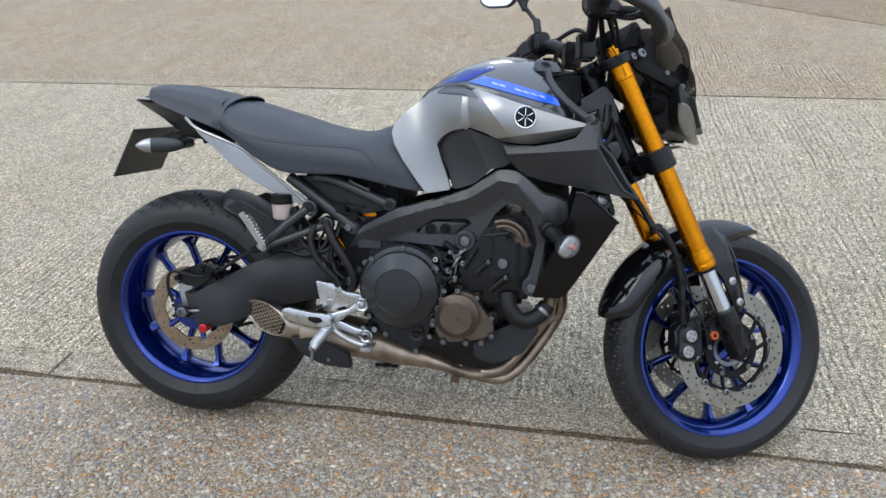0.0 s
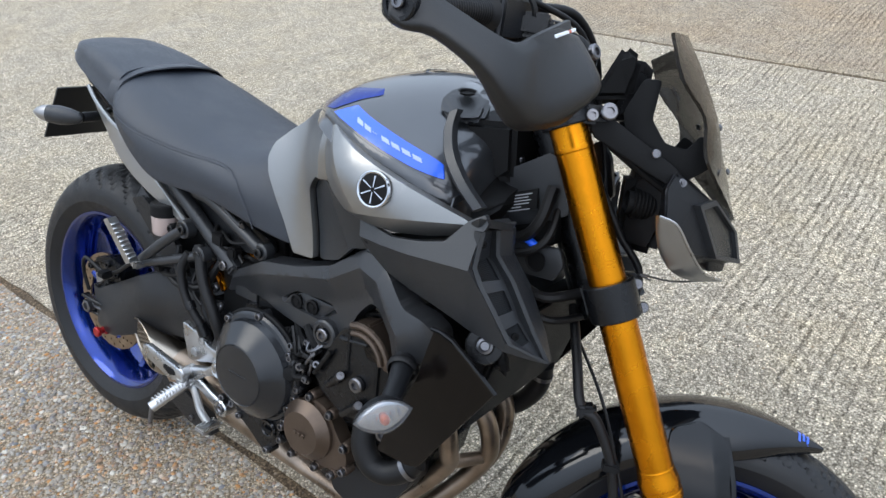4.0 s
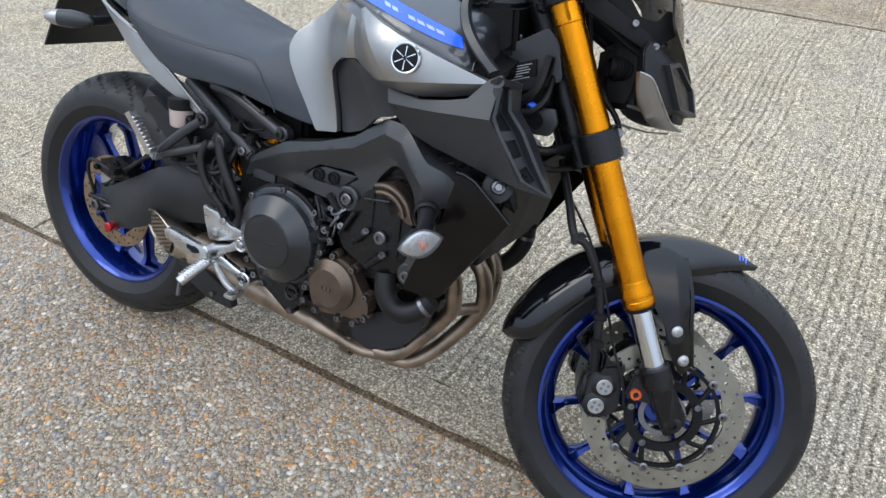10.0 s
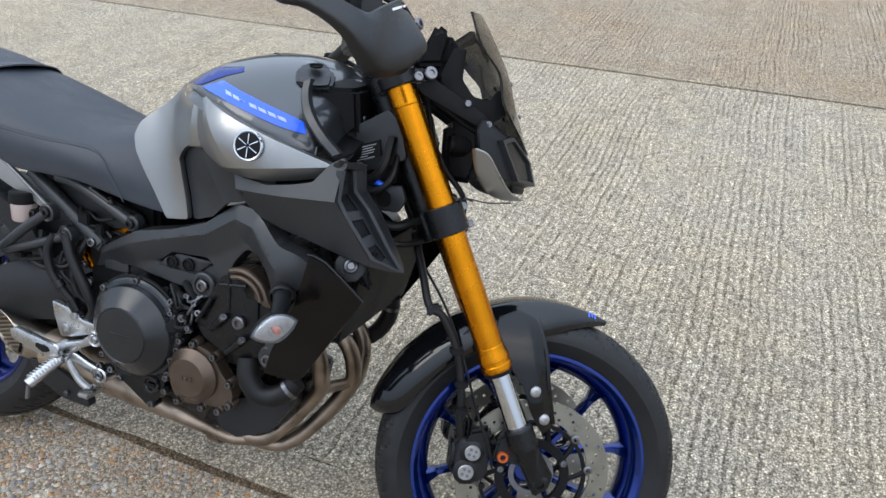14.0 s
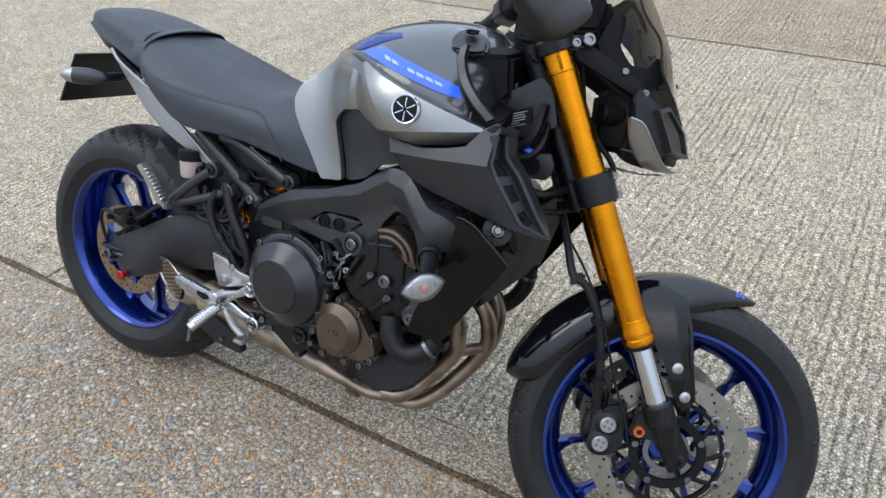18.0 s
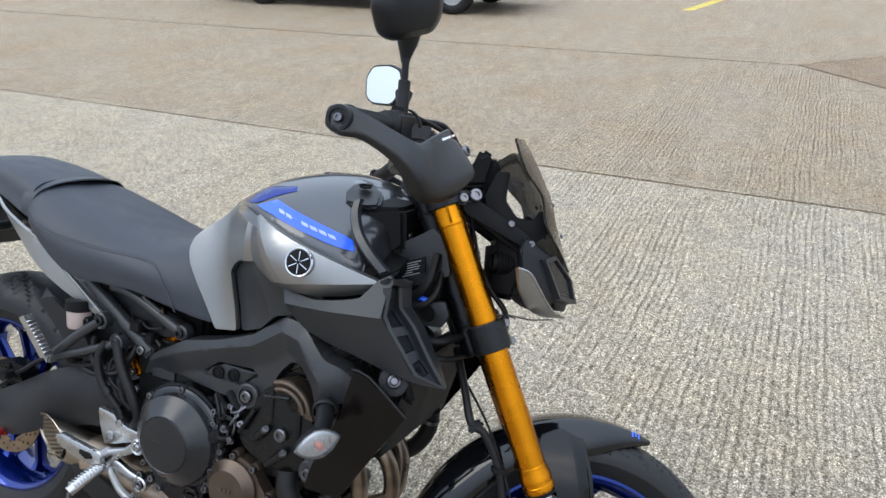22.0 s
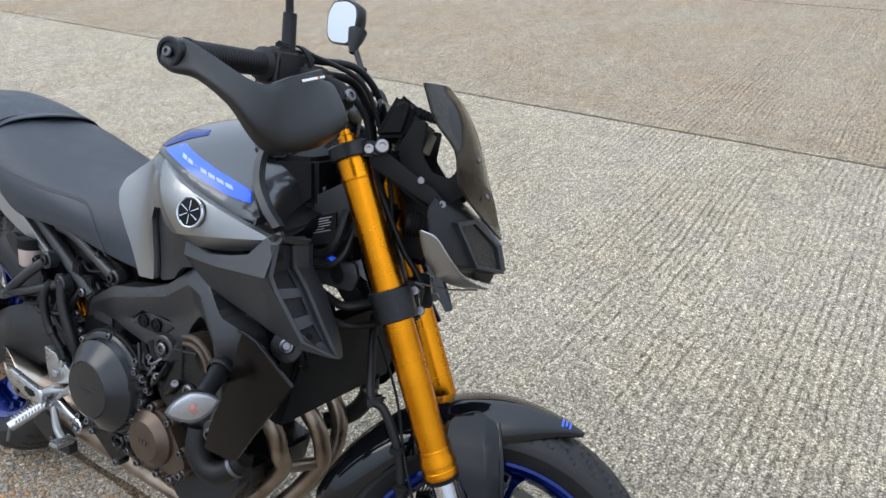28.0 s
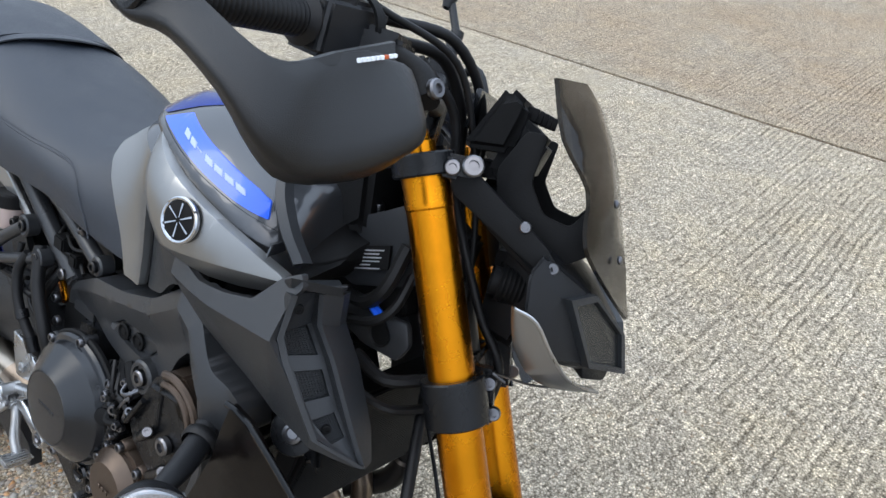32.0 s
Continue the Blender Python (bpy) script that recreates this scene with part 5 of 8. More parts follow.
# dark border between the silver flank and the stripe
both("dark_border", lambda: patch([(0.745, 0.957), (0.790, 0.962), (0.812, 0.9575), (0.860, 0.945), (0.930, 0.926), (1.010, 0.906), (1.050, 0.893), (1.050, 0.880), (1.000, 0.889), (0.930, 0.910), (0.850, 0.934), (0.80, 0.949)], lambda x, z: tank_top_y(x, z) - 0.0012, 0.003, 0.008, 0.002, 0), M_TOP, "dark border under the stripe", tank)
part("filler_ring", lathe([(-0.006, 0.046), (0.0, 0.045), (0.001, 0.042), (-0.001, 0.040), (0.002, 0.028), (0.003, 0)], (0.875, 0.0, 1.0235), (-0.04, 0, 1), 48), M_GLOSS, tank)
both("rear_inlay", lambda: patch([(0.722, 0.957), (0.745, 0.972), (0.790, 0.992), (0.850, 1.000), (0.862, 0.993), (0.835, 0.983), (0.800, 0.964), (0.760, 0.960)], lambda x, z: tank_top_y(x, z) - 0.0018, 0.003, 0.01, 0.003, 0), M_TANKBLUE, "", tank)

# round emblem: dark disc, bright ring, three crossed bars
for side in (-1, 1):
    ye = -tank_face(0.941, 0.883)
    sx = (tank_face(0.951, 0.883) - tank_face(0.931, 0.883)) / 0.02
    sz = (tank_face(0.941, 0.893) - tank_face(0.941, 0.873)) / 0.02
    n = Vector((sx, side, sz)).normalized()
    c = Vector((0.941, side * ye, 0.883)) + n * 0.0035
    u = Vector((1, 0, 0)) - n * n.x
    u.normalize()
    v = n.cross(u) * side
    em = part("emblem", lathe([(-0.004, 0.0), (-0.004, 0.026), (0.001, 0.026), (0.002, 0.024), (0.0015, 0.0)], c, n, 48), M_BLACK, bike, "round black and chrome tank badge")
    part("badge_ring", lathe([(0.0015, 0.0215), (0.003, 0.0225), (0.0035, 0.0245), (0.002, 0.0262), (-0.002, 0.0262)], c, n, 48), M_CHROME, em)
    for k in range(3):
        a = math.pi * k / 3 + math.pi / 2
        d, e = u * math.cos(a) + v * math.sin(a), -u * math.sin(a) + v * math.cos(a)
        for s in (-1, 1):
            q = [c + d * s * r + e * w + n * h for r, w, h in ((0.003, -0.0006, 0.002), (0.0195, -0.0012, 0.002), (0.0195, 0.0012, 0.002), (0.003, 0.0006, 0.002))]
            part("badge_bar", loft([q, [p + n * 0.0012 for p in q]]), M_CHROME, em)

# side shroud with its air intake
shroud_outline = [(0.887, 0.822), (0.911, 0.820), (0.966, 0.818), (1.019, 0.828), (1.055, 0.838), (1.080, 0.871), (1.101, 0.884), (1.110, 0.872), (1.103, 0.858), (1.104, 0.816), (1.116, 0.794), (1.165, 0.722), (1.206, 0.695), (1.151, 0.709), (1.075, 0.722), (0.985, 0.736), (0.939, 0.751), (0.912, 0.776), (0.900, 0.800)]
K_FOLD = ((0.887, 0.797), (1.105, 0.815))


def shroud_face(x, z):
    """An upper band that faces the sky and a lower flank, folded along one sharp line."""
    fold = -past(x, z, *K_FOLD)
    y = float(np.interp(x, [0.88, 0.95, 1.0, 1.1, 1.16, 1.21], [-0.222, -0.240, -0.249, -0.250, -0.238, -0.190]))
    low = float(np.interp(x, [0.9, 1.0, 1.1, 1.2], [0.62, 0.58, 0.32, 0.08]))
    return y + (0.46 * fold if fold > 0 else -low * fold)


shrouds = both("side_shroud", lambda: patch(shroud_outline, shroud_face, 0.008, 0.015, 0.004, 0.0025, (K_FOLD,)), M_GREY, "charcoal plastic radiator shroud", sharp=14)
O = [Vector(p) for p in ((1.106, -0.232, 0.864), (1.105, -0.240, 0.816), (1.117, -0.238, 0.794), (1.166, -0.224, 0.722), (1.207, -0.184, 0.696))]
FL = [Vector(p) for p in ((1.106, -0.192, 0.858), (1.110, -0.190, 0.823), (1.138, -0.190, 0.795), (1.177, -0.184, 0.733), (1.204, -0.182, 0.697))]
FR = [Vector(p) for p in ((1.117, -0.165, 0.858), (1.120, -0.165, 0.821), (1.152, -0.165, 0.785), (1.190, -0.166, 0.722), (1.208, -0.176, 0.694))]
inwards = Vector((-0.010, 0.012, -0.001))
OF = [O[0] + inwards * 0.5, O[1] + inwards, O[2] + inwards, O[3] + inwards * 0.9, O[4] + inwards * 0.2]
LF = [p + Vector((-0.013, 0.004, -0.003)) * k for p, k in zip(FL, (0.6, 1, 1, 1, 0.3))]


def along(L, t):
    i = min(int(t), len(L) - 2)
    return L[i].lerp(L[i + 1], t - i)


for side in (-1, 1):
    fl = lambda p: Vector((p.x, -p.y, p.z)) if side > 0 else Vector(p)
    sh = shrouds[0 if side < 0 else 1]
    back = Vector((-0.010, 0.003, -0.002))
    # outer lip, inner fin, hood and floor of the intake
    part("intake_rail", loft([[fl(a), fl(a + Vector((0.004, 0.005, 0.001))), fl(b), fl(b + Vector((-0.006, -0.004, 0)))] for a, b in zip(O, OF)]), M_GREY, sh, sharp=20)
    part("intake_fin", loft([[fl(a), fl(a + Vector((0.005, 0.002, 0.002))), fl(b), fl(b + Vector((-0.004, 0.014, 0))), fl(c)] for a, b, c in zip(FL, FR, LF)]), M_GREY, sh, sharp=20)
    hood = [Vector(p) for p in ((1.086, -0.226, 0.872), (1.101, -0.232, 0.882), (1.112, -0.205, 0.876), (1.120, -0.172, 0.868), (1.108, -0.168, 0.872))]
    part("intake_hood", loft([[fl(p) for p in hood], [fl(p + Vector((-0.002, 0.004, -0.012))) for p in hood]]), M_GREY, sh, sharp=20)
    part("fin_cap", hull([fl(p) for p in (FL[0], FR[0], LF[0], FL[0] + Vector((0.008, 0.004, 0.012)), FR[0] + Vector((0.004, 0, 0.012)), FR[0] + Vector((-0.008, 0.012, 0.008)))], 0.002, 1), M_GREY, sh)
    prev = 0.0
    for a, b in ((1.04, 1.98), (2.20, 2.60), (2.84, 3.35)):
        q = [along(OF, prev), along(OF, a), along(LF, a), along(LF, prev)]
        part("intake_bar", loft([[fl(p) for p in q], [fl(p + back) for p in q]]), M_GREY, sh, sharp=25)
        for e0, e1 in ((0.0, 0.10), (0.86, 1.0)):
            q = [along(OF, t).lerp(along(LF, t), e) for t, e in ((a, e0), (a, e1), (b, e1), (b, e0))]
            part("window_edge", loft([[fl(p) for p in q], [fl(p + back) for p in q]]), M_GREY, sh, sharp=25)
        q = [along(OF, t).lerp(along(LF, t), e) + back * 0.55 for t, e in ((a, 0.08), (a, 0.88), (b, 0.88), (b, 0.08))]
        part("intake_mesh", loft([[fl(p) for p in q], [fl(p + back * 0.4) for p in q]]), M_PLASTIC, sh, "fine black mesh")
        wires = bmesh.new()
        for n, (i0, i1, i2, i3) in ((12, (0, 3, 1, 2)), (9, (0, 1, 3, 2))):
            for k in range(1, n):
                join(wires, tube([fl(q[i0].lerp(q[i1], k / n) + Vector((0.001, 0, 0))), fl(q[i2].lerp(q[i3], k / n) + Vector((0.001, 0, 0)))], 0.0006, 4, 1, False))
        part("mesh_wire", wires, M_GREY, sh)
        prev = b
    q = [along(OF, prev), OF[-1], LF[-1], along(LF, prev)]
    part("intake_bar", loft([[fl(p) for p in q], [fl(p + back) for p in q]]), M_GREY, sh, sharp=25)
    for t in (0.45, 3.02):
        part("shroud_screw", bolt(fl(along(OF, t).lerp(along(LF, t), 0.45)), (0.75, 0.65 * side, 0.1), 0.0055, 0.004), M_BLACK, sh)
    part("side_screw", lathe([(0, 0.0085), (0.001, 0.0085), (0.0015, 0.006), (0.0, 0.0055), (0.0, 0)], (0.917, side * 0.226, 0.80), (0, side, 0.1), 16), M_BLACK, sh)

# grey trim strap and vent block at the front of the tank
for side in (-1, 1):
    f = lambda p: Vector((p[0], -p[1] if side > 0 else p[1], p[2]))
    line = [(0.985, -0.145, 0.990), (0.990, -0.160, 0.965), (1.012, -0.182, 0.935), (1.045, -0.195, 0.905), (1.078, -0.200, 0.880)]
    ring = []
    for i, p in enumerate(catmull([f(p) for p in line], 4)):
        ring.append([p + Vector((dx, side * dy, dz)) for dx, dy, dz in ((-0.007, 0.003, -0.003), (-0.004, 0.006, 0.001), (0.007, 0.003, 0.007), (0.008, -0.010, 0.005), (-0.006, -0.012, -0.004))])
    st = part("tank_trim", loft(ring), M_FRAME, bike, "dark grey plastic trim strap")
    part("vent_cap", hull([f(p) for p in ((0.945, -0.125, 1.012), (0.955, -0.145, 0.985), (1.005, -0.152, 0.98), (1.02, -0.125, 0.985), (1.01, -0.085, 1.012), (0.955, -0.085, 1.022), (0.97, -0.09, 0.97), (1.01, -0.09, 0.97))], 0.006, 2), M_GREY, st)
    part("vent_hole", lathe([(0.0, 0.0), (0.0, 0.011), (0.0035, 0.012), (0.004, 0.014)], f((0.982, -0.112, 1.0145)), f((0.05, -0.18, 1)), 20), M_BLACK, st)
    part("vent_box", hull([f(p) for p in ((0.985, -0.14, 0.98), (1.06, -0.10, 0.985), (1.06, -0.02, 0.99), (0.96, -0.02, 1.0), (1.0, -0.135, 0.90), (1.07, -0.10, 0.90), (1.07, -0.02, 0.90), (0.96, -0.02, 0.90))], 0.008), M_BLACK, st)
part("front_cover", smooth_loft([[(x + 0.003, y * k, z - d) for x, y, z in tank_rings[n]] for n, k, d in ((8, 0.96, 0.004), (9, 0.90, 0.008))] + [[(1.076, y * 0.72, 0.886 + (z - 0.886) * 0.45) for x, y, z in tank_rings[-1]]], 4, 3), M_BLACK, bike, "matt black cover ahead of the fuel tank", 60)
airbox = part("airbox", hull([(1.02, -0.085, 0.92), (1.10, -0.085, 0.92), (1.13, -0.08, 0.90), (1.14, -0.08, 0.82), (1.02, -0.09, 0.80), (1.02, 0.085, 0.92), (1.10, 0.085, 0.92), (1.13, 0.08, 0.90), (1.14, 0.08, 0.82), (1.02, 0.09, 0.80), (0.9, -0.1, 0.9), (0.9, 0.1, 0.9), (0.9, -0.1, 0.78), (0.9, 0.1, 0.78)], 0.006), M_BLACK, bike, "black airbox with a small printed plate")
for side in (-1, 1):
    pan = [(1.000, 0.876), (1.045, 0.912), (1.085, 0.936), (1.118, 0.957), (1.140, 0.935), (1.158, 0.874), (1.126, 0.857), (1.066, 0.834), (1.020, 0.846)]
    pb = patch(pan, lambda x, z: -0.094 + 0.10 * max(0.0, x - 1.06), 0.010, 0.02, 0.008, 0.003)
    if side > 0:
        for v in pb.verts:
            v.co.y = -v.co.y
    part("side_panel", pb, M_FRAME, airbox, "flat charcoal side panel")
part("plate", hull([(1.064, -0.0985, 0.8855), (1.108, -0.0942, 0.9025), (1.112, -0.0942, 0.8735), (1.068, -0.0985, 0.8565), (1.064, -0.094, 0.8855), (1.108, -0.0905, 0.9025), (1.112, -0.0905, 0.8735), (1.068, -0.094, 0.8565)], 0), M_BLACK, airbox, "small black printed plate")
for k in range(6):
    w = (0.85, 0.72, 0.82, 0.78, 0.5, 0.84)[k]
    a, b = Vector((1.0675, -0.0992, 0.8818 - 0.0046 * k)), Vector((1.1075, -0.0953, 0.8972 - 0.0046 * k))
    b = a.lerp(b, w)
    part("print_line", hull([a, b, a + Vector((0, 0, -0.0017)), b + Vector((0, 0, -0.0017)), a + Vector((0, 0.001, 0)), b + Vector((0, 0.001, 0)), a + Vector((0, 0.001, -0.0017))], 0), M_PRINT, airbox)
for p in ((1.035, -0.07, 0.93), (1.065, -0.075, 0.928), (1.095, -0.065, 0.925)):
    part("airbox_bolt", bolt(p, (0, -0.3, 1), 0.006, 0.01), M_STEEL, airbox)
for side in (-1, 1):
    bm = prism([(1.055, 0.822), (1.10, 0.818), (1.158, 0.826), (1.168, 0.80), (1.155, 0.775), (1.10, 0.772), (1.06, 0.785)], side * 0.095, side * 0.085, 0.003)
    st = part("head_stay", bm, M_FRAME, bike)
    part("oval_recess", lathe([(0, 0), (0, 0.014), (0.002, 0.016)], (1.125, side * 0.0965, 0.798), (0, side, 0), 24), M_BLACK, st)
part("head_tube", tube([(1.185, 0, 0.74), (1.075, 0, 0.965)], 0.036, 24, 1), M_FRAME, bike)
part("blue_plug", tube([(1.105, -0.10, 0.828), (1.13, -0.105, 0.822)], 0.006, 8, 1), M_STRIPE, airbox)
for pts, r in (([(1.13, -0.09, 0.91), (1.125, -0.105, 0.86), (1.10, -0.105, 0.83), (1.06, -0.10, 0.825)], 0.009), ([(1.14, -0.08, 0.88), (1.14, -0.10, 0.84), (1.12, -0.11, 0.815), (1.08, -0.11, 0.80)], 0.006),
               ([(1.10, -0.10, 0.76), (1.15, -0.10, 0.75), (1.19, -0.06, 0.76)], 0.008), ([(1.12, -0.12, 0.73), (1.17, -0.10, 0.72), (1.2, -0.03, 0.72)], 0.006)):
    part("wire_loom", tube(pts, r, 8, 5), M_RUBBER, bike)

# seat
seat_secs = []
for x, w, zb, zt, f in ((-0.088, 0.060, 0.922, 0.938, 0.7), (-0.070, 0.088, 0.914, 0.950, 0.75), (-0.03, 0.106, 0.894, 0.953, 0.8), (0.06, 0.122, 0.862, 0.942, 0.8), (0.15, 0.136, 0.832, 0.921, 0.8)):
    seat_secs.append([(x, 0, zb), (x, -w * 0.96, zb), (x, -w, zb + 0.3 * (zt - zb)), (x, -w * 0.9, zb + 0.78 * (zt - zb)), (x, -w * f * 0.7, zt - 0.002), (x, 0, zt), (x, w * f * 0.7, zt - 0.002), (x, w * 0.9, zb + 0.78 * (zt - zb)), (x, w, zb + 0.3 * (zt - zb)), (x, w * 0.96, zb)])
seat = part("seat", smooth_loft(seat_secs, 5, 3), M_SEAT, bike, "black vinyl rider and pillion seat with a strap", 50)
rs = []
for x, w, zb, zm, zt in ((0.150, 0.140, 0.834, 0.868, 0.918), (0.190, 0.165, 0.818, 0.848, 0.908), (0.26, 0.178, 0.772, 0.822, 0.888), (0.33, 0.178, 0.738, 0.806, 0.868), (0.41, 0.170, 0.734, 0.796, 0.845), (0.48, 0.164, 0.731, 0.785, 0.834), (0.54, 0.158, 0.715, 0.775, 0.838), (0.585, 0.140, 0.697, 0.768, 0.852), (0.612, 0.120, 0.690, 0.770, 0.866)):
    rake = float(np.interp(x, [0.45, 0.54, 0.585, 0.612], [0.0, 0.25, 0.42, 0.56]))
    ring = [(x, 0, zb + 0.01), (x, -w * 0.9, zb), (x, -w, zb + 0.012), (x, -w * 0.99, zm), (x, -w * 0.80, zm + 0.62 * (zt - zm)), (x, -w * 0.45, zt - 0.002), (x, 0, zt), (x, w * 0.45, zt - 0.002), (x, w * 0.80, zm + 0.62 * (zt - zm)), (x, w * 0.99, zm), (x, w, zb + 0.012), (x, w * 0.9, zb)]
    rs.append([(rx + rake * (zt - rz), ry, rz) for rx, ry, rz in ring])
cushion = smooth_loft(rs, 5, 3)
bmesh.ops.recalc_face_normals(cushion, faces=cushion.faces)
CUSHION = mathutils.bvhtree.BVHTree.FromBMesh(cushion)
part("rider_cushion", cushion, M_SEAT, seat, "black grained vinyl rider cushion", 50)


def cushion_y(x, z, side):
    hit = CUSHION.ray_cast(Vector((x, side * 0.6, z)), Vector((0, -side, 0)))[0]
    return hit.y if hit else side * 0.155


for side in (-1, 1):
    seam = [(x, cushion_y(x, z, side), z) for x, z in ((0.175, 0.850), (0.205, 0.834), (0.25, 0.822), (0.30, 0.814), (0.40, 0.804), (0.47, 0.801), (0.512, 0.797), (0.540, 0.785), (0.560, 0.762), (0.578, 0.732), (0.592, 0.705))]
    part("seat_seam", tube(seam, 0.0013, 6, 6), M_SEATSTITCH, seat)
    dots = bmesh.new()
    path = catmull(seam, 14)
    for a, b in zip(path[::2], path[1::2]):
        off = Vector((0, side * 0.0008, 0.006))
        join(dots, tube([a + off, b + off], 0.0008, 4, 1))
    part("stitching", dots, M_SEATSTITCH, seat)
strap = []
for (x, y, z) in ((0.152, -0.138, 0.843), (0.144, -0.136, 0.866), (0.146, -0.122, 0.893), (0.160, -0.085, 0.913), (0.166, -0.03, 0.920), (0.167, 0.0, 0.9205), (0.166, 0.03, 0.920), (0.160, 0.085, 0.913), (0.146, 0.122, 0.893), (0.144, 0.136, 0.866), (0.152, 0.138, 0.843)):
    n = Vector((0, y * 3, z - 0.80)).normalized()
    strap.append([Vector((x + dx, y, z)) + n * h for dx, h in ((-0.018, 0.001), (-0.017, 0.0045), (0.017, 0.0045), (0.018, 0.001))])
sc = [catmull([r[i] for r in strap], 4) for i in range(4)]
part("seat_strap", loft([[c[j] for c in sc] for j in range(len(sc[0]))]), M_SEAT, seat, "black seat strap")
# tail
both("tail_panel", lambda: patch([(0.050, 0.870), (0.080, 0.842), (0.158, 0.816), (0.219, 0.791), (0.256, 0.755), (0.309, 0.712), (0.378, 0.655), (0.361, 0.650), (0.277, 0.689), (0.231, 0.717), (0.186, 0.750), (0.141, 0.789), (0.095, 0.825), (0.073, 0.851)], lambda x, z: -0.138 - 0.02 * math.exp(-((x - 0.2) / 0.1) ** 2) + 0.15 * max(0, 0.80 - z - (x - 0.05) * 0.4) * 0.3, 0.008, 0.02, 0.004, 0.003), M_CHEEK, "slim silver tail panel")
both("panel_edge", lambda: tube([(0.055, -0.138, 0.868), (0.085, -0.141, 0.842), (0.158, -0.156, 0.817), (0.219, -0.158, 0.792), (0.258, -0.153, 0.756), (0.311, -0.146, 0.713), (0.376, -0.138, 0.657)], 0.0045, 8, 3), M_SILVER)
part("tail_body", hull([(-0.115, -0.06, 0.925), (-0.115, 0.06, 0.925), (-0.06, -0.095, 0.912), (-0.06, 0.095, 0.912), (0.08, -0.125, 0.85), (0.08, 0.125, 0.85), (0.16, -0.11, 0.80), (0.16, 0.11, 0.80), (0.02, -0.08, 0.815), (0.02, 0.08, 0.815), (-0.05, -0.07, 0.86), (-0.05, 0.07, 0.86)], 0.01, 2), M_PLASTIC, bike, "black under-tail cowl")
part("tail_cowl", hull([(x, y * k, z) for x, y, z in ((-0.152, 0.03, 0.913), (-0.118, 0.066, 0.912), (-0.01, 0.112, 0.902), (0.06, 0.122, 0.872), (-0.025, 0.088, 0.856), (-0.10, 0.05, 0.886), (0.06, 0.10, 0.845)) for k in (-1, 1)], 0.004, 2), M_GREY, bike, "dark grey tail cowl")
both("tail_tip", lambda: hull([(-0.156, -0.028, 0.9165), (-0.120, -0.068, 0.9155), (-0.045, -0.100, 0.911), (-0.05, -0.088, 0.918), (-0.10, -0.02, 0.920), (-0.12, -0.066, 0.912)], 0.0015, 1), M_CAST, "silver tail tip")
part("tail_lamp", hull([(-0.158, -0.022, 0.911), (-0.158, 0.022, 0.911), (-0.135, -0.022, 0.897), (-0.135, 0.022, 0.897), (-0.12, -0.03, 0.909), (-0.12, 0.03, 0.909), (-0.11, -0.03, 0.888), (-0.11, 0.03, 0.888)], 0.002, 1), material("red lamp lens", (0.25, 0.01, 0.01), 0.15, coat=0.8), bike)
holder = part("plate_holder", hull([(-0.03, -0.05, 0.83), (-0.03, 0.05, 0.83), (0.02, -0.05, 0.82), (0.02, 0.05, 0.82), (-0.10, -0.045, 0.80), (-0.10, 0.045, 0.80), (-0.06, -0.045, 0.775), (-0.06, 0.045, 0.775)], 0.008), M_PLASTIC, bike, "black number plate bracket")
pl = [(-0.108, -0.118, 0.835), (-0.108, 0.118, 0.835), (-0.178, 0.118, 0.708), (-0.178, -0.118, 0.708)]
part("number_plate", loft([[Vector(p) for p in pl], [Vector(p) + Vector((0.004, 0, -0.002)) for p in pl]]), material("black plate back", (0.012, 0.012, 0.012), 0.45, tone=0.1), holder, "plain dark number plate seen from behind")
part("plate_bolt", bolt((-0.125, -0.02, 0.815), (0.87, 0, -0.48), 0.006, 0.005), M_STEEL, holder)
for side in (-1, 1):
    ind = part("rear_indicator", tube([(0.005, side * 0.05, 0.80), (0.045, side * 0.10, 0.80), (0.046, side * 0.150, 0.799)], 0.011, 12, 3), M_PLASTIC, bike, "dark almond-shaped indicator with a silvery tip")
    c, ax = Vector((0.050, side * 0.158, 0.799)), Vector((-0.102, side * 0.044, -0.002))
    sd, up = Vector((-0.39, -0.92 * side, 0)), Vector((0, 0, 1))
    body, lens = [], []
    for s, r in ((-0.06, 0.003), (0.0, 0.012), (0.2, 0.018), (0.42, 0.0205), (0.66, 0.019)):
        body.append([c + ax * s + (up * math.sin(a) + sd * math.cos(a) * 0.85) * r for a in [2 * math.pi * k / 18 for k in range(18)]])
    for s, r in ((0.66, 0.019), (0.80, 0.0165), (0.92, 0.010), (1.0, 0.002)):
        lens.append([c + ax * s + (up * math.sin(a) + sd * math.cos(a) * 0.85) * r for a in [2 * math.pi * k / 18 for k in range(18)]])
    part("lamp_body", loft(body), M_GREY, ind)
    part("lens", loft(lens), M_CAST, ind, "silvery indicator lens")


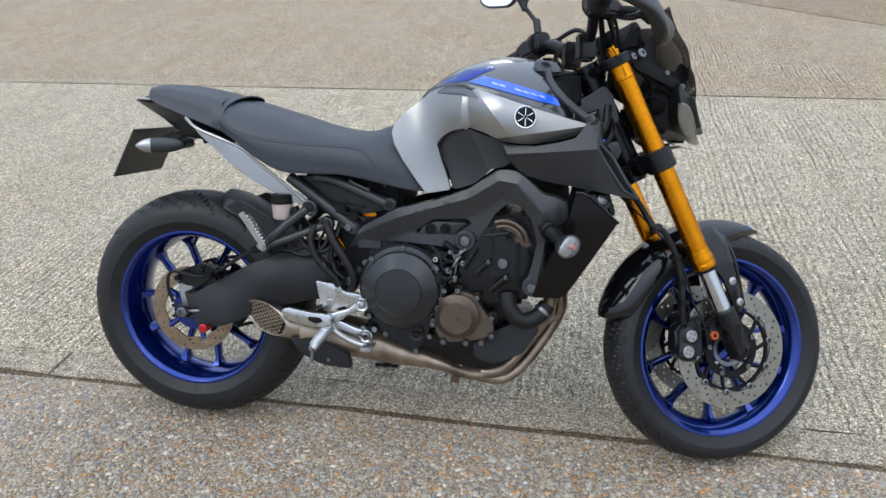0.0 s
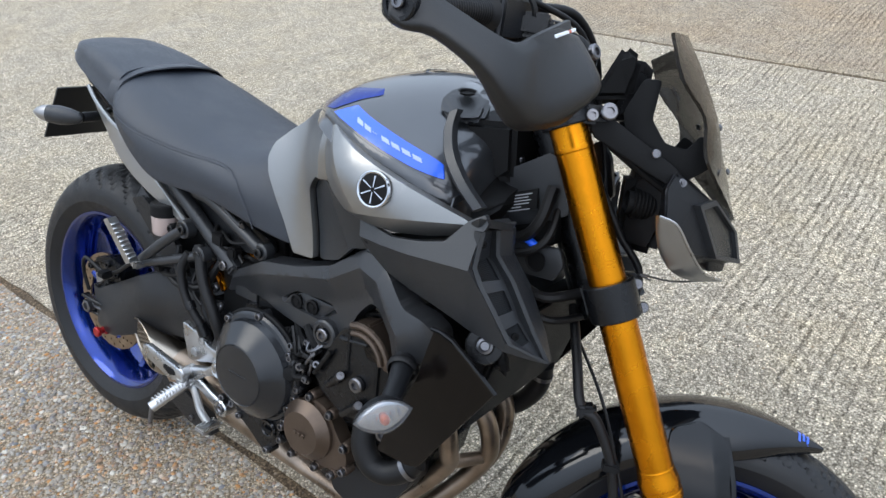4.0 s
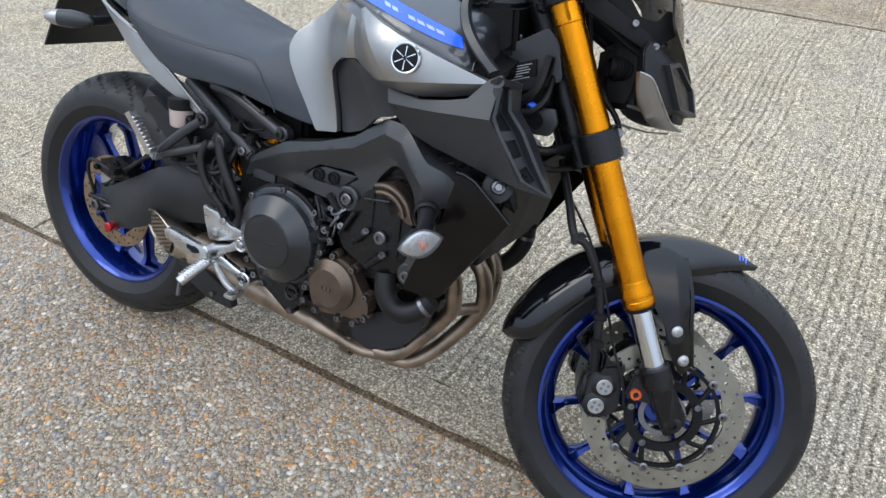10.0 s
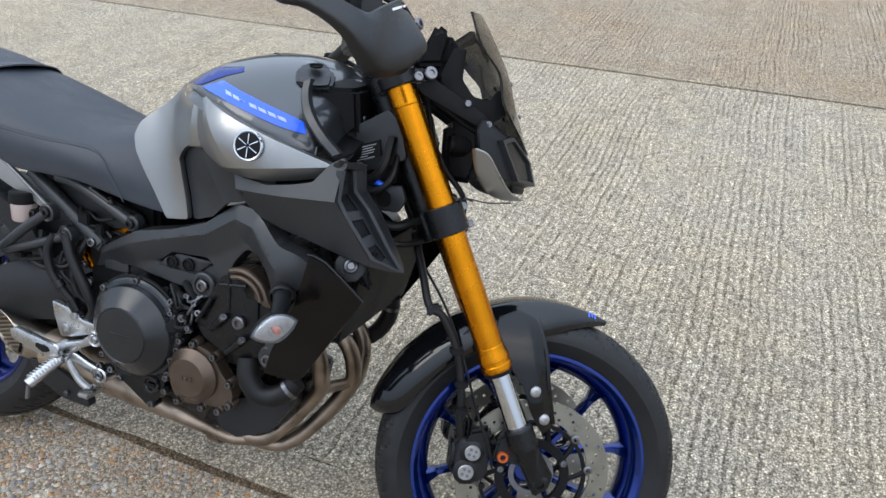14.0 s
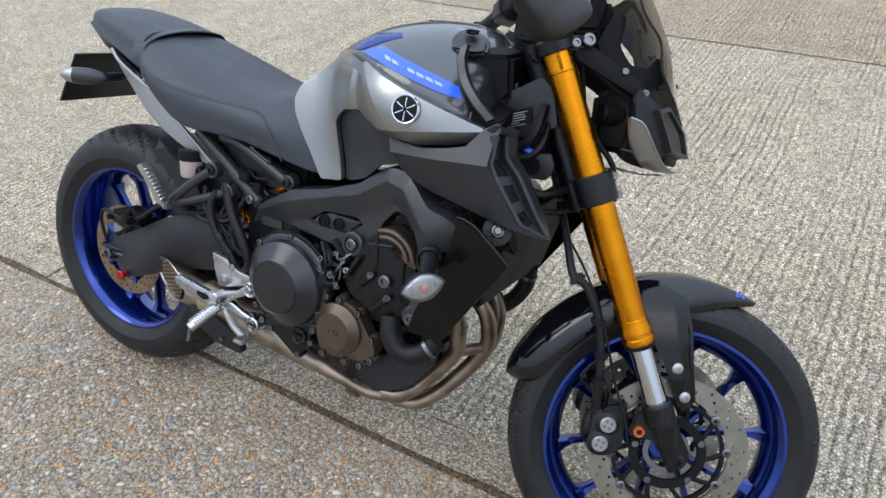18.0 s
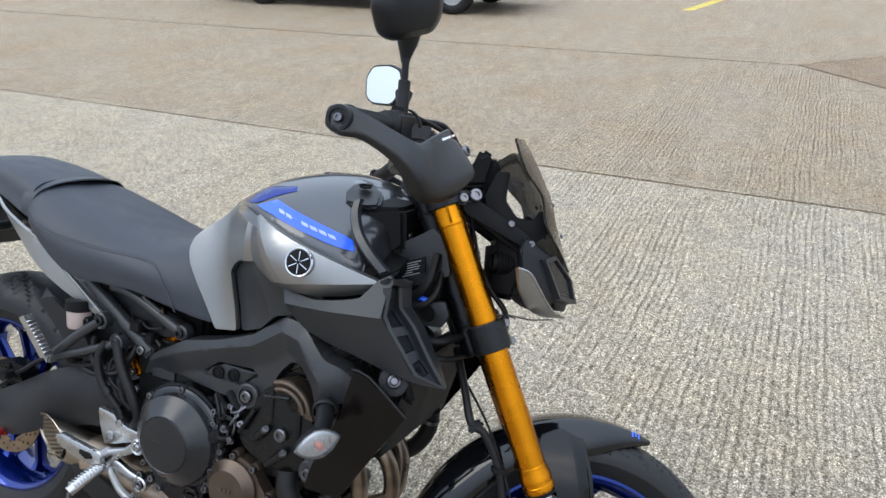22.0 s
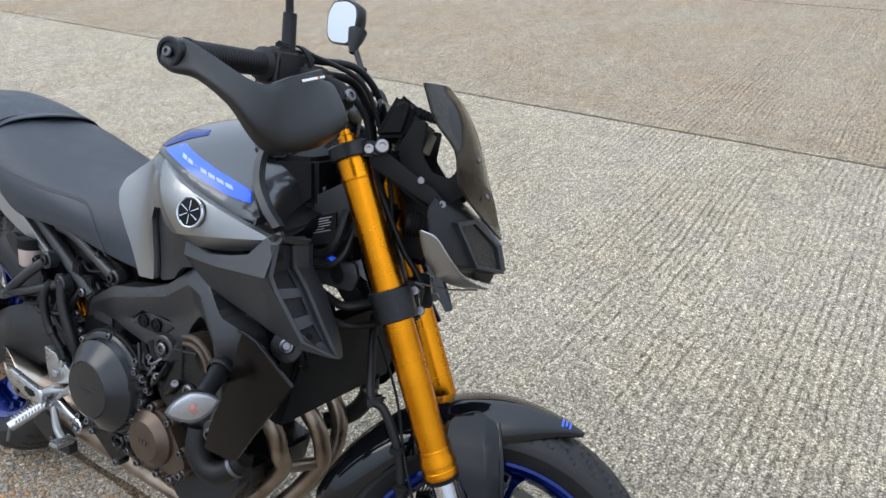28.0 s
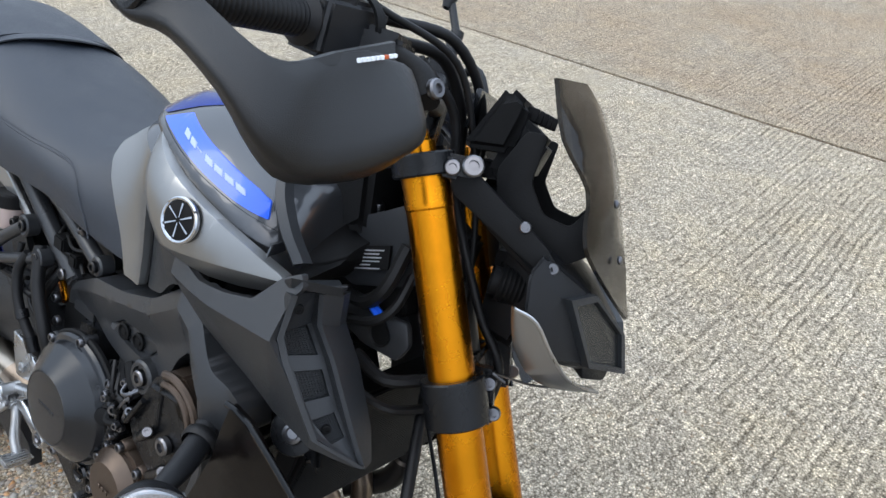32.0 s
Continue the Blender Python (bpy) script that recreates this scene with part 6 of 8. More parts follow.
# ---- frame, engine, exhaust ----
FRAME = field([(0.5, .56, -.12), (0.55, .6, -.13), (.62, .62, -.15), (.70, .67, -.165), (.80, .70, -.18), (.80, .58, -.176), (.9, .76, -.193), (.9, .68, -.195), (.996, .699, -.225), (1.029, .637, -.218), (.96, .6, -.205), (.965, .478, -.203)])
spar = [(0.482, 0.537), (0.521, 0.596), (0.618, 0.650), (0.722, 0.677), (0.807, 0.709), (0.875, 0.759), (0.923, 0.757), (0.944, 0.743), (0.986, 0.706), (1.02, 0.698), (1.043, 0.685), (1.047, 0.648), (1.024, 0.630), (1.000, 0.620), (0.993, 0.576), (0.985, 0.474), (0.965, 0.458), (0.946, 0.478), (0.962, 0.520), (0.976, 0.589), (0.962, 0.640), (0.932, 0.676), (0.898, 0.676), (0.868, 0.645), (0.836, 0.588), (0.815, 0.565), (0.79, 0.555), (0.766, 0.559), (0.708, 0.563), (0.617, 0.566), (0.536, 0.556)]


CREST = [(0.50, 0.572), (0.62, 0.628), (0.72, 0.660), (0.81, 0.688), (0.88, 0.733), (0.925, 0.728), (0.985, 0.665), (0.992, 0.58), (0.975, 0.47)]
WEB = [(0.655, 0.588), (0.775, 0.592), (0.815, 0.622), (0.800, 0.634), (0.715, 0.628)]


def spar_face(x, z):
    """The cast spar is folded along its crest and deeply hollowed in the web behind the engine mount."""
    y = FRAME(x, z)
    near = 1.0
    for (px0, az), (px1, bz) in zip(CREST, CREST[1:]):
        dx, dz = px1 - px0, bz - az
        t = min(1.0, max(0.0, ((x - px0) * dx + (z - az) * dz) / (dx * dx + dz * dz)))
        near = min(near, math.hypot(x - px0 - t * dx, z - az - t * dz))
    y += 0.40 * min(near, 0.045) - 0.006
    inside = min(past(x, z, a, b) for a, b in zip(WEB[1:] + WEB[:1], WEB))
    return y + 0.032 * min(1.0, max(0.0, inside / 0.006))


frames = both("frame_spar", lambda: patch(spar, spar_face, 0.045, 0.009, 0.010, 0.006, tuple(zip(CREST, CREST[1:])) + tuple(zip(WEB, WEB[1:] + WEB[:1]))), M_FRAME, "satin black cast aluminium frame spar", sharp=42)
part("frame_cross", box((0.50, -0.12, 0.53), (0.58, 0.12, 0.60), 0.01), M_FRAME, bike)
for side in (-1, 1):
    fr = frames[0 if side < 0 else 1]
    part("web_plate", prism([(0.672, 0.585), (0.765, 0.590), (0.80, 0.62), (0.72, 0.622), (0.690, 0.61)], side * 0.148, side * 0.13, 0.003), M_FRAME, fr)
    for bx, bz in ((0.707, 0.602), (0.745, 0.604)):
        part("web_bush", lathe([(0, 0.0135), (0.003, 0.0135), (0.004, 0.011), (0.001, 0.010), (0.001, 0.006), (0.003, 0.005), (0.003, 0)], (bx, side * 0.150, bz), (0, side, 0), 20), M_BLACK, fr)
    part("pivot_boss", lathe([(-0.03, 0.026), (0.0, 0.026), (0.003, 0.023), (0.003, 0.018), (-0.002, 0.017), (-0.002, 0)], (0.799, side * 0.176, 0.580), (0, side, 0), 28), M_FRAME, fr)
    part("mount_bolt", bolt((0.799, side * 0.175, 0.580), (0, side, 0), 0.0125, 0.009), M_STEEL, fr)
    part("lower_boss", lathe([(-0.03, 0.024), (0.0, 0.024), (0.003, 0.021), (0.003, 0)], (0.966, side * 0.200, 0.478), (0, side, 0), 24), M_FRAME, fr)
    part("mount_bolt", bolt((0.966, side * 0.203, 0.478), (0, side, 0), 0.0125, 0.010), M_STEEL, fr)
engine = part("engine", hull([(0.52, -0.13, 0.34), (0.52, 0.13, 0.34), (0.54, -0.13, 0.55), (0.54, 0.13, 0.55), (0.75, -0.14, 0.60), (0.75, 0.14, 0.60), (0.90, -0.13, 0.40), (0.90, 0.13, 0.40), (0.88, -0.12, 0.29), (0.88, 0.12, 0.29), (0.62, -0.13, 0.265), (0.62, 0.13, 0.265)], 0.015, 2), M_ENGINE, bike, "black three-cylinder engine with bronze covers")
part("cylinder_block", hull([(0.76, -0.16, 0.50), (0.76, 0.15, 0.50), (0.83, -0.16, 0.63), (0.83, 0.15, 0.63), (0.94, -0.16, 0.655), (0.94, 0.15, 0.655), (0.99, -0.16, 0.56), (0.99, 0.15, 0.56), (0.95, -0.155, 0.42), (0.95, 0.15, 0.42), (0.80, -0.15, 0.40), (0.80, 0.15, 0.40)], 0.012, 2), M_ENGINE, engine)
part("cylinder_cover", patch([(0.872, 0.626), (0.846, 0.612), (0.812, 0.553), (0.782, 0.508), (0.800, 0.475), (0.852, 0.456), (0.925, 0.462), (0.968, 0.480), (0.966, 0.548), (0.925, 0.604)], lambda x, z: -0.190 + 0.16 * max(0.0, 0.865 - x) + 0.30 * max(0.0, x - 0.925) + 0.12 * max(0.0, 0.50 - z), 0.03, 0.014, 0.010, 0.005, (((0.865, 0.44), (0.865, 0.64)), ((0.925, 0.44), (0.925, 0.64)), ((0.76, 0.50), (0.98, 0.50)))), M_ENGINE, engine, sharp=10)
for a, b in (((0.830, 0.565), (0.795, 0.510)), ((0.848, 0.598), (0.905, 0.606)), ((0.868, 0.615), (0.868, 0.548)), ((0.93, 0.585), (0.93, 0.50))):
    part("cover_rib", tube([(a[0], -0.190, a[1]), (b[0], -0.189, b[1])], 0.0042, 8, 1), M_ENGINE, engine)
# bronze cam cover peeping past it
for k, (r, w) in enumerate(((0.058, 0.006), (0.046, 0.005))):
    arc = [(0.895 + r * math.cos(a), -0.194 - 0.003 * k, 0.578 + r * math.sin(a)) for a in [radians(d) for d in (112, 95, 78, 60, 42, 25, 10)]]
    part("cam_rib", tube(arc, w, 8, 3), M_BRONZE, engine)
part("cam_cover", hull([(0.868, -0.190, 0.632), (0.905, -0.190, 0.642), (0.948, -0.190, 0.605), (0.965, -0.190, 0.572), (0.905, -0.190, 0.580), (0.868, -0.15, 0.632), (0.905, -0.15, 0.642), (0.948, -0.15, 0.605), (0.965, -0.15, 0.572), (0.92, -0.15, 0.56)], 0.004), M_BRONZE, engine, "bronze cam cover")
for p, q in (((0.857, 0.531), (0.828, 0.502)), ((0.900, 0.494), (0.865, 0.462))):
    part("bolt_rib", tube([(p[0], -0.196, p[1]), (q[0], -0.190, q[1])], 0.0085, 10, 1, r_end=0.007), M_ENGINE, engine)
    part("rib_bolt", bolt((p[0] + 0.002, -0.198, p[1] + 0.002), (0.55, -0.45, 0.6), 0.0075, 0.01), M_STEEL, engine)
part("plug", bolt((0.895, -0.192, 0.532), RIGHT, 0.0135, 0.01), M_STEEL, engine)
# clutch cover
cc = (0.640, -0.165, 0.452)
clutch = part("clutch_cover", lathe([(0.0, 0.108), (-0.012, 0.108), (-0.016, 0.104), (-0.018, 0.098), (-0.030, 0.094), (-0.055, 0.063), (-0.058, 0.0595), (-0.0565, 0.058), (-0.0565, 0.0)], cc, (0, 1, 0), 72), M_CLUTCH, engine, "satin black conical clutch cover", 9)
part("clutch_face", lathe([(0.0, 0.0575), (-0.0015, 0.0565), (-0.002, 0.053), (-0.0015, 0.0)], (0.640, -0.2215, 0.452), (0, 1, 0), 56), M_CLUTCH, engine, "flat black clutch cover face")
part("clutch_rim", lathe([(0.0, 0.112), (-0.006, 0.113), (-0.009, 0.110), (-0.009, 0.100)], cc, (0, 1, 0), 72), M_BLACK, engine)
part("lower_case", patch([(0.560, 0.390), (0.590, 0.331), (0.623, 0.312), (0.672, 0.279), (0.700, 0.315), (0.722, 0.384), (0.70, 0.42), (0.58, 0.42)], lambda x, z: -0.178, 0.04, 0.02, 0.012, 0.005), M_ENGINE, engine)
part("oil_pan", hull([(x, s * y, z) for s in (-1, 1) for x, y, z in ((0.66, 0.13, 0.31), (0.68, 0.11, 0.245), (0.74, 0.105, 0.226), (0.86, 0.085, 0.216), (0.905, 0.070, 0.230), (0.955, 0.085, 0.300), (0.960, 0.10, 0.36), (0.82, 0.135, 0.36), (0.70, 0.14, 0.34))], 0.008, 2), M_ENGINE, engine, "black cast oil pan")
part("pan_rib", tube([(0.79, -0.128, 0.318), (0.86, -0.118, 0.300), (0.93, -0.094, 0.305)], 0.0035, 8, 3), M_ENGINE, engine)
part("oil_window", lathe([(0, 0), (0.0, 0.012), (0.003, 0.014), (0.004, 0.019), (0.0, 0.021)], (0.678, -0.180, 0.337), (0, -1, 0), 24), M_GLOSS, engine)
part("drain_slot", box((0.668, -0.186, 0.334), (0.69, -0.182, 0.34), 0.001, 1), M_BLACK, engine)
for bx, bz in ((0.644, 0.557), (0.562, 0.525), (0.725, 0.511), (0.748, 0.452), (0.742, 0.430), (0.555, 0.375), (0.598, 0.330), (0.677, 0.290), (0.712, 0.330), (0.72, 0.372), (0.709, 0.395), (0.545, 0.45)):
    part("case_boss", lathe([(0.02, 0.0095), (0, 0.0095), (-0.002, 0.008)], (bx, -0.176, bz), (0, 1, 0), 14), M_ENGINE, engine)
    part("case_bolt", bolt((bx, -0.178, bz), RIGHT, 0.0072, 0.007), M_STEEL, engine)
# bronze generator cover
part("pickup_cover", patch([(0.784, 0.455), (0.745, 0.425), (0.726, 0.392), (0.722, 0.360), (0.738, 0.326), (0.760, 0.318), (0.843, 0.330), (0.876, 0.350), (0.872, 0.378), (0.850, 0.402), (0.822, 0.446)], lambda x, z: -0.180, 0.03, 0.02, 0.014, 0.006), M_BRONZE, engine, "bronze magnesium engine cover with bright bolts")
part("cover_dome", lathe([(0, 0.058), (-0.008, 0.057), (-0.012, 0.052), (-0.022, 0.042), (-0.0245, 0.040), (-0.0245, 0)], (0.782, -0.178, 0.388), (0, 1, 0), 56), M_BRONZE, engine, "", 12)
for k in range(3):
    part("cast_mark", box((0.768 + k * 0.010, -0.2062, 0.384), (0.775 + k * 0.010, -0.2042, 0.391), 0.0005, 1), M_BRONZE, engine)
for k in range(6):
    part("cast_mark", box((0.617 + k * 0.008, -0.2242, 0.449), (0.6225 + k * 0.008, -0.2228, 0.455), 0.0004, 1), M_CLUTCH, engine)
for bx, bz in ((0.784, 0.456), (0.832, 0.440), (0.869, 0.390), (0.870, 0.343), (0.806, 0.321), (0.748, 0.321), (0.720, 0.365), (0.733, 0.408), (0.845, 0.324)):
    part("cover_boss", lathe([(0.02, 0.010), (0, 0.010), (-0.002, 0.0085)], (bx, -0.181, bz), (0, 1, 0), 14), M_BRONZE, engine)
    part("cover_bolt", bolt((bx, -0.183, bz), RIGHT, 0.0075, 0.008), M_STEEL, engine)
part("water_pump", hull([(0.70, -0.165, 0.49), (0.74, -0.165, 0.49), (0.75, -0.15, 0.54), (0.70, -0.15, 0.545), (0.70, -0.12, 0.49), (0.75, -0.12, 0.545)], 0.006), M_ENGINE, engine)
part("filler_cap", lathe([(0, 0.019), (-0.006, 0.019), (-0.008, 0.016), (-0.014, 0.016), (-0.016, 0.012), (-0.022, 0.012), (-0.024, 0)], (0.728, -0.172, 0.478), (-0.5, 1, -0.3), 20), M_BLACK, engine)
for pts, r, m in (([(0.735, -0.17, 0.50), (0.75, -0.19, 0.485), (0.775, -0.185, 0.49)], 0.006, M_BLACK), ([(0.76, -0.16, 0.55), (0.775, -0.175, 0.53), (0.775, -0.18, 0.50), (0.76, -0.175, 0.47)], 0.003, M_STEEL),
                  ([(0.70, -0.14, 0.56), (0.73, -0.16, 0.545), (0.755, -0.17, 0.54)], 0.007, M_BLACK), ([(0.745, -0.16, 0.57), (0.77, -0.17, 0.555), (0.79, -0.17, 0.54)], 0.008, M_BLACK), ([(0.72, -0.165, 0.515), (0.74, -0.18, 0.52), (0.76, -0.175, 0.525)], 0.004, M_BLACK)):
    part("engine_hose", tube(pts, r, 8, 5), m, engine)
for p in ((0.775, -0.188, 0.49), (0.728, -0.18, 0.508), (0.782, -0.178, 0.54), (0.76, -0.172, 0.55)):
    part("hose_clamp_bolt", bolt(p, (0.3, -1, 0.1), 0.006, 0.008), M_STEEL, engine)
part("lower_cowl", patch([(0.818, 0.309), (0.868, 0.342), (0.945, 0.377), (0.986, 0.410), (0.985, 0.350), (0.945, 0.290), (0.870, 0.258), (0.826, 0.272)], lambda x, z: -0.150 + (z - 0.33) * 0.1, 0.03, 0.02, 0.01, 0.004), M_PLASTIC, bike, "black engine lower cowl")
hose = part("coolant_hose", tube([(0.905, -0.175, 0.455), (0.912, -0.185, 0.420), (0.932, -0.185, 0.393), (0.960, -0.18, 0.387), (0.988, -0.170, 0.402), (1.004, -0.160, 0.425)], 0.021, 18, 5), M_RUBBER, bike, "thick black coolant hose with a steel clip")
part("hose_clip", lathe([(-0.004, 0.0222), (-0.004, 0.0232), (0.004, 0.0232), (0.004, 0.0222)], (0.994, -0.167, 0.409), (0.6, 0.3, 0.65), 24, True), M_STEEL, hose)

lower = part("radiator_hose", tube([(0.985, 0.10, 0.395), (1.012, 0.118, 0.408), (1.048, 0.122, 0.438), (1.072, 0.120, 0.482), (1.078, 0.112, 0.530)], 0.019, 16, 5), M_RUBBER, bike, "black lower radiator hose")
part("hose_clip", lathe([(-0.004, 0.0202), (-0.004, 0.0212), (0.004, 0.0212), (0.004, 0.0202)], (1.076, 0.116, 0.505), (0.15, -0.1, 1), 20, True), M_STEEL, lower)

# radiator and its side guards
rad = part("radiator", hull([(1.10, -0.175, 0.72), (1.13, -0.175, 0.715), (1.10, 0.175, 0.72), (1.13, 0.175, 0.715), (1.045, -0.165, 0.53), (1.08, -0.165, 0.52), (1.045, 0.165, 0.53), (1.08, 0.165, 0.52)], 0.005), M_BLACK, bike, "black radiator with fine fins")
fin_mesh = bpy.data.meshes.new("radiator_fin")
_f = box((-0.001, -0.16, -0.0008), (0.004, 0.16, 0.0008), 0)
_f.to_mesh(fin_mesh)
_f.free()
fin_mesh.materials.append(M_PLASTIC)
for k in range(42):
    s = k / 41
    fin = new("radiator_fin", fin_mesh)
    fin.parent = rad
    fin.location = (1.131 + (1.082 - 1.131) * s, 0, 0.712 + (0.524 - 0.712) * s)
for side in (-1, 1):
    g = patch([(1.063, 0.716), (1.092, 0.706), (1.158, 0.646), (1.150, 0.630), (1.047, 0.466), (1.028, 0.458), (0.968, 0.458), (0.985, 0.510), (1.040, 0.625)], lambda x, z: -0.245 + 0.22 * max(0, x - 1.07 - (0.716 - z) * 0.05) * 0.9 + 0.12 * max(0, 0.66 - z), 0.006, 0.02, 0.006, 0.002)
    if side > 0:
        for v in g.verts:
            v.co.y = -v.co.y
    sg = part("radiator_guard", g, M_RADG, bike, "black plastic radiator side guard")
    part("guard_lip", tube([(1.062, side * 0.252, 0.717), (1.093, side * 0.246, 0.708), (1.160, side * 0.226, 0.645)], 0.0035, 8, 2), M_STAY, sg)
    cap = part("radiator_cap", lathe([(-0.02, 0.028), (0, 0.028), (0.004, 0.026), (0.005, 0.014), (0.009, 0.012), (0.009, 0.008), (0.006, 0.007), (0.006, 0)], (1.118, side * 0.198, 0.694), (0.45, side, 0.35), 28), M_ENGINE, bike, "dark radiator filler with a bright bolt")
    part("cap_bolt", lathe([(0, 0.0115), (0.004, 0.0115), (0.005, 0.008), (0.002, 0.006), (0.002, 0)], (1.121, side * 0.203, 0.696), (0.45, side, 0.35), 18), M_STEEL, cap)
    part("cap_lug", hull([(1.09, side * 0.18, 0.73), (1.115, side * 0.20, 0.725), (1.15, side * 0.19, 0.70), (1.16, side * 0.185, 0.655), (1.145, side * 0.19, 0.645), (1.1, side * 0.17, 0.68), (1.14, side * 0.165, 0.66)], 0.006), M_ENGINE, cap)
    ind = part("front_indicator", tube([(0.985, side * 0.19, 0.635), (1.003, side * 0.225, 0.625), (1.022, side * 0.262, 0.616), (1.036, side * 0.300, 0.606)], 0.020, 18, 4, r_end=0.013), M_PLASTIC, bike, "almond-shaped indicator with a clear lens and amber bulb")
    part("rubber_ring", lathe([(-0.008, 0.021), (-0.004, 0.024), (0.004, 0.024), (0.008, 0.021)], (1.006, side * 0.230, 0.623), (0.4, side, -0.25), 24), M_RUBBER, ind)
    # almond-shaped lamp: dark shell inwards, clear lens outwards, reflector and bulb between
    c = Vector((1.050, side * 0.326, 0.606))
    ax = Vector((0.56, side * -0.80, 0.20)).normalized()
    out = Vector((0.80, side * 0.58, -0.02))
    out = (out - ax * out.dot(ax)).normalized()
    up = ax.cross(out)

    def almond(k, depth, lift=0.0):
        rings = []
        for n in range(15):
            s = -1 + 2 * n / 14
            w = max(0.02, (1 - abs(s) ** 1.7) ** 0.75)
            ring = []
            for m in range(11):
                a = math.pi * m / 10 - math.pi / 2
                ring.append(c + ax * (0.041 * s * k) + up * (0.0255 * w * math.sin(a) * k) + out * (depth * w * math.cos(a) + lift))
            rings.append(ring + [c + ax * (0.041 * s * k) + out * (lift - 0.001)])
        return loft(rings)
    part("lamp_body", almond(1.03, -0.030, 0.0005), M_PLASTIC, ind)
    part("lens", almond(1.0, 0.021), M_LENS, ind, "clear indicator lens")
    part("reflector", almond(0.88, 0.004, 0.001), M_CHROME, ind)
    part("bulb", lathe([(0, 0.006), (0.006, 0.007), (0.011, 0.005), (0.013, 0)], c + out * 0.004, out, 14), M_ORANGE, ind, "amber bulb")
    for k in (-2, -1, 1, 2):
        part("bulb_bar", tube([c + ax * (0.011 * k) - up * 0.008 + out * 0.0065, c + ax * (0.011 * k) + up * 0.008 + out * 0.0065], 0.0013, 6, 1), M_CHROME, ind)

# exhaust
exh = part("exhaust", smooth_loft([[(x, y0 + w * math.cos(a), z0 + h * math.sin(a)) for a in [2 * math.pi * k / 12 for k in range(12)]] for x, y0, z0, w, h in
                                   ((0.84, -0.03, 0.192, 0.045, 0.022), (0.80, -0.04, 0.202, 0.060, 0.026), (0.72, -0.06, 0.238, 0.072, 0.032), (0.62, -0.07, 0.260, 0.072, 0.046), (0.52, -0.08, 0.278, 0.068, 0.052), (0.42, -0.095, 0.298, 0.062, 0.054), (0.36, -0.12, 0.315, 0.05, 0.046))], 4, 2), M_EXH, bike, "heat-tinted steel exhaust under the engine")
tip = Vector((0.264, -0.159, 0.346))
axis = Vector((-0.86, -0.39, 0.32)).normalized()
tn = Vector((-0.24, -0.965, -0.05)).normalized()


def cut(r, a, back):
    """A place on a pipe of radius r, short of its slanting end by the given length."""
    u = axis.orthogonal().normalized()
    p = tip + r * (math.cos(a) * u + math.sin(a) * axis.cross(u))
    return p + axis * ((tip - p).dot(tn) / axis.dot(tn) - back)


turns = [2 * math.pi * k / 40 for k in range(40)]
base = [tip - axis * 0.15 + (cut(0.043, a, 0) - tip) - axis * (cut(0.043, a, 0) - tip).dot(axis) for a in turns]
part("tail_pipe", loft([base, [cut(0.0395, a, 0.035) for a in turns], [cut(0.0405, a, 0.012) for a in turns], [cut(0.0405, a, 0.001) for a in turns], [cut(0.0395, a, -0.001) for a in turns], [cut(0.0375, a, 0.0) for a in turns], [cut(0.0375, a, 0.03) for a in turns]], caps=False), M_EXHS, exh, "brushed tail pipe with a drilled slanting end")
tip = tip - tn * 0.003
tu = (axis - tn * axis.dot(tn)).normalized()
tw = tn.cross(tu)
bm = bmesh.new()
edges = []
for cx, cy, r, n in [(0, 0, 0.0376, 40)] + [(0.0078 * (i + 0.5 * (j % 2)), 0.0068 * j, 0.0031, 6) for i in range(-5, 6) for j in range(-5, 6) if math.hypot(0.0078 * (i + 0.5 * (j % 2)), 0.0068 * j) < 0.0345]:
    vs = [bm.verts.new(tip + tu / abs(axis.dot(tn)) * (cx + r * math.cos(2 * math.pi * k / n)) + tw * (cy + r * math.sin(2 * math.pi * k / n))) for k in range(n)]
    edges += [bm.edges.new((vs[k], vs[(k + 1) % n])) for k in range(n)]
bmesh.ops.triangle_fill(bm, use_beauty=True, edges=edges)
ex = bmesh.ops.extrude_face_region(bm, geom=bm.faces[:])
bmesh.ops.translate(bm, verts=[v for v in ex["geom"] if isinstance(v, bmesh.types.BMVert)], vec=-tn * 0.003)
part("drilled_end", bm, M_EXHS, exh, "end cap full of small round holes")
part("pipe_inside", lathe([(0, 0), (0, 0.036), (0.004, 0.036)], tip - axis * 0.045, axis, 24), M_BLACK, exh)
headers = (
    [(0.950, -0.088, 0.50), (0.985, -0.086, 0.478), (1.008, -0.080, 0.440), (1.006, -0.062, 0.392), (0.993, -0.034, 0.350), (0.966, -0.026, 0.306), (0.920, -0.042, 0.246), (0.878, -0.057, 0.206), (0.82, -0.056, 0.198), (0.77, -0.045, 0.205)],
    [(0.955, 0.0, 0.50), (0.995, 0.004, 0.475), (1.028, 0.014, 0.435), (1.036, 0.030, 0.385), (1.027, 0.044, 0.338), (0.990, 0.036, 0.272), (0.938, 0.012, 0.203), (0.890, -0.006, 0.168), (0.84, -0.022, 0.172), (0.78, -0.03, 0.190)],
    [(0.955, 0.088, 0.50), (0.992, 0.092, 0.472), (1.022, 0.096, 0.425), (1.028, 0.092, 0.375), (1.022, 0.076, 0.330), (0.985, 0.060, 0.262), (0.922, 0.040, 0.186), (0.87, 0.015, 0.174), (0.80, 0.0, 0.190)])
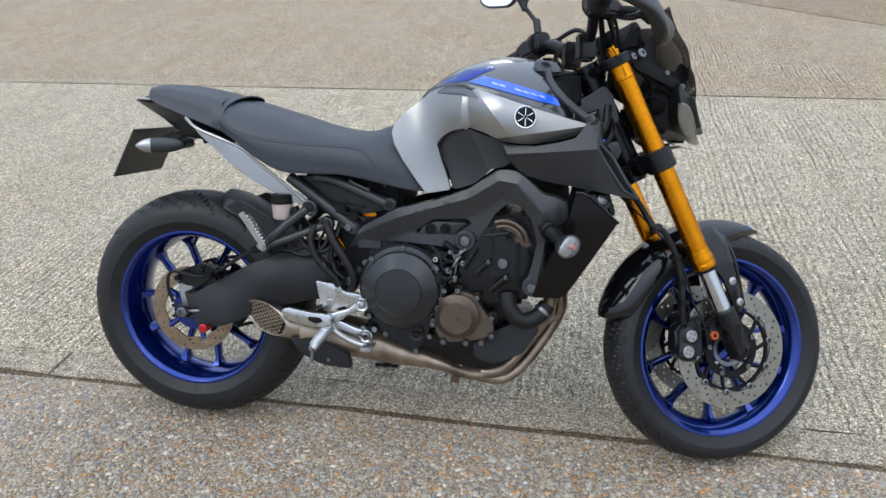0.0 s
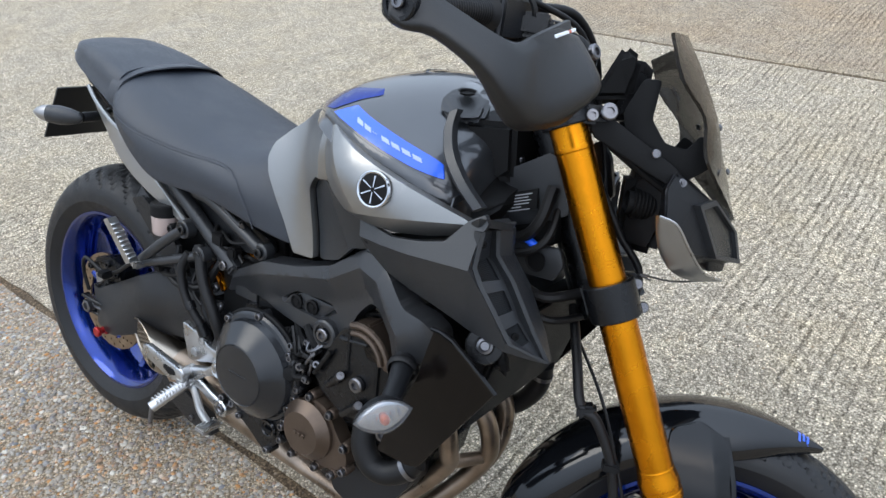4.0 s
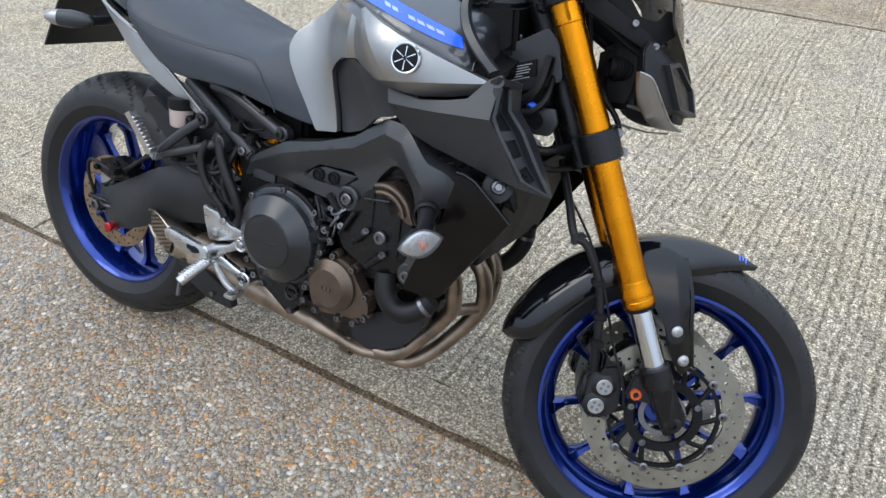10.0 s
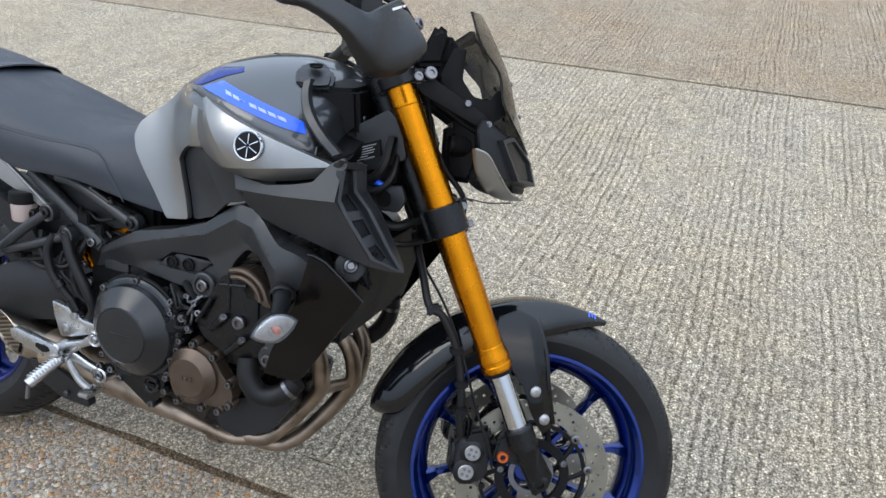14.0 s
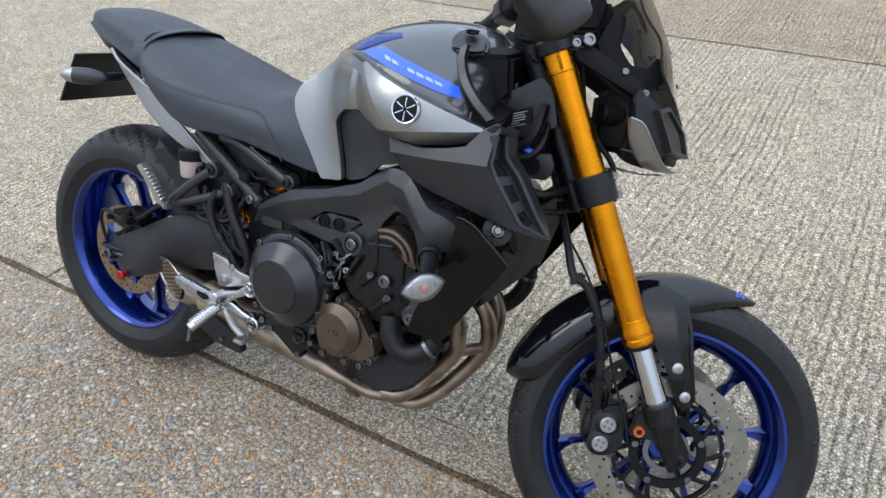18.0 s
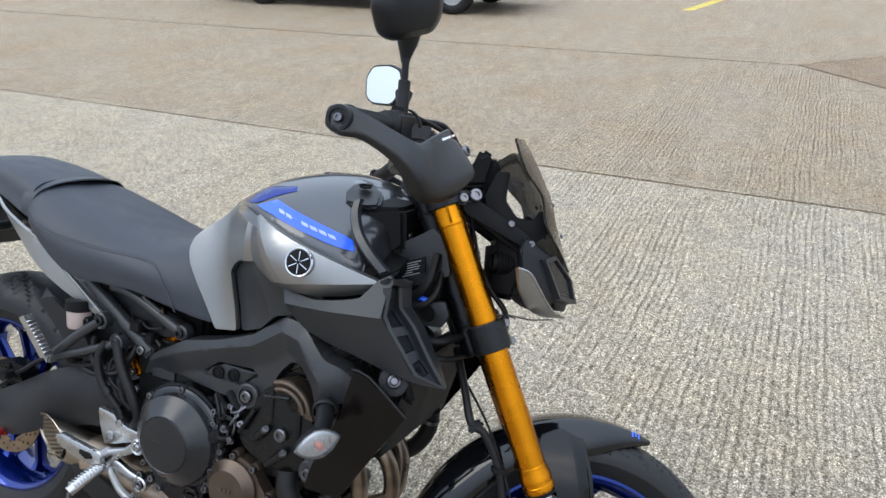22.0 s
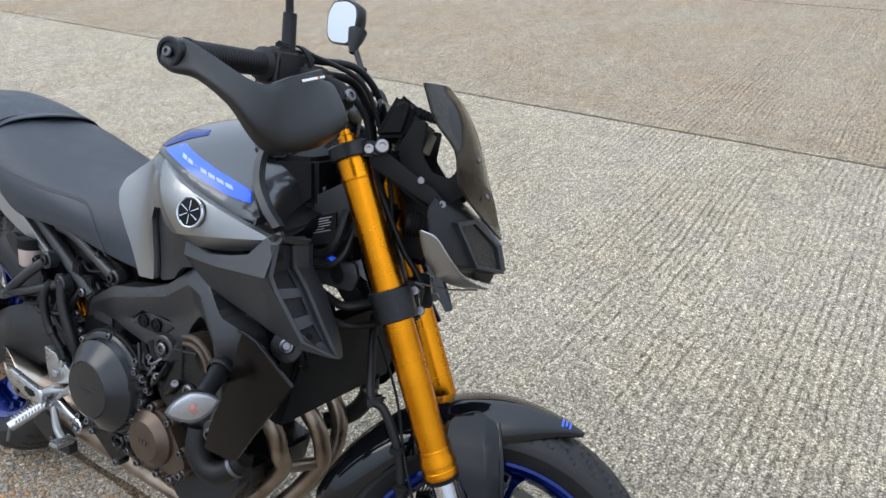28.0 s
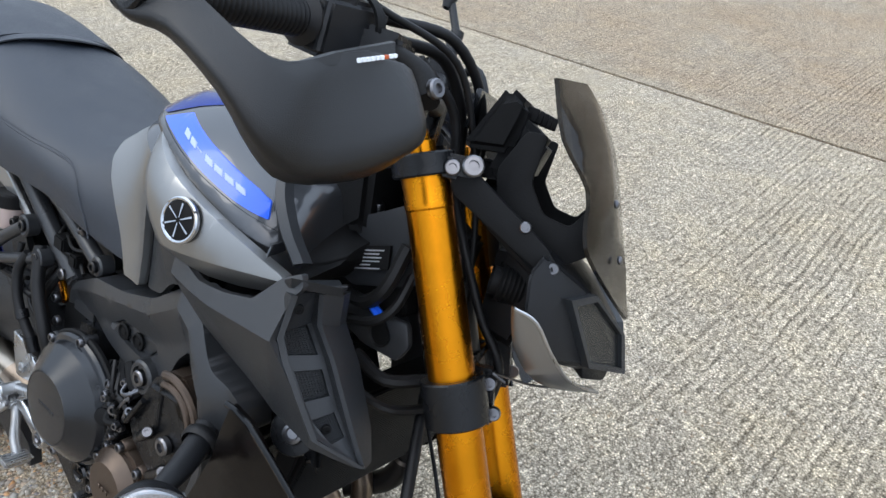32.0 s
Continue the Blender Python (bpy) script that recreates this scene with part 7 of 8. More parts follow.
for line in headers:
    part("header_pipe", tube(line, 0.0178, 18, 5), M_EXH, exh, "bent header pipe, straw and brown from heat")
    p = Vector(line[1])
    part("header_flange", lathe([(-0.006, 0.03), (0.006, 0.03), (0.006, 0.02)], p - Vector((0.012, 0, -0.008)), (0.75, 0, -0.65), 20), M_STEEL, exh)
for p, q in (((0.990, -0.036, 0.346), (1.027, 0.044, 0.338)), ((1.027, 0.040, 0.338), (1.022, 0.082, 0.333))):
    part("balance_pipe", tube([p, q], 0.013, 14, 1), M_EXH, exh)
part("pipe_clamp", lathe([(-0.012, 0.052), (-0.012, 0.056), (0.012, 0.056), (0.012, 0.052)], (0.765, -0.045, 0.215), (1, 0.1, -0.15), 28, True), M_EXH, exh)
part("heat_shield", patch([(0.330, 0.30), (0.36, 0.255), (0.42, 0.228), (0.50, 0.222), (0.49, 0.262), (0.40, 0.30)], lambda x, z: -0.165 + (0.5 - x) * 0.0, 0.02, 0.02, 0.01, 0.004), M_PLASTIC, exh)
part("shield_bolt", bolt((0.44, -0.168, 0.245), RIGHT, 0.006, 0.005), M_STEEL, exh)


# ---- rear end and running gear ----
RC = (0.012, 0.0, 0.334)
rear_wheel = part("rear_wheel", rim_mesh(RC, 0.2225, 0.080), M_BLUE, bike, "wide blue cast alloy rear wheel")
part("tyre", tyre_mesh(RC, 0.328, 0.2225, 0.080, 0.094, 18, 2), M_TYRE, rear_wheel, "wide black road tyre with slanting tread grooves", 24)
part("hub", lathe([(-0.06, 0.0), (-0.06, 0.035), (-0.04, 0.05), (0.04, 0.055), (0.06, 0.05), (0.06, 0)], RC, (0, 1, 0), 32), M_BLUE, rear_wheel)
for i in range(5):
    for o in (-0.26, 0.26):
        part("spoke", spoke_mesh(RC, 2 * math.pi * i / 5 + 0.2 + o * 0.6, o * 0.8, 0.04, 0.194, 0.0095, 0.0075), M_BLUE, rear_wheel)
part("valve", tube([(0.0, -0.01, 0.525), (-0.002, -0.03, 0.508)], 0.004, 8, 1), M_BLACK, rear_wheel)
part("brake_disc", disc_mesh(RC, -0.079, 0.086, 0.1225, 0.005, [(0.094, 18, 0.0032, 0), (0.104, 18, 0.0032, 0.33), (0.114, 18, 0.0032, 0.67)], 0.002), M_DISCR, rear_wheel, "browned drilled rear brake disc", 30)
carr = bmesh.new()
join(carr, lathe([(-0.078, 0.03), (-0.078, 0.060), (-0.07, 0.060), (-0.07, 0.03)], RC, (0, 1, 0), 40, True))
for k in range(5):
    a = 2 * math.pi * k / 5
    join(carr, tube([(RC[0] + 0.055 * math.cos(a), -0.074, RC[2] + 0.055 * math.sin(a)), (RC[0] + 0.092 * math.cos(a), -0.076, RC[2] + 0.092 * math.sin(a))], 0.008, 8, 1))
part("disc_carrier", carr, M_BLUE, rear_wheel)
part("sprocket", disc_mesh(RC, 0.085, 0.06, 0.112, 0.006, [(0.09, 10, 0.012, 0)], 0), M_ENGINE, rear_wheel, "dark rear sprocket")
# chain on the far side, its links in two runs
chain = part("chain", tube([(0.012, 0.088, 0.446), (0.3, 0.088, 0.47), (0.52, 0.088, 0.478)], 0.006, 6, 4), M_ENGINE, bike, "dark drive chain")
link = hull([(-0.008, -0.007, -0.005), (0.008, -0.007, -0.005), (-0.008, 0.007, -0.005), (0.008, 0.007, -0.005), (-0.008, -0.007, 0.005), (0.008, -0.007, 0.005), (-0.008, 0.007, 0.005), (0.008, 0.007, 0.005)], 0.002, 1)
lm = bpy.data.meshes.new("chain_link")
link.to_mesh(lm)
link.free()
lm.materials.append(M_ENGINE)
for k in range(34):
    o = new("chain_link", lm)
    o.parent = chain
    o.matrix_local = pose(0.02 + k * 0.0155, 0.088, 0.222 + k * 0.0045, 0, -16, 0)

SWING = field([(0.0, 0.35, -.125), (0.05, 0.33, -.135), (0.14, 0.38, -.145), (0.25, 0.45, -.150), (0.37, 0.46, -.148), (0.48, 0.45, -.13), (0.3, 0.38, -.13), (0.3, 0.51, -.125), (0.15, 0.44, -.125)])
swing_outline = [(0.010, 0.398), (0.030, 0.386), (0.146, 0.448), (0.213, 0.484), (0.293, 0.516), (0.371, 0.518), (0.463, 0.482), (0.501, 0.443), (0.462, 0.412), (0.368, 0.392), (0.256, 0.362), (0.140, 0.314), (0.095, 0.306), (0.048, 0.308), (0.042, 0.33), (0.03, 0.345)]
for side in (-1, 1):
    bm = patch(swing_outline, lambda x, z: SWING(x, z), 0.055, 0.02, 0.014, 0.014)
    if side > 0:
        for v in bm.verts:
            v.co.y = -v.co.y
    sw = part("swingarm", bm, M_PLASTIC, bike, "satin black cast swingarm")
    for z0 in (0.322, 0.352):
        part("axle_plate", box((-0.022, side * 0.125 - 0.010, z0), (0.06, side * 0.125 + 0.010, z0 + 0.008), 0.002, 1), M_ENGINE, sw)
    part("axle_block", box((-0.004, side * 0.125 - 0.012, 0.331), (0.026, side * 0.125 + 0.012, 0.352), 0.003), M_CAST, sw)
    part("axle_nut", lathe([(0, 0.0), (0, 0.016), (0.010, 0.016), (0.011, 0.013), (0.011, 0.009), (0.004, 0.009), (0.004, 0)], (0.012, side * 0.134, 0.341), (0, side, 0), 6), M_STEEL, sw)
    part("adjuster_bolt", tube([(0.028, side * 0.128, 0.342), (0.062, side * 0.130, 0.346)], 0.0055, 8, 1), M_STEEL, sw)
    part("stand_bobbin", lathe([(0, 0.007), (0.004, 0.0125), (0.010, 0.0125), (0.013, 0.008), (0.022, 0.008), (0.025, 0.0125), (0.031, 0.0125), (0.033, 0.010), (0.033, 0)], (0.081, side * 0.130, 0.304), (0, side, 0), 20), M_RED, sw, "red anodised stand bobbin")
part("swing_bridge", box((0.36, -0.11, 0.42), (0.44, 0.11, 0.5), 0.012), M_PLASTIC, bike)
part("pivot_axle", bolt((0.492, -0.128, 0.452), RIGHT, 0.014, 0.01), M_STEEL, bike)
cal = part("rear_caliper", hull([(-0.02, -0.108, 0.445), (0.055, -0.108, 0.47), (0.105, -0.108, 0.455), (0.11, -0.108, 0.42), (0.03, -0.108, 0.40), (-0.02, -0.104, 0.415), (-0.02, -0.06, 0.445), (0.055, -0.06, 0.47), (0.105, -0.06, 0.455), (0.11, -0.06, 0.42), (0.03, -0.06, 0.40), (-0.02, -0.06, 0.415)], 0.008, 2), M_ENGINE, bike, "black rear brake caliper")
part("caliper_bracket", hull([(-0.02, -0.10, 0.41), (0.03, -0.10, 0.41), (0.02, -0.10, 0.35), (-0.01, -0.10, 0.35), (-0.02, -0.085, 0.41), (0.03, -0.085, 0.41), (0.02, -0.085, 0.35), (-0.01, -0.085, 0.35)], 0.004), M_CAST, cal)
for p in ((-0.012, -0.109, 0.43), (0.06, -0.109, 0.455), (0.095, -0.109, 0.44)):
    part("caliper_pin", bolt(p, RIGHT, 0.008, 0.008), M_ENGINE, cal)
for pts, r in (([(-0.03, -0.11, 0.36), (-0.04, -0.115, 0.41), (-0.02, -0.12, 0.45), (0.06, -0.125, 0.44), (0.13, -0.135, 0.465), (0.20, -0.145, 0.51), (0.27, -0.15, 0.54), (0.33, -0.15, 0.53), (0.40, -0.145, 0.55)], 0.0045),
               ([(0.02, -0.115, 0.39), (0.10, -0.13, 0.445), (0.18, -0.14, 0.50), (0.25, -0.145, 0.535), (0.31, -0.15, 0.545), (0.38, -0.145, 0.56)], 0.0035)):
    part("brake_hose", tube(pts, r, 8, 6), M_RUBBER, bike)
for x, z in ((0.10, 0.452), (0.24, 0.528), (0.31, 0.537)):
    part("hose_clip", box((x - 0.012, -0.158, z - 0.007), (x + 0.012, -0.13, z + 0.009), 0.003), M_BLACK, bike)

# hugger over the rear tyre
hug = []
for ang, hw in ((74, 0.05), (70, 0.075), (60, 0.084), (50, 0.084), (40, 0.08), (28, 0.075), (18, 0.07)):
    a = radians(ang)
    e = Vector((math.cos(a), 0, math.sin(a)))
    o = Vector(RC)
    prof = [(-1, -0.03), (-0.85, 0.0), (-0.4, 0.008), (0, 0.01), (0.4, 0.008), (0.85, 0.0), (1, -0.03)]
    hug.append([o + e * (0.338 + h) + Vector((0, hw * u, 0)) for u, h in prof] + [o + e * (0.333 + h) + Vector((0, hw * u * 0.96, 0)) for u, h in reversed(prof)])
hc = [catmull([r[i] for r in hug], 4) for i in range(len(hug[0]))]
hugger = part("hugger", loft([[c[j] for c in hc] for j in range(len(hc[0]))]), M_PLASTIC, bike, "black plastic tyre hugger")
both("hugger_arm", lambda: patch([(0.135, 0.635), (0.175, 0.650), (0.27, 0.600), (0.33, 0.52), (0.26, 0.52), (0.20, 0.58)], lambda x, z: -0.098 - 0.02 * (0.65 - z), 0.012, 0.02, 0.01, 0.003), M_PLASTIC, "", hugger)

# subframe tubes and guards
both("subframe_tube", lambda: tube([(0.330, -0.128, 0.722), (0.50, -0.118, 0.590)], 0.0145, 16, 1), M_FRAME, "black steel subframe tube")
both("subframe_rail", lambda: tube([(0.40, -0.128, 0.722), (0.46, -0.128, 0.712), (0.60, -0.132, 0.655)], 0.013, 16, 3), M_FRAME)
both("subframe_lug", lambda: hull([(0.455, -0.13, 0.60), (0.48, -0.13, 0.625), (0.52, -0.128, 0.595), (0.50, -0.128, 0.57), (0.455, -0.10, 0.60), (0.48, -0.10, 0.625), (0.52, -0.10, 0.595), (0.50, -0.10, 0.57)], 0.006), M_FRAME)
both("rail_lug", lambda: lathe([(-0.02, 0.017), (0.0, 0.017), (0.003, 0.014), (0.003, 0)], (0.598, -0.140, 0.658), (0, -1, 0), 20), M_FRAME)
both("lug_bolt", lambda: bolt((0.488, -0.131, 0.595), RIGHT, 0.010, 0.007), M_STEEL)
both("rail_bolt", lambda: bolt((0.598, -0.144, 0.658), RIGHT, 0.010, 0.006), M_ENGINE)
both("subframe_guard", lambda: patch([(0.330, 0.722), (0.401, 0.722), (0.590, 0.670), (0.600, 0.645), (0.535, 0.628), (0.42, 0.625), (0.345, 0.690)], lambda x, z: -0.108, 0.012, 0.03, 0.01, 0.003), M_PLASTIC, "black subframe infill panel")
for bx, bz in ((0.497, 0.712), (0.545, 0.692)):
    both("guard_bolt", lambda: bolt((bx, -0.135, bz), (0, -0.6, 0.8), 0.006, 0.012), M_STEEL)
both("guard_rod", lambda: tube([(0.497, -0.140, 0.714), (0.545, -0.142, 0.694)], 0.004, 8, 1), M_FRAME)

# pillion rest, fluid bottle
for side in (-1, 1):
    f = lambda p: (p[0], side * p[1], p[2])
    br = part("pillion_bracket", tube([f((0.262, 0.165, 0.540)), f((0.33, 0.158, 0.600)), f((0.385, 0.150, 0.642))], 0.011, 10, 2), M_FRAME, bike, "forked black pillion rest bracket")
    part("lower_arm", tube([f((0.262, 0.165, 0.538)), f((0.34, 0.155, 0.565)), f((0.43, 0.145, 0.600))], 0.010, 10, 2), M_FRAME, br)
    for p in ((0.390, 0.150, 0.645), (0.432, 0.145, 0.602)):
        part("bracket_eye", lathe([(-0.016, 0.019), (0.004, 0.019), (0.006, 0.016), (0.004, 0.013), (0.004, 0)], f(p), (0, side, 0), 20), M_FRAME, br)
        part("bracket_bolt", bolt(f((p[0], p[1] + 0.004, p[2])), (0, side, 0), 0.010, 0.006), M_ENGINE, br)
    part("peg_joint", hull([f(p) for p in ((0.245, 0.15, 0.525), (0.285, 0.15, 0.535), (0.285, 0.19, 0.552), (0.255, 0.19, 0.55), (0.25, 0.15, 0.55), (0.28, 0.19, 0.53))], 0.004), M_CAST, br)
    peg = part("pillion_peg", loft([[Vector(f((0.283 - 0.048 * s + u, 0.195 + 0.016 * s + v, 0.552 + 0.085 * s + w))) for u, v, w in ((-0.007, -0.010, -0.004), (0.007, -0.010, 0.004), (0.007, 0.010, 0.004), (-0.007, 0.010, -0.004))] for s in (0, 0.05, 0.95, 1.0)]), M_ALU, br, "folded bright pillion foot peg", 25)
    for k in range(9):
        s = 0.1 + k * 0.095
        c = Vector(f((0.283 - 0.048 * s, 0.195 + 0.016 * s, 0.552 + 0.085 * s)))
        part("peg_tooth", box(c + Vector((0.003, -0.010, -0.001)), c + Vector((0.011, 0.010, 0.005)), 0.0012, 1), M_ALU, br)
bottle = part("fluid_bottle", lathe([(0, 0.0), (0, 0.022), (0.004, 0.025), (0.040, 0.0265), (0.042, 0.025), (0.042, 0)], (0.312, -0.138, 0.612), (0, 0, 1), 28), M_RES, bike, "cloudy brake fluid bottle with a black cap")
part("cap", lathe([(0, 0.028), (0.002, 0.0295), (0.022, 0.0285), (0.025, 0.025), (0.025, 0)], (0.312, -0.138, 0.652), (0, 0, 1), 32), M_BLACK, bottle)
part("fluid", lathe([(0, 0), (0, 0.021), (0.018, 0.023), (0.018, 0)], (0.312, -0.138, 0.614), (0, 0, 1), 24), material("brake fluid", (0.55, 0.30, 0.22), 0.4), bottle)
part("bottle_tab", hull([(0.335, -0.15, 0.64), (0.36, -0.15, 0.65), (0.36, -0.15, 0.62), (0.335, -0.15, 0.62), (0.335, -0.14, 0.64), (0.36, -0.14, 0.65), (0.36, -0.14, 0.62), (0.335, -0.14, 0.62)], 0.003), M_BLACK, bottle)
part("tab_bolt", bolt((0.350, -0.151, 0.635), RIGHT, 0.008, 0.005), M_ENGINE, bottle)

# gold rear shock, linkage and pipes amidships
shock = part("rear_shock", tube([(0.44, 0.0, 0.46), (0.52, 0.0, 0.62)], 0.028, 20, 1), M_ENGINE, bike, "rear shock with gold adjusters")
coil = [(0.445 + 0.07 * s + 0.038 * 0.6 * math.cos(s * 38), 0.038 * math.sin(s * 38), 0.47 + 0.14 * s - 0.02 * math.cos(s * 38)) for s in [k / 60 for k in range(61)]]
part("spring", tube(coil, 0.006, 8, 2), M_GOLD, shock)
both("gold_link", lambda: prism([(0.425, 0.575), (0.44, 0.585), (0.475, 0.535), (0.462, 0.522)], -0.115, -0.10, 0.003), M_GOLD, "gold linkage plate")
both("gold_knob", lambda: hull([(0.50, -0.10, 0.605), (0.545, -0.10, 0.605), (0.555, -0.10, 0.63), (0.515, -0.10, 0.625), (0.50, -0.06, 0.605), (0.545, -0.06, 0.605), (0.555, -0.06, 0.63), (0.515, -0.06, 0.625)], 0.004), M_GOLD)
for pts, r in (([(0.405, -0.15, 0.60), (0.395, -0.16, 0.565), (0.41, -0.165, 0.52), (0.44, -0.165, 0.485), (0.468, -0.16, 0.455), (0.475, -0.15, 0.43)], 0.009),
               ([(0.425, -0.14, 0.62), (0.455, -0.155, 0.56), (0.495, -0.16, 0.50), (0.51, -0.155, 0.455), (0.49, -0.15, 0.425)], 0.0115),
               ([(0.36, -0.14, 0.60), (0.37, -0.15, 0.55), (0.42, -0.15, 0.53), (0.45, -0.13, 0.55)], 0.006), ([(0.30, -0.14, 0.54), (0.37, -0.15, 0.52), (0.42, -0.14, 0.54), (0.44, -0.12, 0.59)], 0.006),
               ([(0.46, -0.09, 0.60), (0.52, -0.10, 0.615), (0.56, -0.09, 0.60)], 0.005), ([(0.45, -0.08, 0.625), (0.50, -0.09, 0.63), (0.58, -0.08, 0.625)], 0.004)):
    part("rubber_pipe", tube(pts, r, 10, 6), M_RUBBER, bike)
for p, q in (((0.458, -0.163, 0.468), (0.470, -0.160, 0.445)), ((0.425, -0.166, 0.505), (0.434, -0.166, 0.492))):
    part("pipe_collar", tube([p, q], 0.012, 12, 1), M_ENGINE, bike)
for p in ((0.475, -0.125, 0.50), (0.515, -0.13, 0.485), (0.455, -0.12, 0.535), (0.535, -0.135, 0.505)):
    part("link_bolt", bolt(p, RIGHT, 0.009, 0.008), M_STEEL, bike)
part("centre_block", hull([(0.45, -0.11, 0.62), (0.62, -0.115, 0.62), (0.62, -0.115, 0.50), (0.46, -0.11, 0.42), (0.45, 0.11, 0.62), (0.62, 0.115, 0.62), (0.62, 0.115, 0.50), (0.46, 0.11, 0.42)], 0.01), M_BLACK, bike)
part("battery_box", box((0.36, -0.09, 0.62), (0.62, 0.09, 0.74), 0.01), M_BLACK, bike)

# rider's footrest hanger, peg and brake pedal
for side in (-1, 1):
    f = lambda p: Vector((p[0], side * p[1], p[2]))
    def sided(bm):
        if side > 0:
            for v in bm.verts:
                v.co.y = -v.co.y
        return bm
    hg = part("footrest_hanger", sided(prism([(0.408, 0.458), (0.462, 0.450), (0.486, 0.432), (0.535, 0.426), (0.528, 0.408), (0.459, 0.384), (0.428, 0.378), (0.413, 0.424)], -0.168, -0.154, 0.004)), M_ALU, bike, "bright cast footrest hanger")
    for p in ((0.469, 0.168, 0.436), (0.446, 0.168, 0.402)):
        part("plate_screw", lathe([(0, 0.0095), (0.002, 0.0095), (0.003, 0.008), (0.003, 0.005), (0.0012, 0.0045), (0.0012, 0)], f(p), (0, side, 0), 16), M_CAST, hg)
    arm = sided(prism([(0.428, 0.362), (0.452, 0.376), (0.500, 0.391), (0.528, 0.416), (0.545, 0.404), (0.530, 0.388), (0.498, 0.372), (0.468, 0.350), (0.440, 0.334)], -0.184, -0.166, 0.006, 0.008, 3))
    join(arm, sided(prism([(0.445, 0.362), (0.478, 0.356), (0.510, 0.342), (0.540, 0.334), (0.552, 0.318), (0.540, 0.304), (0.512, 0.318), (0.478, 0.332), (0.445, 0.334)], -0.180, -0.164, 0.006, 0.008, 3)))
    part("hanger_arm", arm, M_ALU, hg, "forked bright cast arm")
    for p in ((0.536, 0.180, 0.403), (0.544, 0.178, 0.319)):
        part("arm_boss", lathe([(-0.03, 0.018), (0.002, 0.018), (0.005, 0.0155), (0.003, 0.0115), (0.0, 0.011), (0.0, 0)], f(p), (0, side, 0), 24), M_ALU, hg)
        part("arm_bolt", lathe([(0, 0.009), (0.004, 0.009), (0.005, 0.007), (0.002, 0.005), (0.002, 0)], f(p), (0, side, 0), 12), M_STEEL, hg)
    part("heel_plate", sided(prism([(0.325, 0.384), (0.342, 0.392), (0.450, 0.376), (0.462, 0.352), (0.416, 0.341), (0.333, 0.364)], -0.206, -0.192, 0.004)), M_ALU, hg, "bright slotted heel plate")
    part("heel_slot", sided(prism([(0.400, 0.372), (0.432, 0.370), (0.440, 0.360), (0.420, 0.353), (0.398, 0.362)], -0.2075, -0.204, 0.001)), M_BLACK, hg)
    part("heel_stud", sided(lathe([(0.03, 0.011), (-0.002, 0.011), (-0.004, 0.009), (-0.004, 0)], (0.448, -0.200, 0.366), (0, 1, 0), 20)), M_ALU, hg)
    part("pivot_block", hull([f(p) for p in ((0.440, 0.17, 0.358), (0.466, 0.17, 0.350), (0.46, 0.17, 0.328), (0.438, 0.17, 0.334), (0.440, 0.192, 0.352), (0.464, 0.192, 0.345), (0.458, 0.192, 0.328), (0.438, 0.192, 0.332))], 0.003), M_CAST, hg)
    part("pivot_pin", bolt(f((0.452, 0.192, 0.342)), (0, side, 0.2), 0.008, 0.004), M_STEEL, hg)
    peg = part("rider_peg", tube([f((0.448, 0.190, 0.338)), f((0.425, 0.254, 0.300))], 0.0115, 12, 1), M_ALU, bike, "ribbed bright rider foot peg")
    for k in range(10):
        s = 0.08 + k * 0.09
        c = f((0.448, 0.190, 0.338)).lerp(f((0.425, 0.254, 0.300)), s)
        part("peg_ridge", hull([c + Vector((u, v, w)) for u in (-0.011, 0.011) for v in (-0.0018, 0.0018) for w in (0.004, 0.014)], 0.001, 1), M_ALU, peg)
    part("peg_feeler", tube([f((0.425, 0.252, 0.298)), f((0.424, 0.256, 0.268))], 0.0045, 8, 1), M_STEEL, peg)
    ped = part("brake_pedal" if side < 0 else "gear_lever", tube([f((0.452, 0.176, 0.336)), f((0.475, 0.185, 0.322)), f((0.515, 0.205, 0.312)), f((0.556, 0.218, 0.306))], 0.008, 10, 4), M_CAST, bike, "bright brake pedal with a toothed tip" if side < 0 else "bright gear lever")
    part("pedal_tip", hull([f((0.553 + u, 0.222 + v, 0.304 + w)) for u in (-0.008, 0.020) for v in (-0.02, 0.022) for w in (-0.005, 0.005)], 0.003), M_CAST, ped)
    for k in range(5):
        part("pedal_tooth", box(f((0.552 + k * 0.006, 0.202, 0.309)) - Vector((0.0012, 0, 0)), Vector((0.5532 + k * 0.006, f((0, 0.242, 0)).y, 0.313)) if side > 0 else Vector((0.5532 + k * 0.006, -0.242, 0.313)), 0), M_ALU, ped)
part("brake_switch", tube([(0.40, -0.13, 0.37), (0.44, -0.135, 0.385), (0.48, -0.13, 0.37)], 0.008, 8, 3), M_ENGINE, bike)
for p in ((0.535, -0.165, 0.335), (0.552, -0.165, 0.325), (0.565, -0.165, 0.335)):
    part("link_nut", bolt(p, (0, -1, 0.2), 0.008, 0.008), M_STEEL, bike)

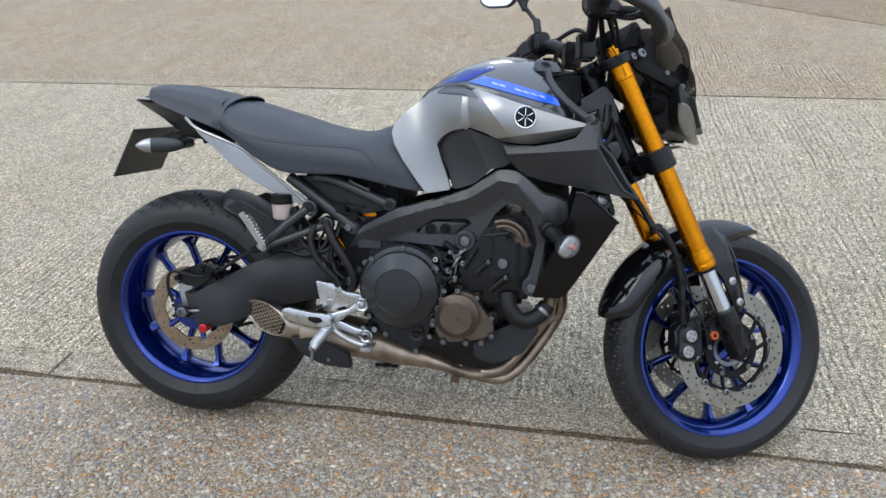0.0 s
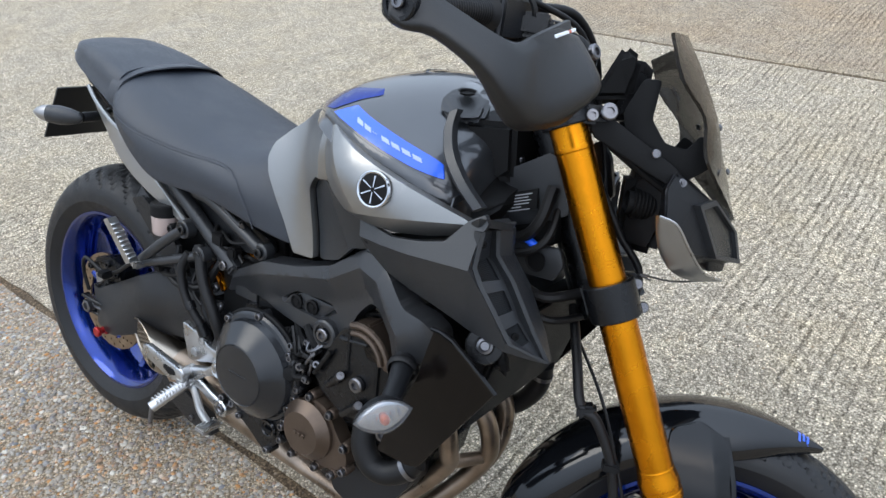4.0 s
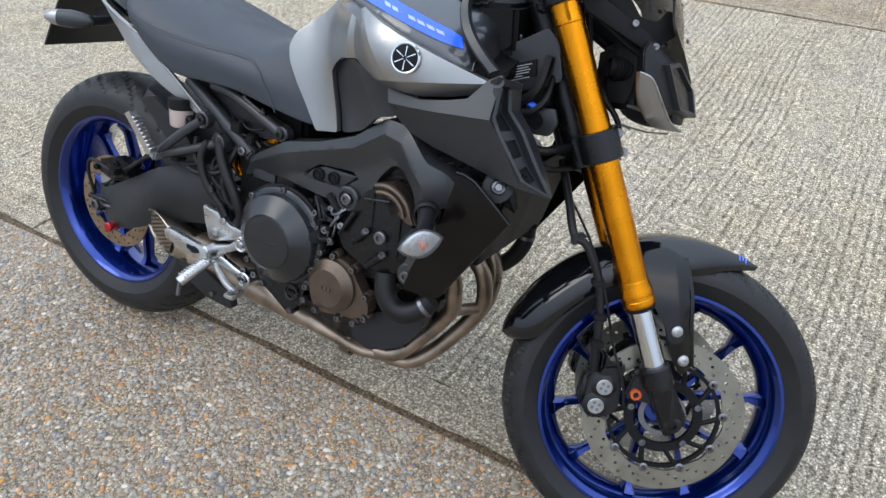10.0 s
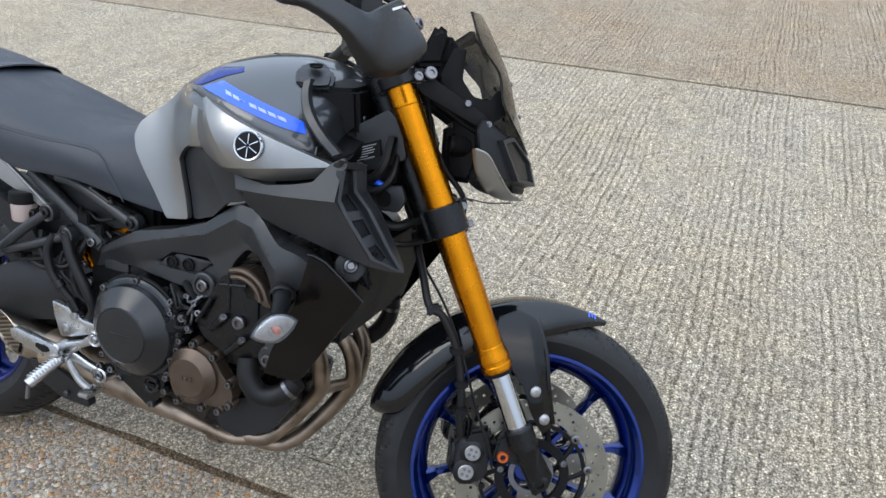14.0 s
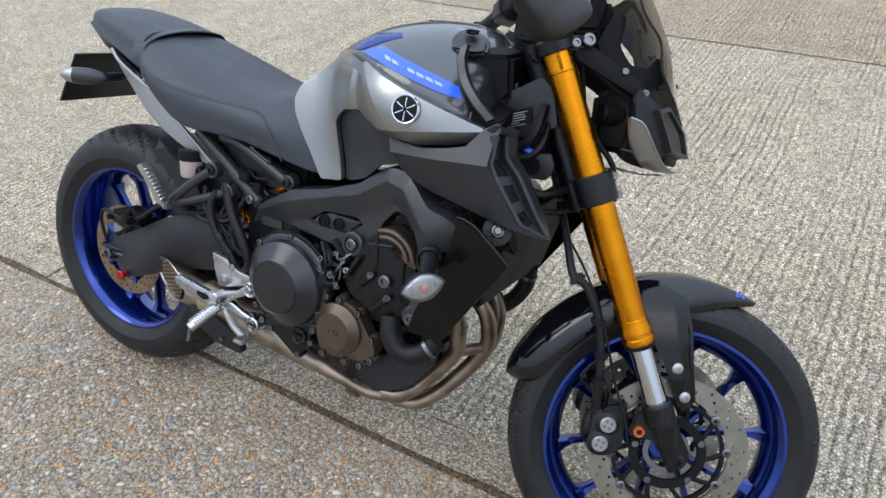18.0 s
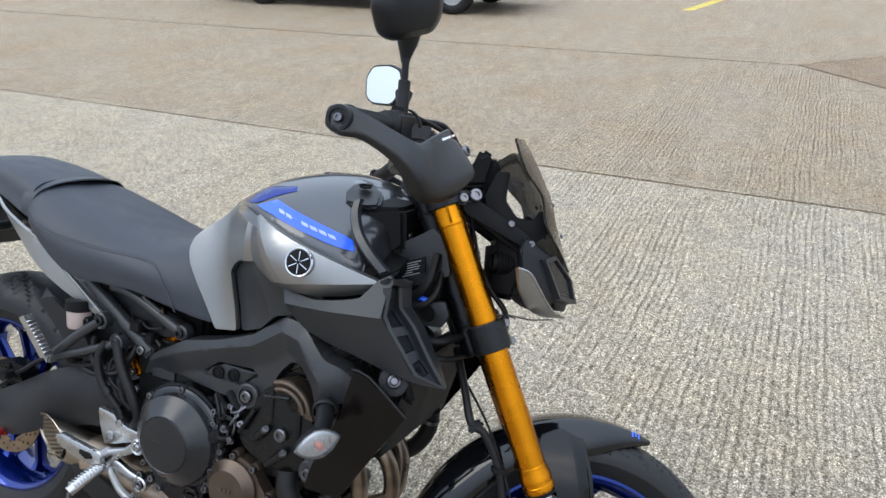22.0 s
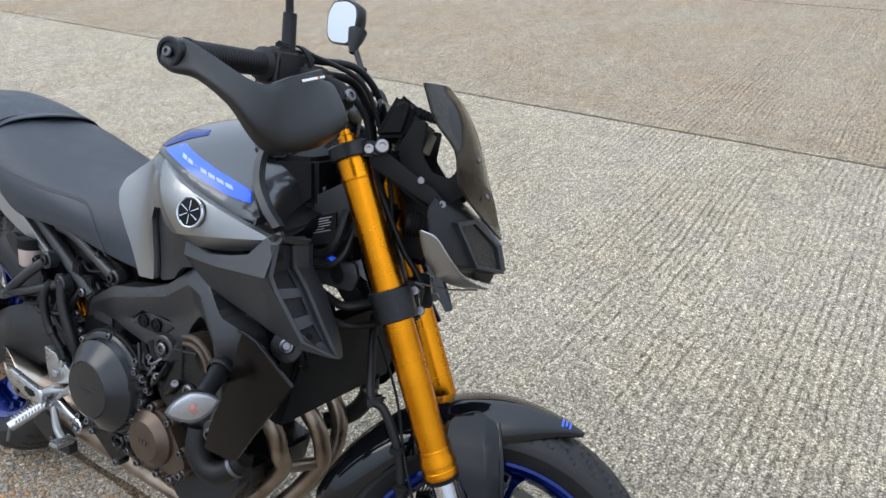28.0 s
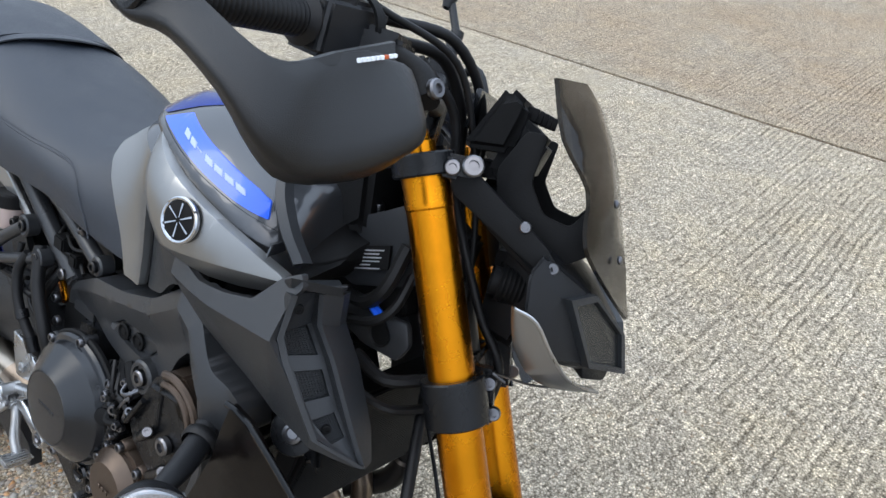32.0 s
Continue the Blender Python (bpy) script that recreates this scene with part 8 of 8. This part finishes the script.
# wires, unions and clips between the clutch cover and the cylinders
for p, d, r, h in (((0.729, -0.172, 0.527), (-0.3, -1, 0.4), 0.0075, 0.012), ((0.752, -0.176, 0.505), (0.6, -1, 0.1), 0.009, 0.016), ((0.773, -0.178, 0.482), (0.2, -1, 0), 0.006, 0.008), ((0.75, -0.172, 0.452), (0, -1, 0), 0.0065, 0.009), ((0.79, -0.176, 0.52), (0.5, -1, 0.5), 0.007, 0.014), ((0.71, -0.17, 0.50), (-0.2, -1, 0.2), 0.006, 0.01)):
    part("union_bolt", bolt(p, d, r, h), M_STEEL, engine)
for p, d, r, h in (((0.738, -0.155, 0.50), (0.75, -0.6, -0.1), 0.015, 0.03), ((0.765, -0.155, 0.54), (0.2, -0.7, 0.7), 0.012, 0.022), ((0.70, -0.15, 0.53), (-0.3, -0.6, 0.6), 0.013, 0.02)):
    part("sensor_plug", lathe([(0, r), (h * 0.4, r), (h * 0.45, r * 0.8), (h * 0.8, r * 0.8), (h * 0.85, r * 0.6), (h, r * 0.6), (h, 0)], p, d, 16), M_BLACK, engine)
for pts, r, m in (([(0.715, -0.165, 0.56), (0.735, -0.178, 0.54), (0.742, -0.18, 0.515), (0.752, -0.18, 0.49), (0.748, -0.178, 0.46)], 0.0035, M_RUBBER), ([(0.79, -0.17, 0.56), (0.782, -0.185, 0.535), (0.768, -0.186, 0.51), (0.764, -0.184, 0.485)], 0.003, M_STEEL),
                  ([(0.73, -0.165, 0.545), (0.755, -0.182, 0.53), (0.775, -0.184, 0.528), (0.80, -0.185, 0.515)], 0.0045, M_RUBBER), ([(0.70, -0.16, 0.52), (0.715, -0.178, 0.505), (0.735, -0.184, 0.475), (0.738, -0.18, 0.445)], 0.0025, M_RUBBER),
                  ([(0.765, -0.17, 0.555), (0.772, -0.186, 0.545), (0.786, -0.188, 0.548), (0.80, -0.178, 0.56)], 0.0028, M_STEEL)):
    part("engine_wire", tube(pts, r, 7, 5), m, engine)
for p in ((0.742, -0.182, 0.517), (0.768, -0.187, 0.512), (0.757, -0.184, 0.53)):
    part("wire_clip", lathe([(-0.004, 0.0052), (-0.004, 0.0065), (0.004, 0.0065), (0.004, 0.0052)], p, (0.3, 0.1, 1), 10, True), M_BLACK, engine)

# wiring, connectors and linkage ahead of the shock
for pts, r in (([(0.43, -0.10, 0.66), (0.455, -0.125, 0.65), (0.475, -0.125, 0.63), (0.50, -0.115, 0.625), (0.53, -0.12, 0.61)], 0.004), ([(0.44, -0.10, 0.64), (0.47, -0.12, 0.655), (0.50, -0.125, 0.645), (0.53, -0.115, 0.65)], 0.003),
               ([(0.46, -0.11, 0.60), (0.45, -0.13, 0.56), (0.44, -0.14, 0.52), (0.455, -0.145, 0.48), (0.475, -0.14, 0.46)], 0.008), ([(0.42, -0.12, 0.58), (0.41, -0.14, 0.55), (0.42, -0.15, 0.52), (0.445, -0.15, 0.50)], 0.004)):
    part("wire_loom", tube(pts, r, 8, 5), M_RUBBER, bike)
for lo, hi in (((0.452, -0.135, 0.63), (0.482, -0.11, 0.655)), ((0.49, -0.128, 0.612), (0.512, -0.105, 0.634)), ((0.43, -0.13, 0.605), (0.446, -0.112, 0.62))):
    part("connector", box(lo, hi, 0.003), M_BLACK, bike)
for k in range(7):
    part("hose_band", lathe([(-0.002, 0.0085), (-0.002, 0.0098), (0.002, 0.0098), (0.002, 0.0085)], (0.4425 + 0.0025 * k, -0.1405, 0.51 - 0.0055 * k), (0.3, -0.1, -1), 12, True), M_BLACK, bike)

# side stand under the left side
stand = part("side_stand", tube([(0.55, 0.12, 0.30), (0.52, 0.19, 0.18), (0.49, 0.262, 0.084)], 0.013, 12, 3), M_ENGINE, bike, "black steel side stand")
part("stand_foot", box((0.45, 0.245, 0.074), (0.53, 0.29, 0.084), 0.004), M_ENGINE, stand)


# ---- a van parked far behind ----
M_VAN = material("dark van paint", (0.02, 0.022, 0.028), 0.3, coat=0.6, tone=0.1)
van = new("van")
van.matrix_basis = pose(-3.3, 9.65, 0, 0, 0, 182)
tagged(van, "dark parked van with grey steel wheels on the concrete", "van")
van_profile = [(-0.95, 0.34), (-0.95, 0.75), (-0.75, 1.02), (0.05, 1.18), (0.75, 1.95), (4.3, 2.0), (4.45, 1.7), (4.45, 0.36), (3.95, 0.30), (3.85, 0.58), (3.5, 0.68), (3.15, 0.58), (3.05, 0.30), (0.48, 0.30), (0.40, 0.56), (0.0, 0.70), (-0.40, 0.56), (-0.48, 0.30)]
part("body", prism([(x, z) for x, z in van_profile], -1.9, -0.05, 0.05, 0.05, 3), M_VAN, van, "dark van body")
for wx in (0.0, 3.5):
    for wy, sy in ((-0.14, 1), (-1.81, -1)):
        w = part("wheel", lathe([(-0.09, 0.19), (-0.07, 0.21), (0.07, 0.21), (0.09, 0.19), (0.06, 0.17), (0.05, 0.08), (0.07, 0.06), (0.07, 0)], (wx, wy, 0.325), (0, sy, 0), 40), material("grey steel wheel", (0.35, 0.36, 0.37), 0.4, metal=0.7), van, "grey steel van wheel")
        part("tyre", lathe([(-0.09, 0.19), (-0.11, 0.23), (-0.105, 0.29), (-0.08, 0.323), (0.08, 0.323), (0.105, 0.29), (0.11, 0.23), (0.09, 0.19)], (wx, wy, 0.325), (0, sy, 0), 56), M_TYRE, w)
        for k in range(5):
            part("wheel_nut", lathe([(0, 0.012), (0.012, 0.012), (0.012, 0)], (wx + 0.06 * math.cos(k * 1.2566), wy + sy * 0.066, 0.325 + 0.06 * math.sin(k * 1.2566)), (0, sy, 0), 6), M_STEEL, w)
part("side_window", prism([(0.30, 1.25), (0.80, 1.80), (1.7, 1.85), (1.7, 1.25)], -0.055, -0.046, 0.004), M_GLOSS, van)
part("side_window", prism([(0.30, 1.25), (0.80, 1.80), (1.7, 1.85), (1.7, 1.25)], -1.904, -1.895, 0.004), M_GLOSS, van)
part("sill", box((0.5, -0.10, 0.26), (3.0, -0.045, 0.36), 0.02), M_PLASTIC, van)
part("door_mirror", hull([(0.45, 0.05, 1.2), (0.6, 0.05, 1.2), (0.45, 0.22, 1.2), (0.6, 0.22, 1.2), (0.45, 0.05, 1.4), (0.6, 0.05, 1.4), (0.45, 0.22, 1.4), (0.6, 0.22, 1.4)], 0.03), M_PLASTIC, van)
# yellow paint mark on the ground
bm = bmesh.new()
f = bm.faces.new([bm.verts.new(p) for p in ((-0.22, 11.7, 0.004), (-0.05, 11.7, 0.004), (0.12, 12.6, 0.004), (0.35, 14.5, 0.004), (0.2, 14.5, 0.004), (-0.05, 12.6, 0.004))])
mark = part("ground_marking", bm, material("worn yellow road paint", (0.55, 0.42, 0.08), 0.8, tone=0.35, tone_scale=6), None)
tagged(mark, "worn yellow painted mark on the concrete", "marking", kind="structure")
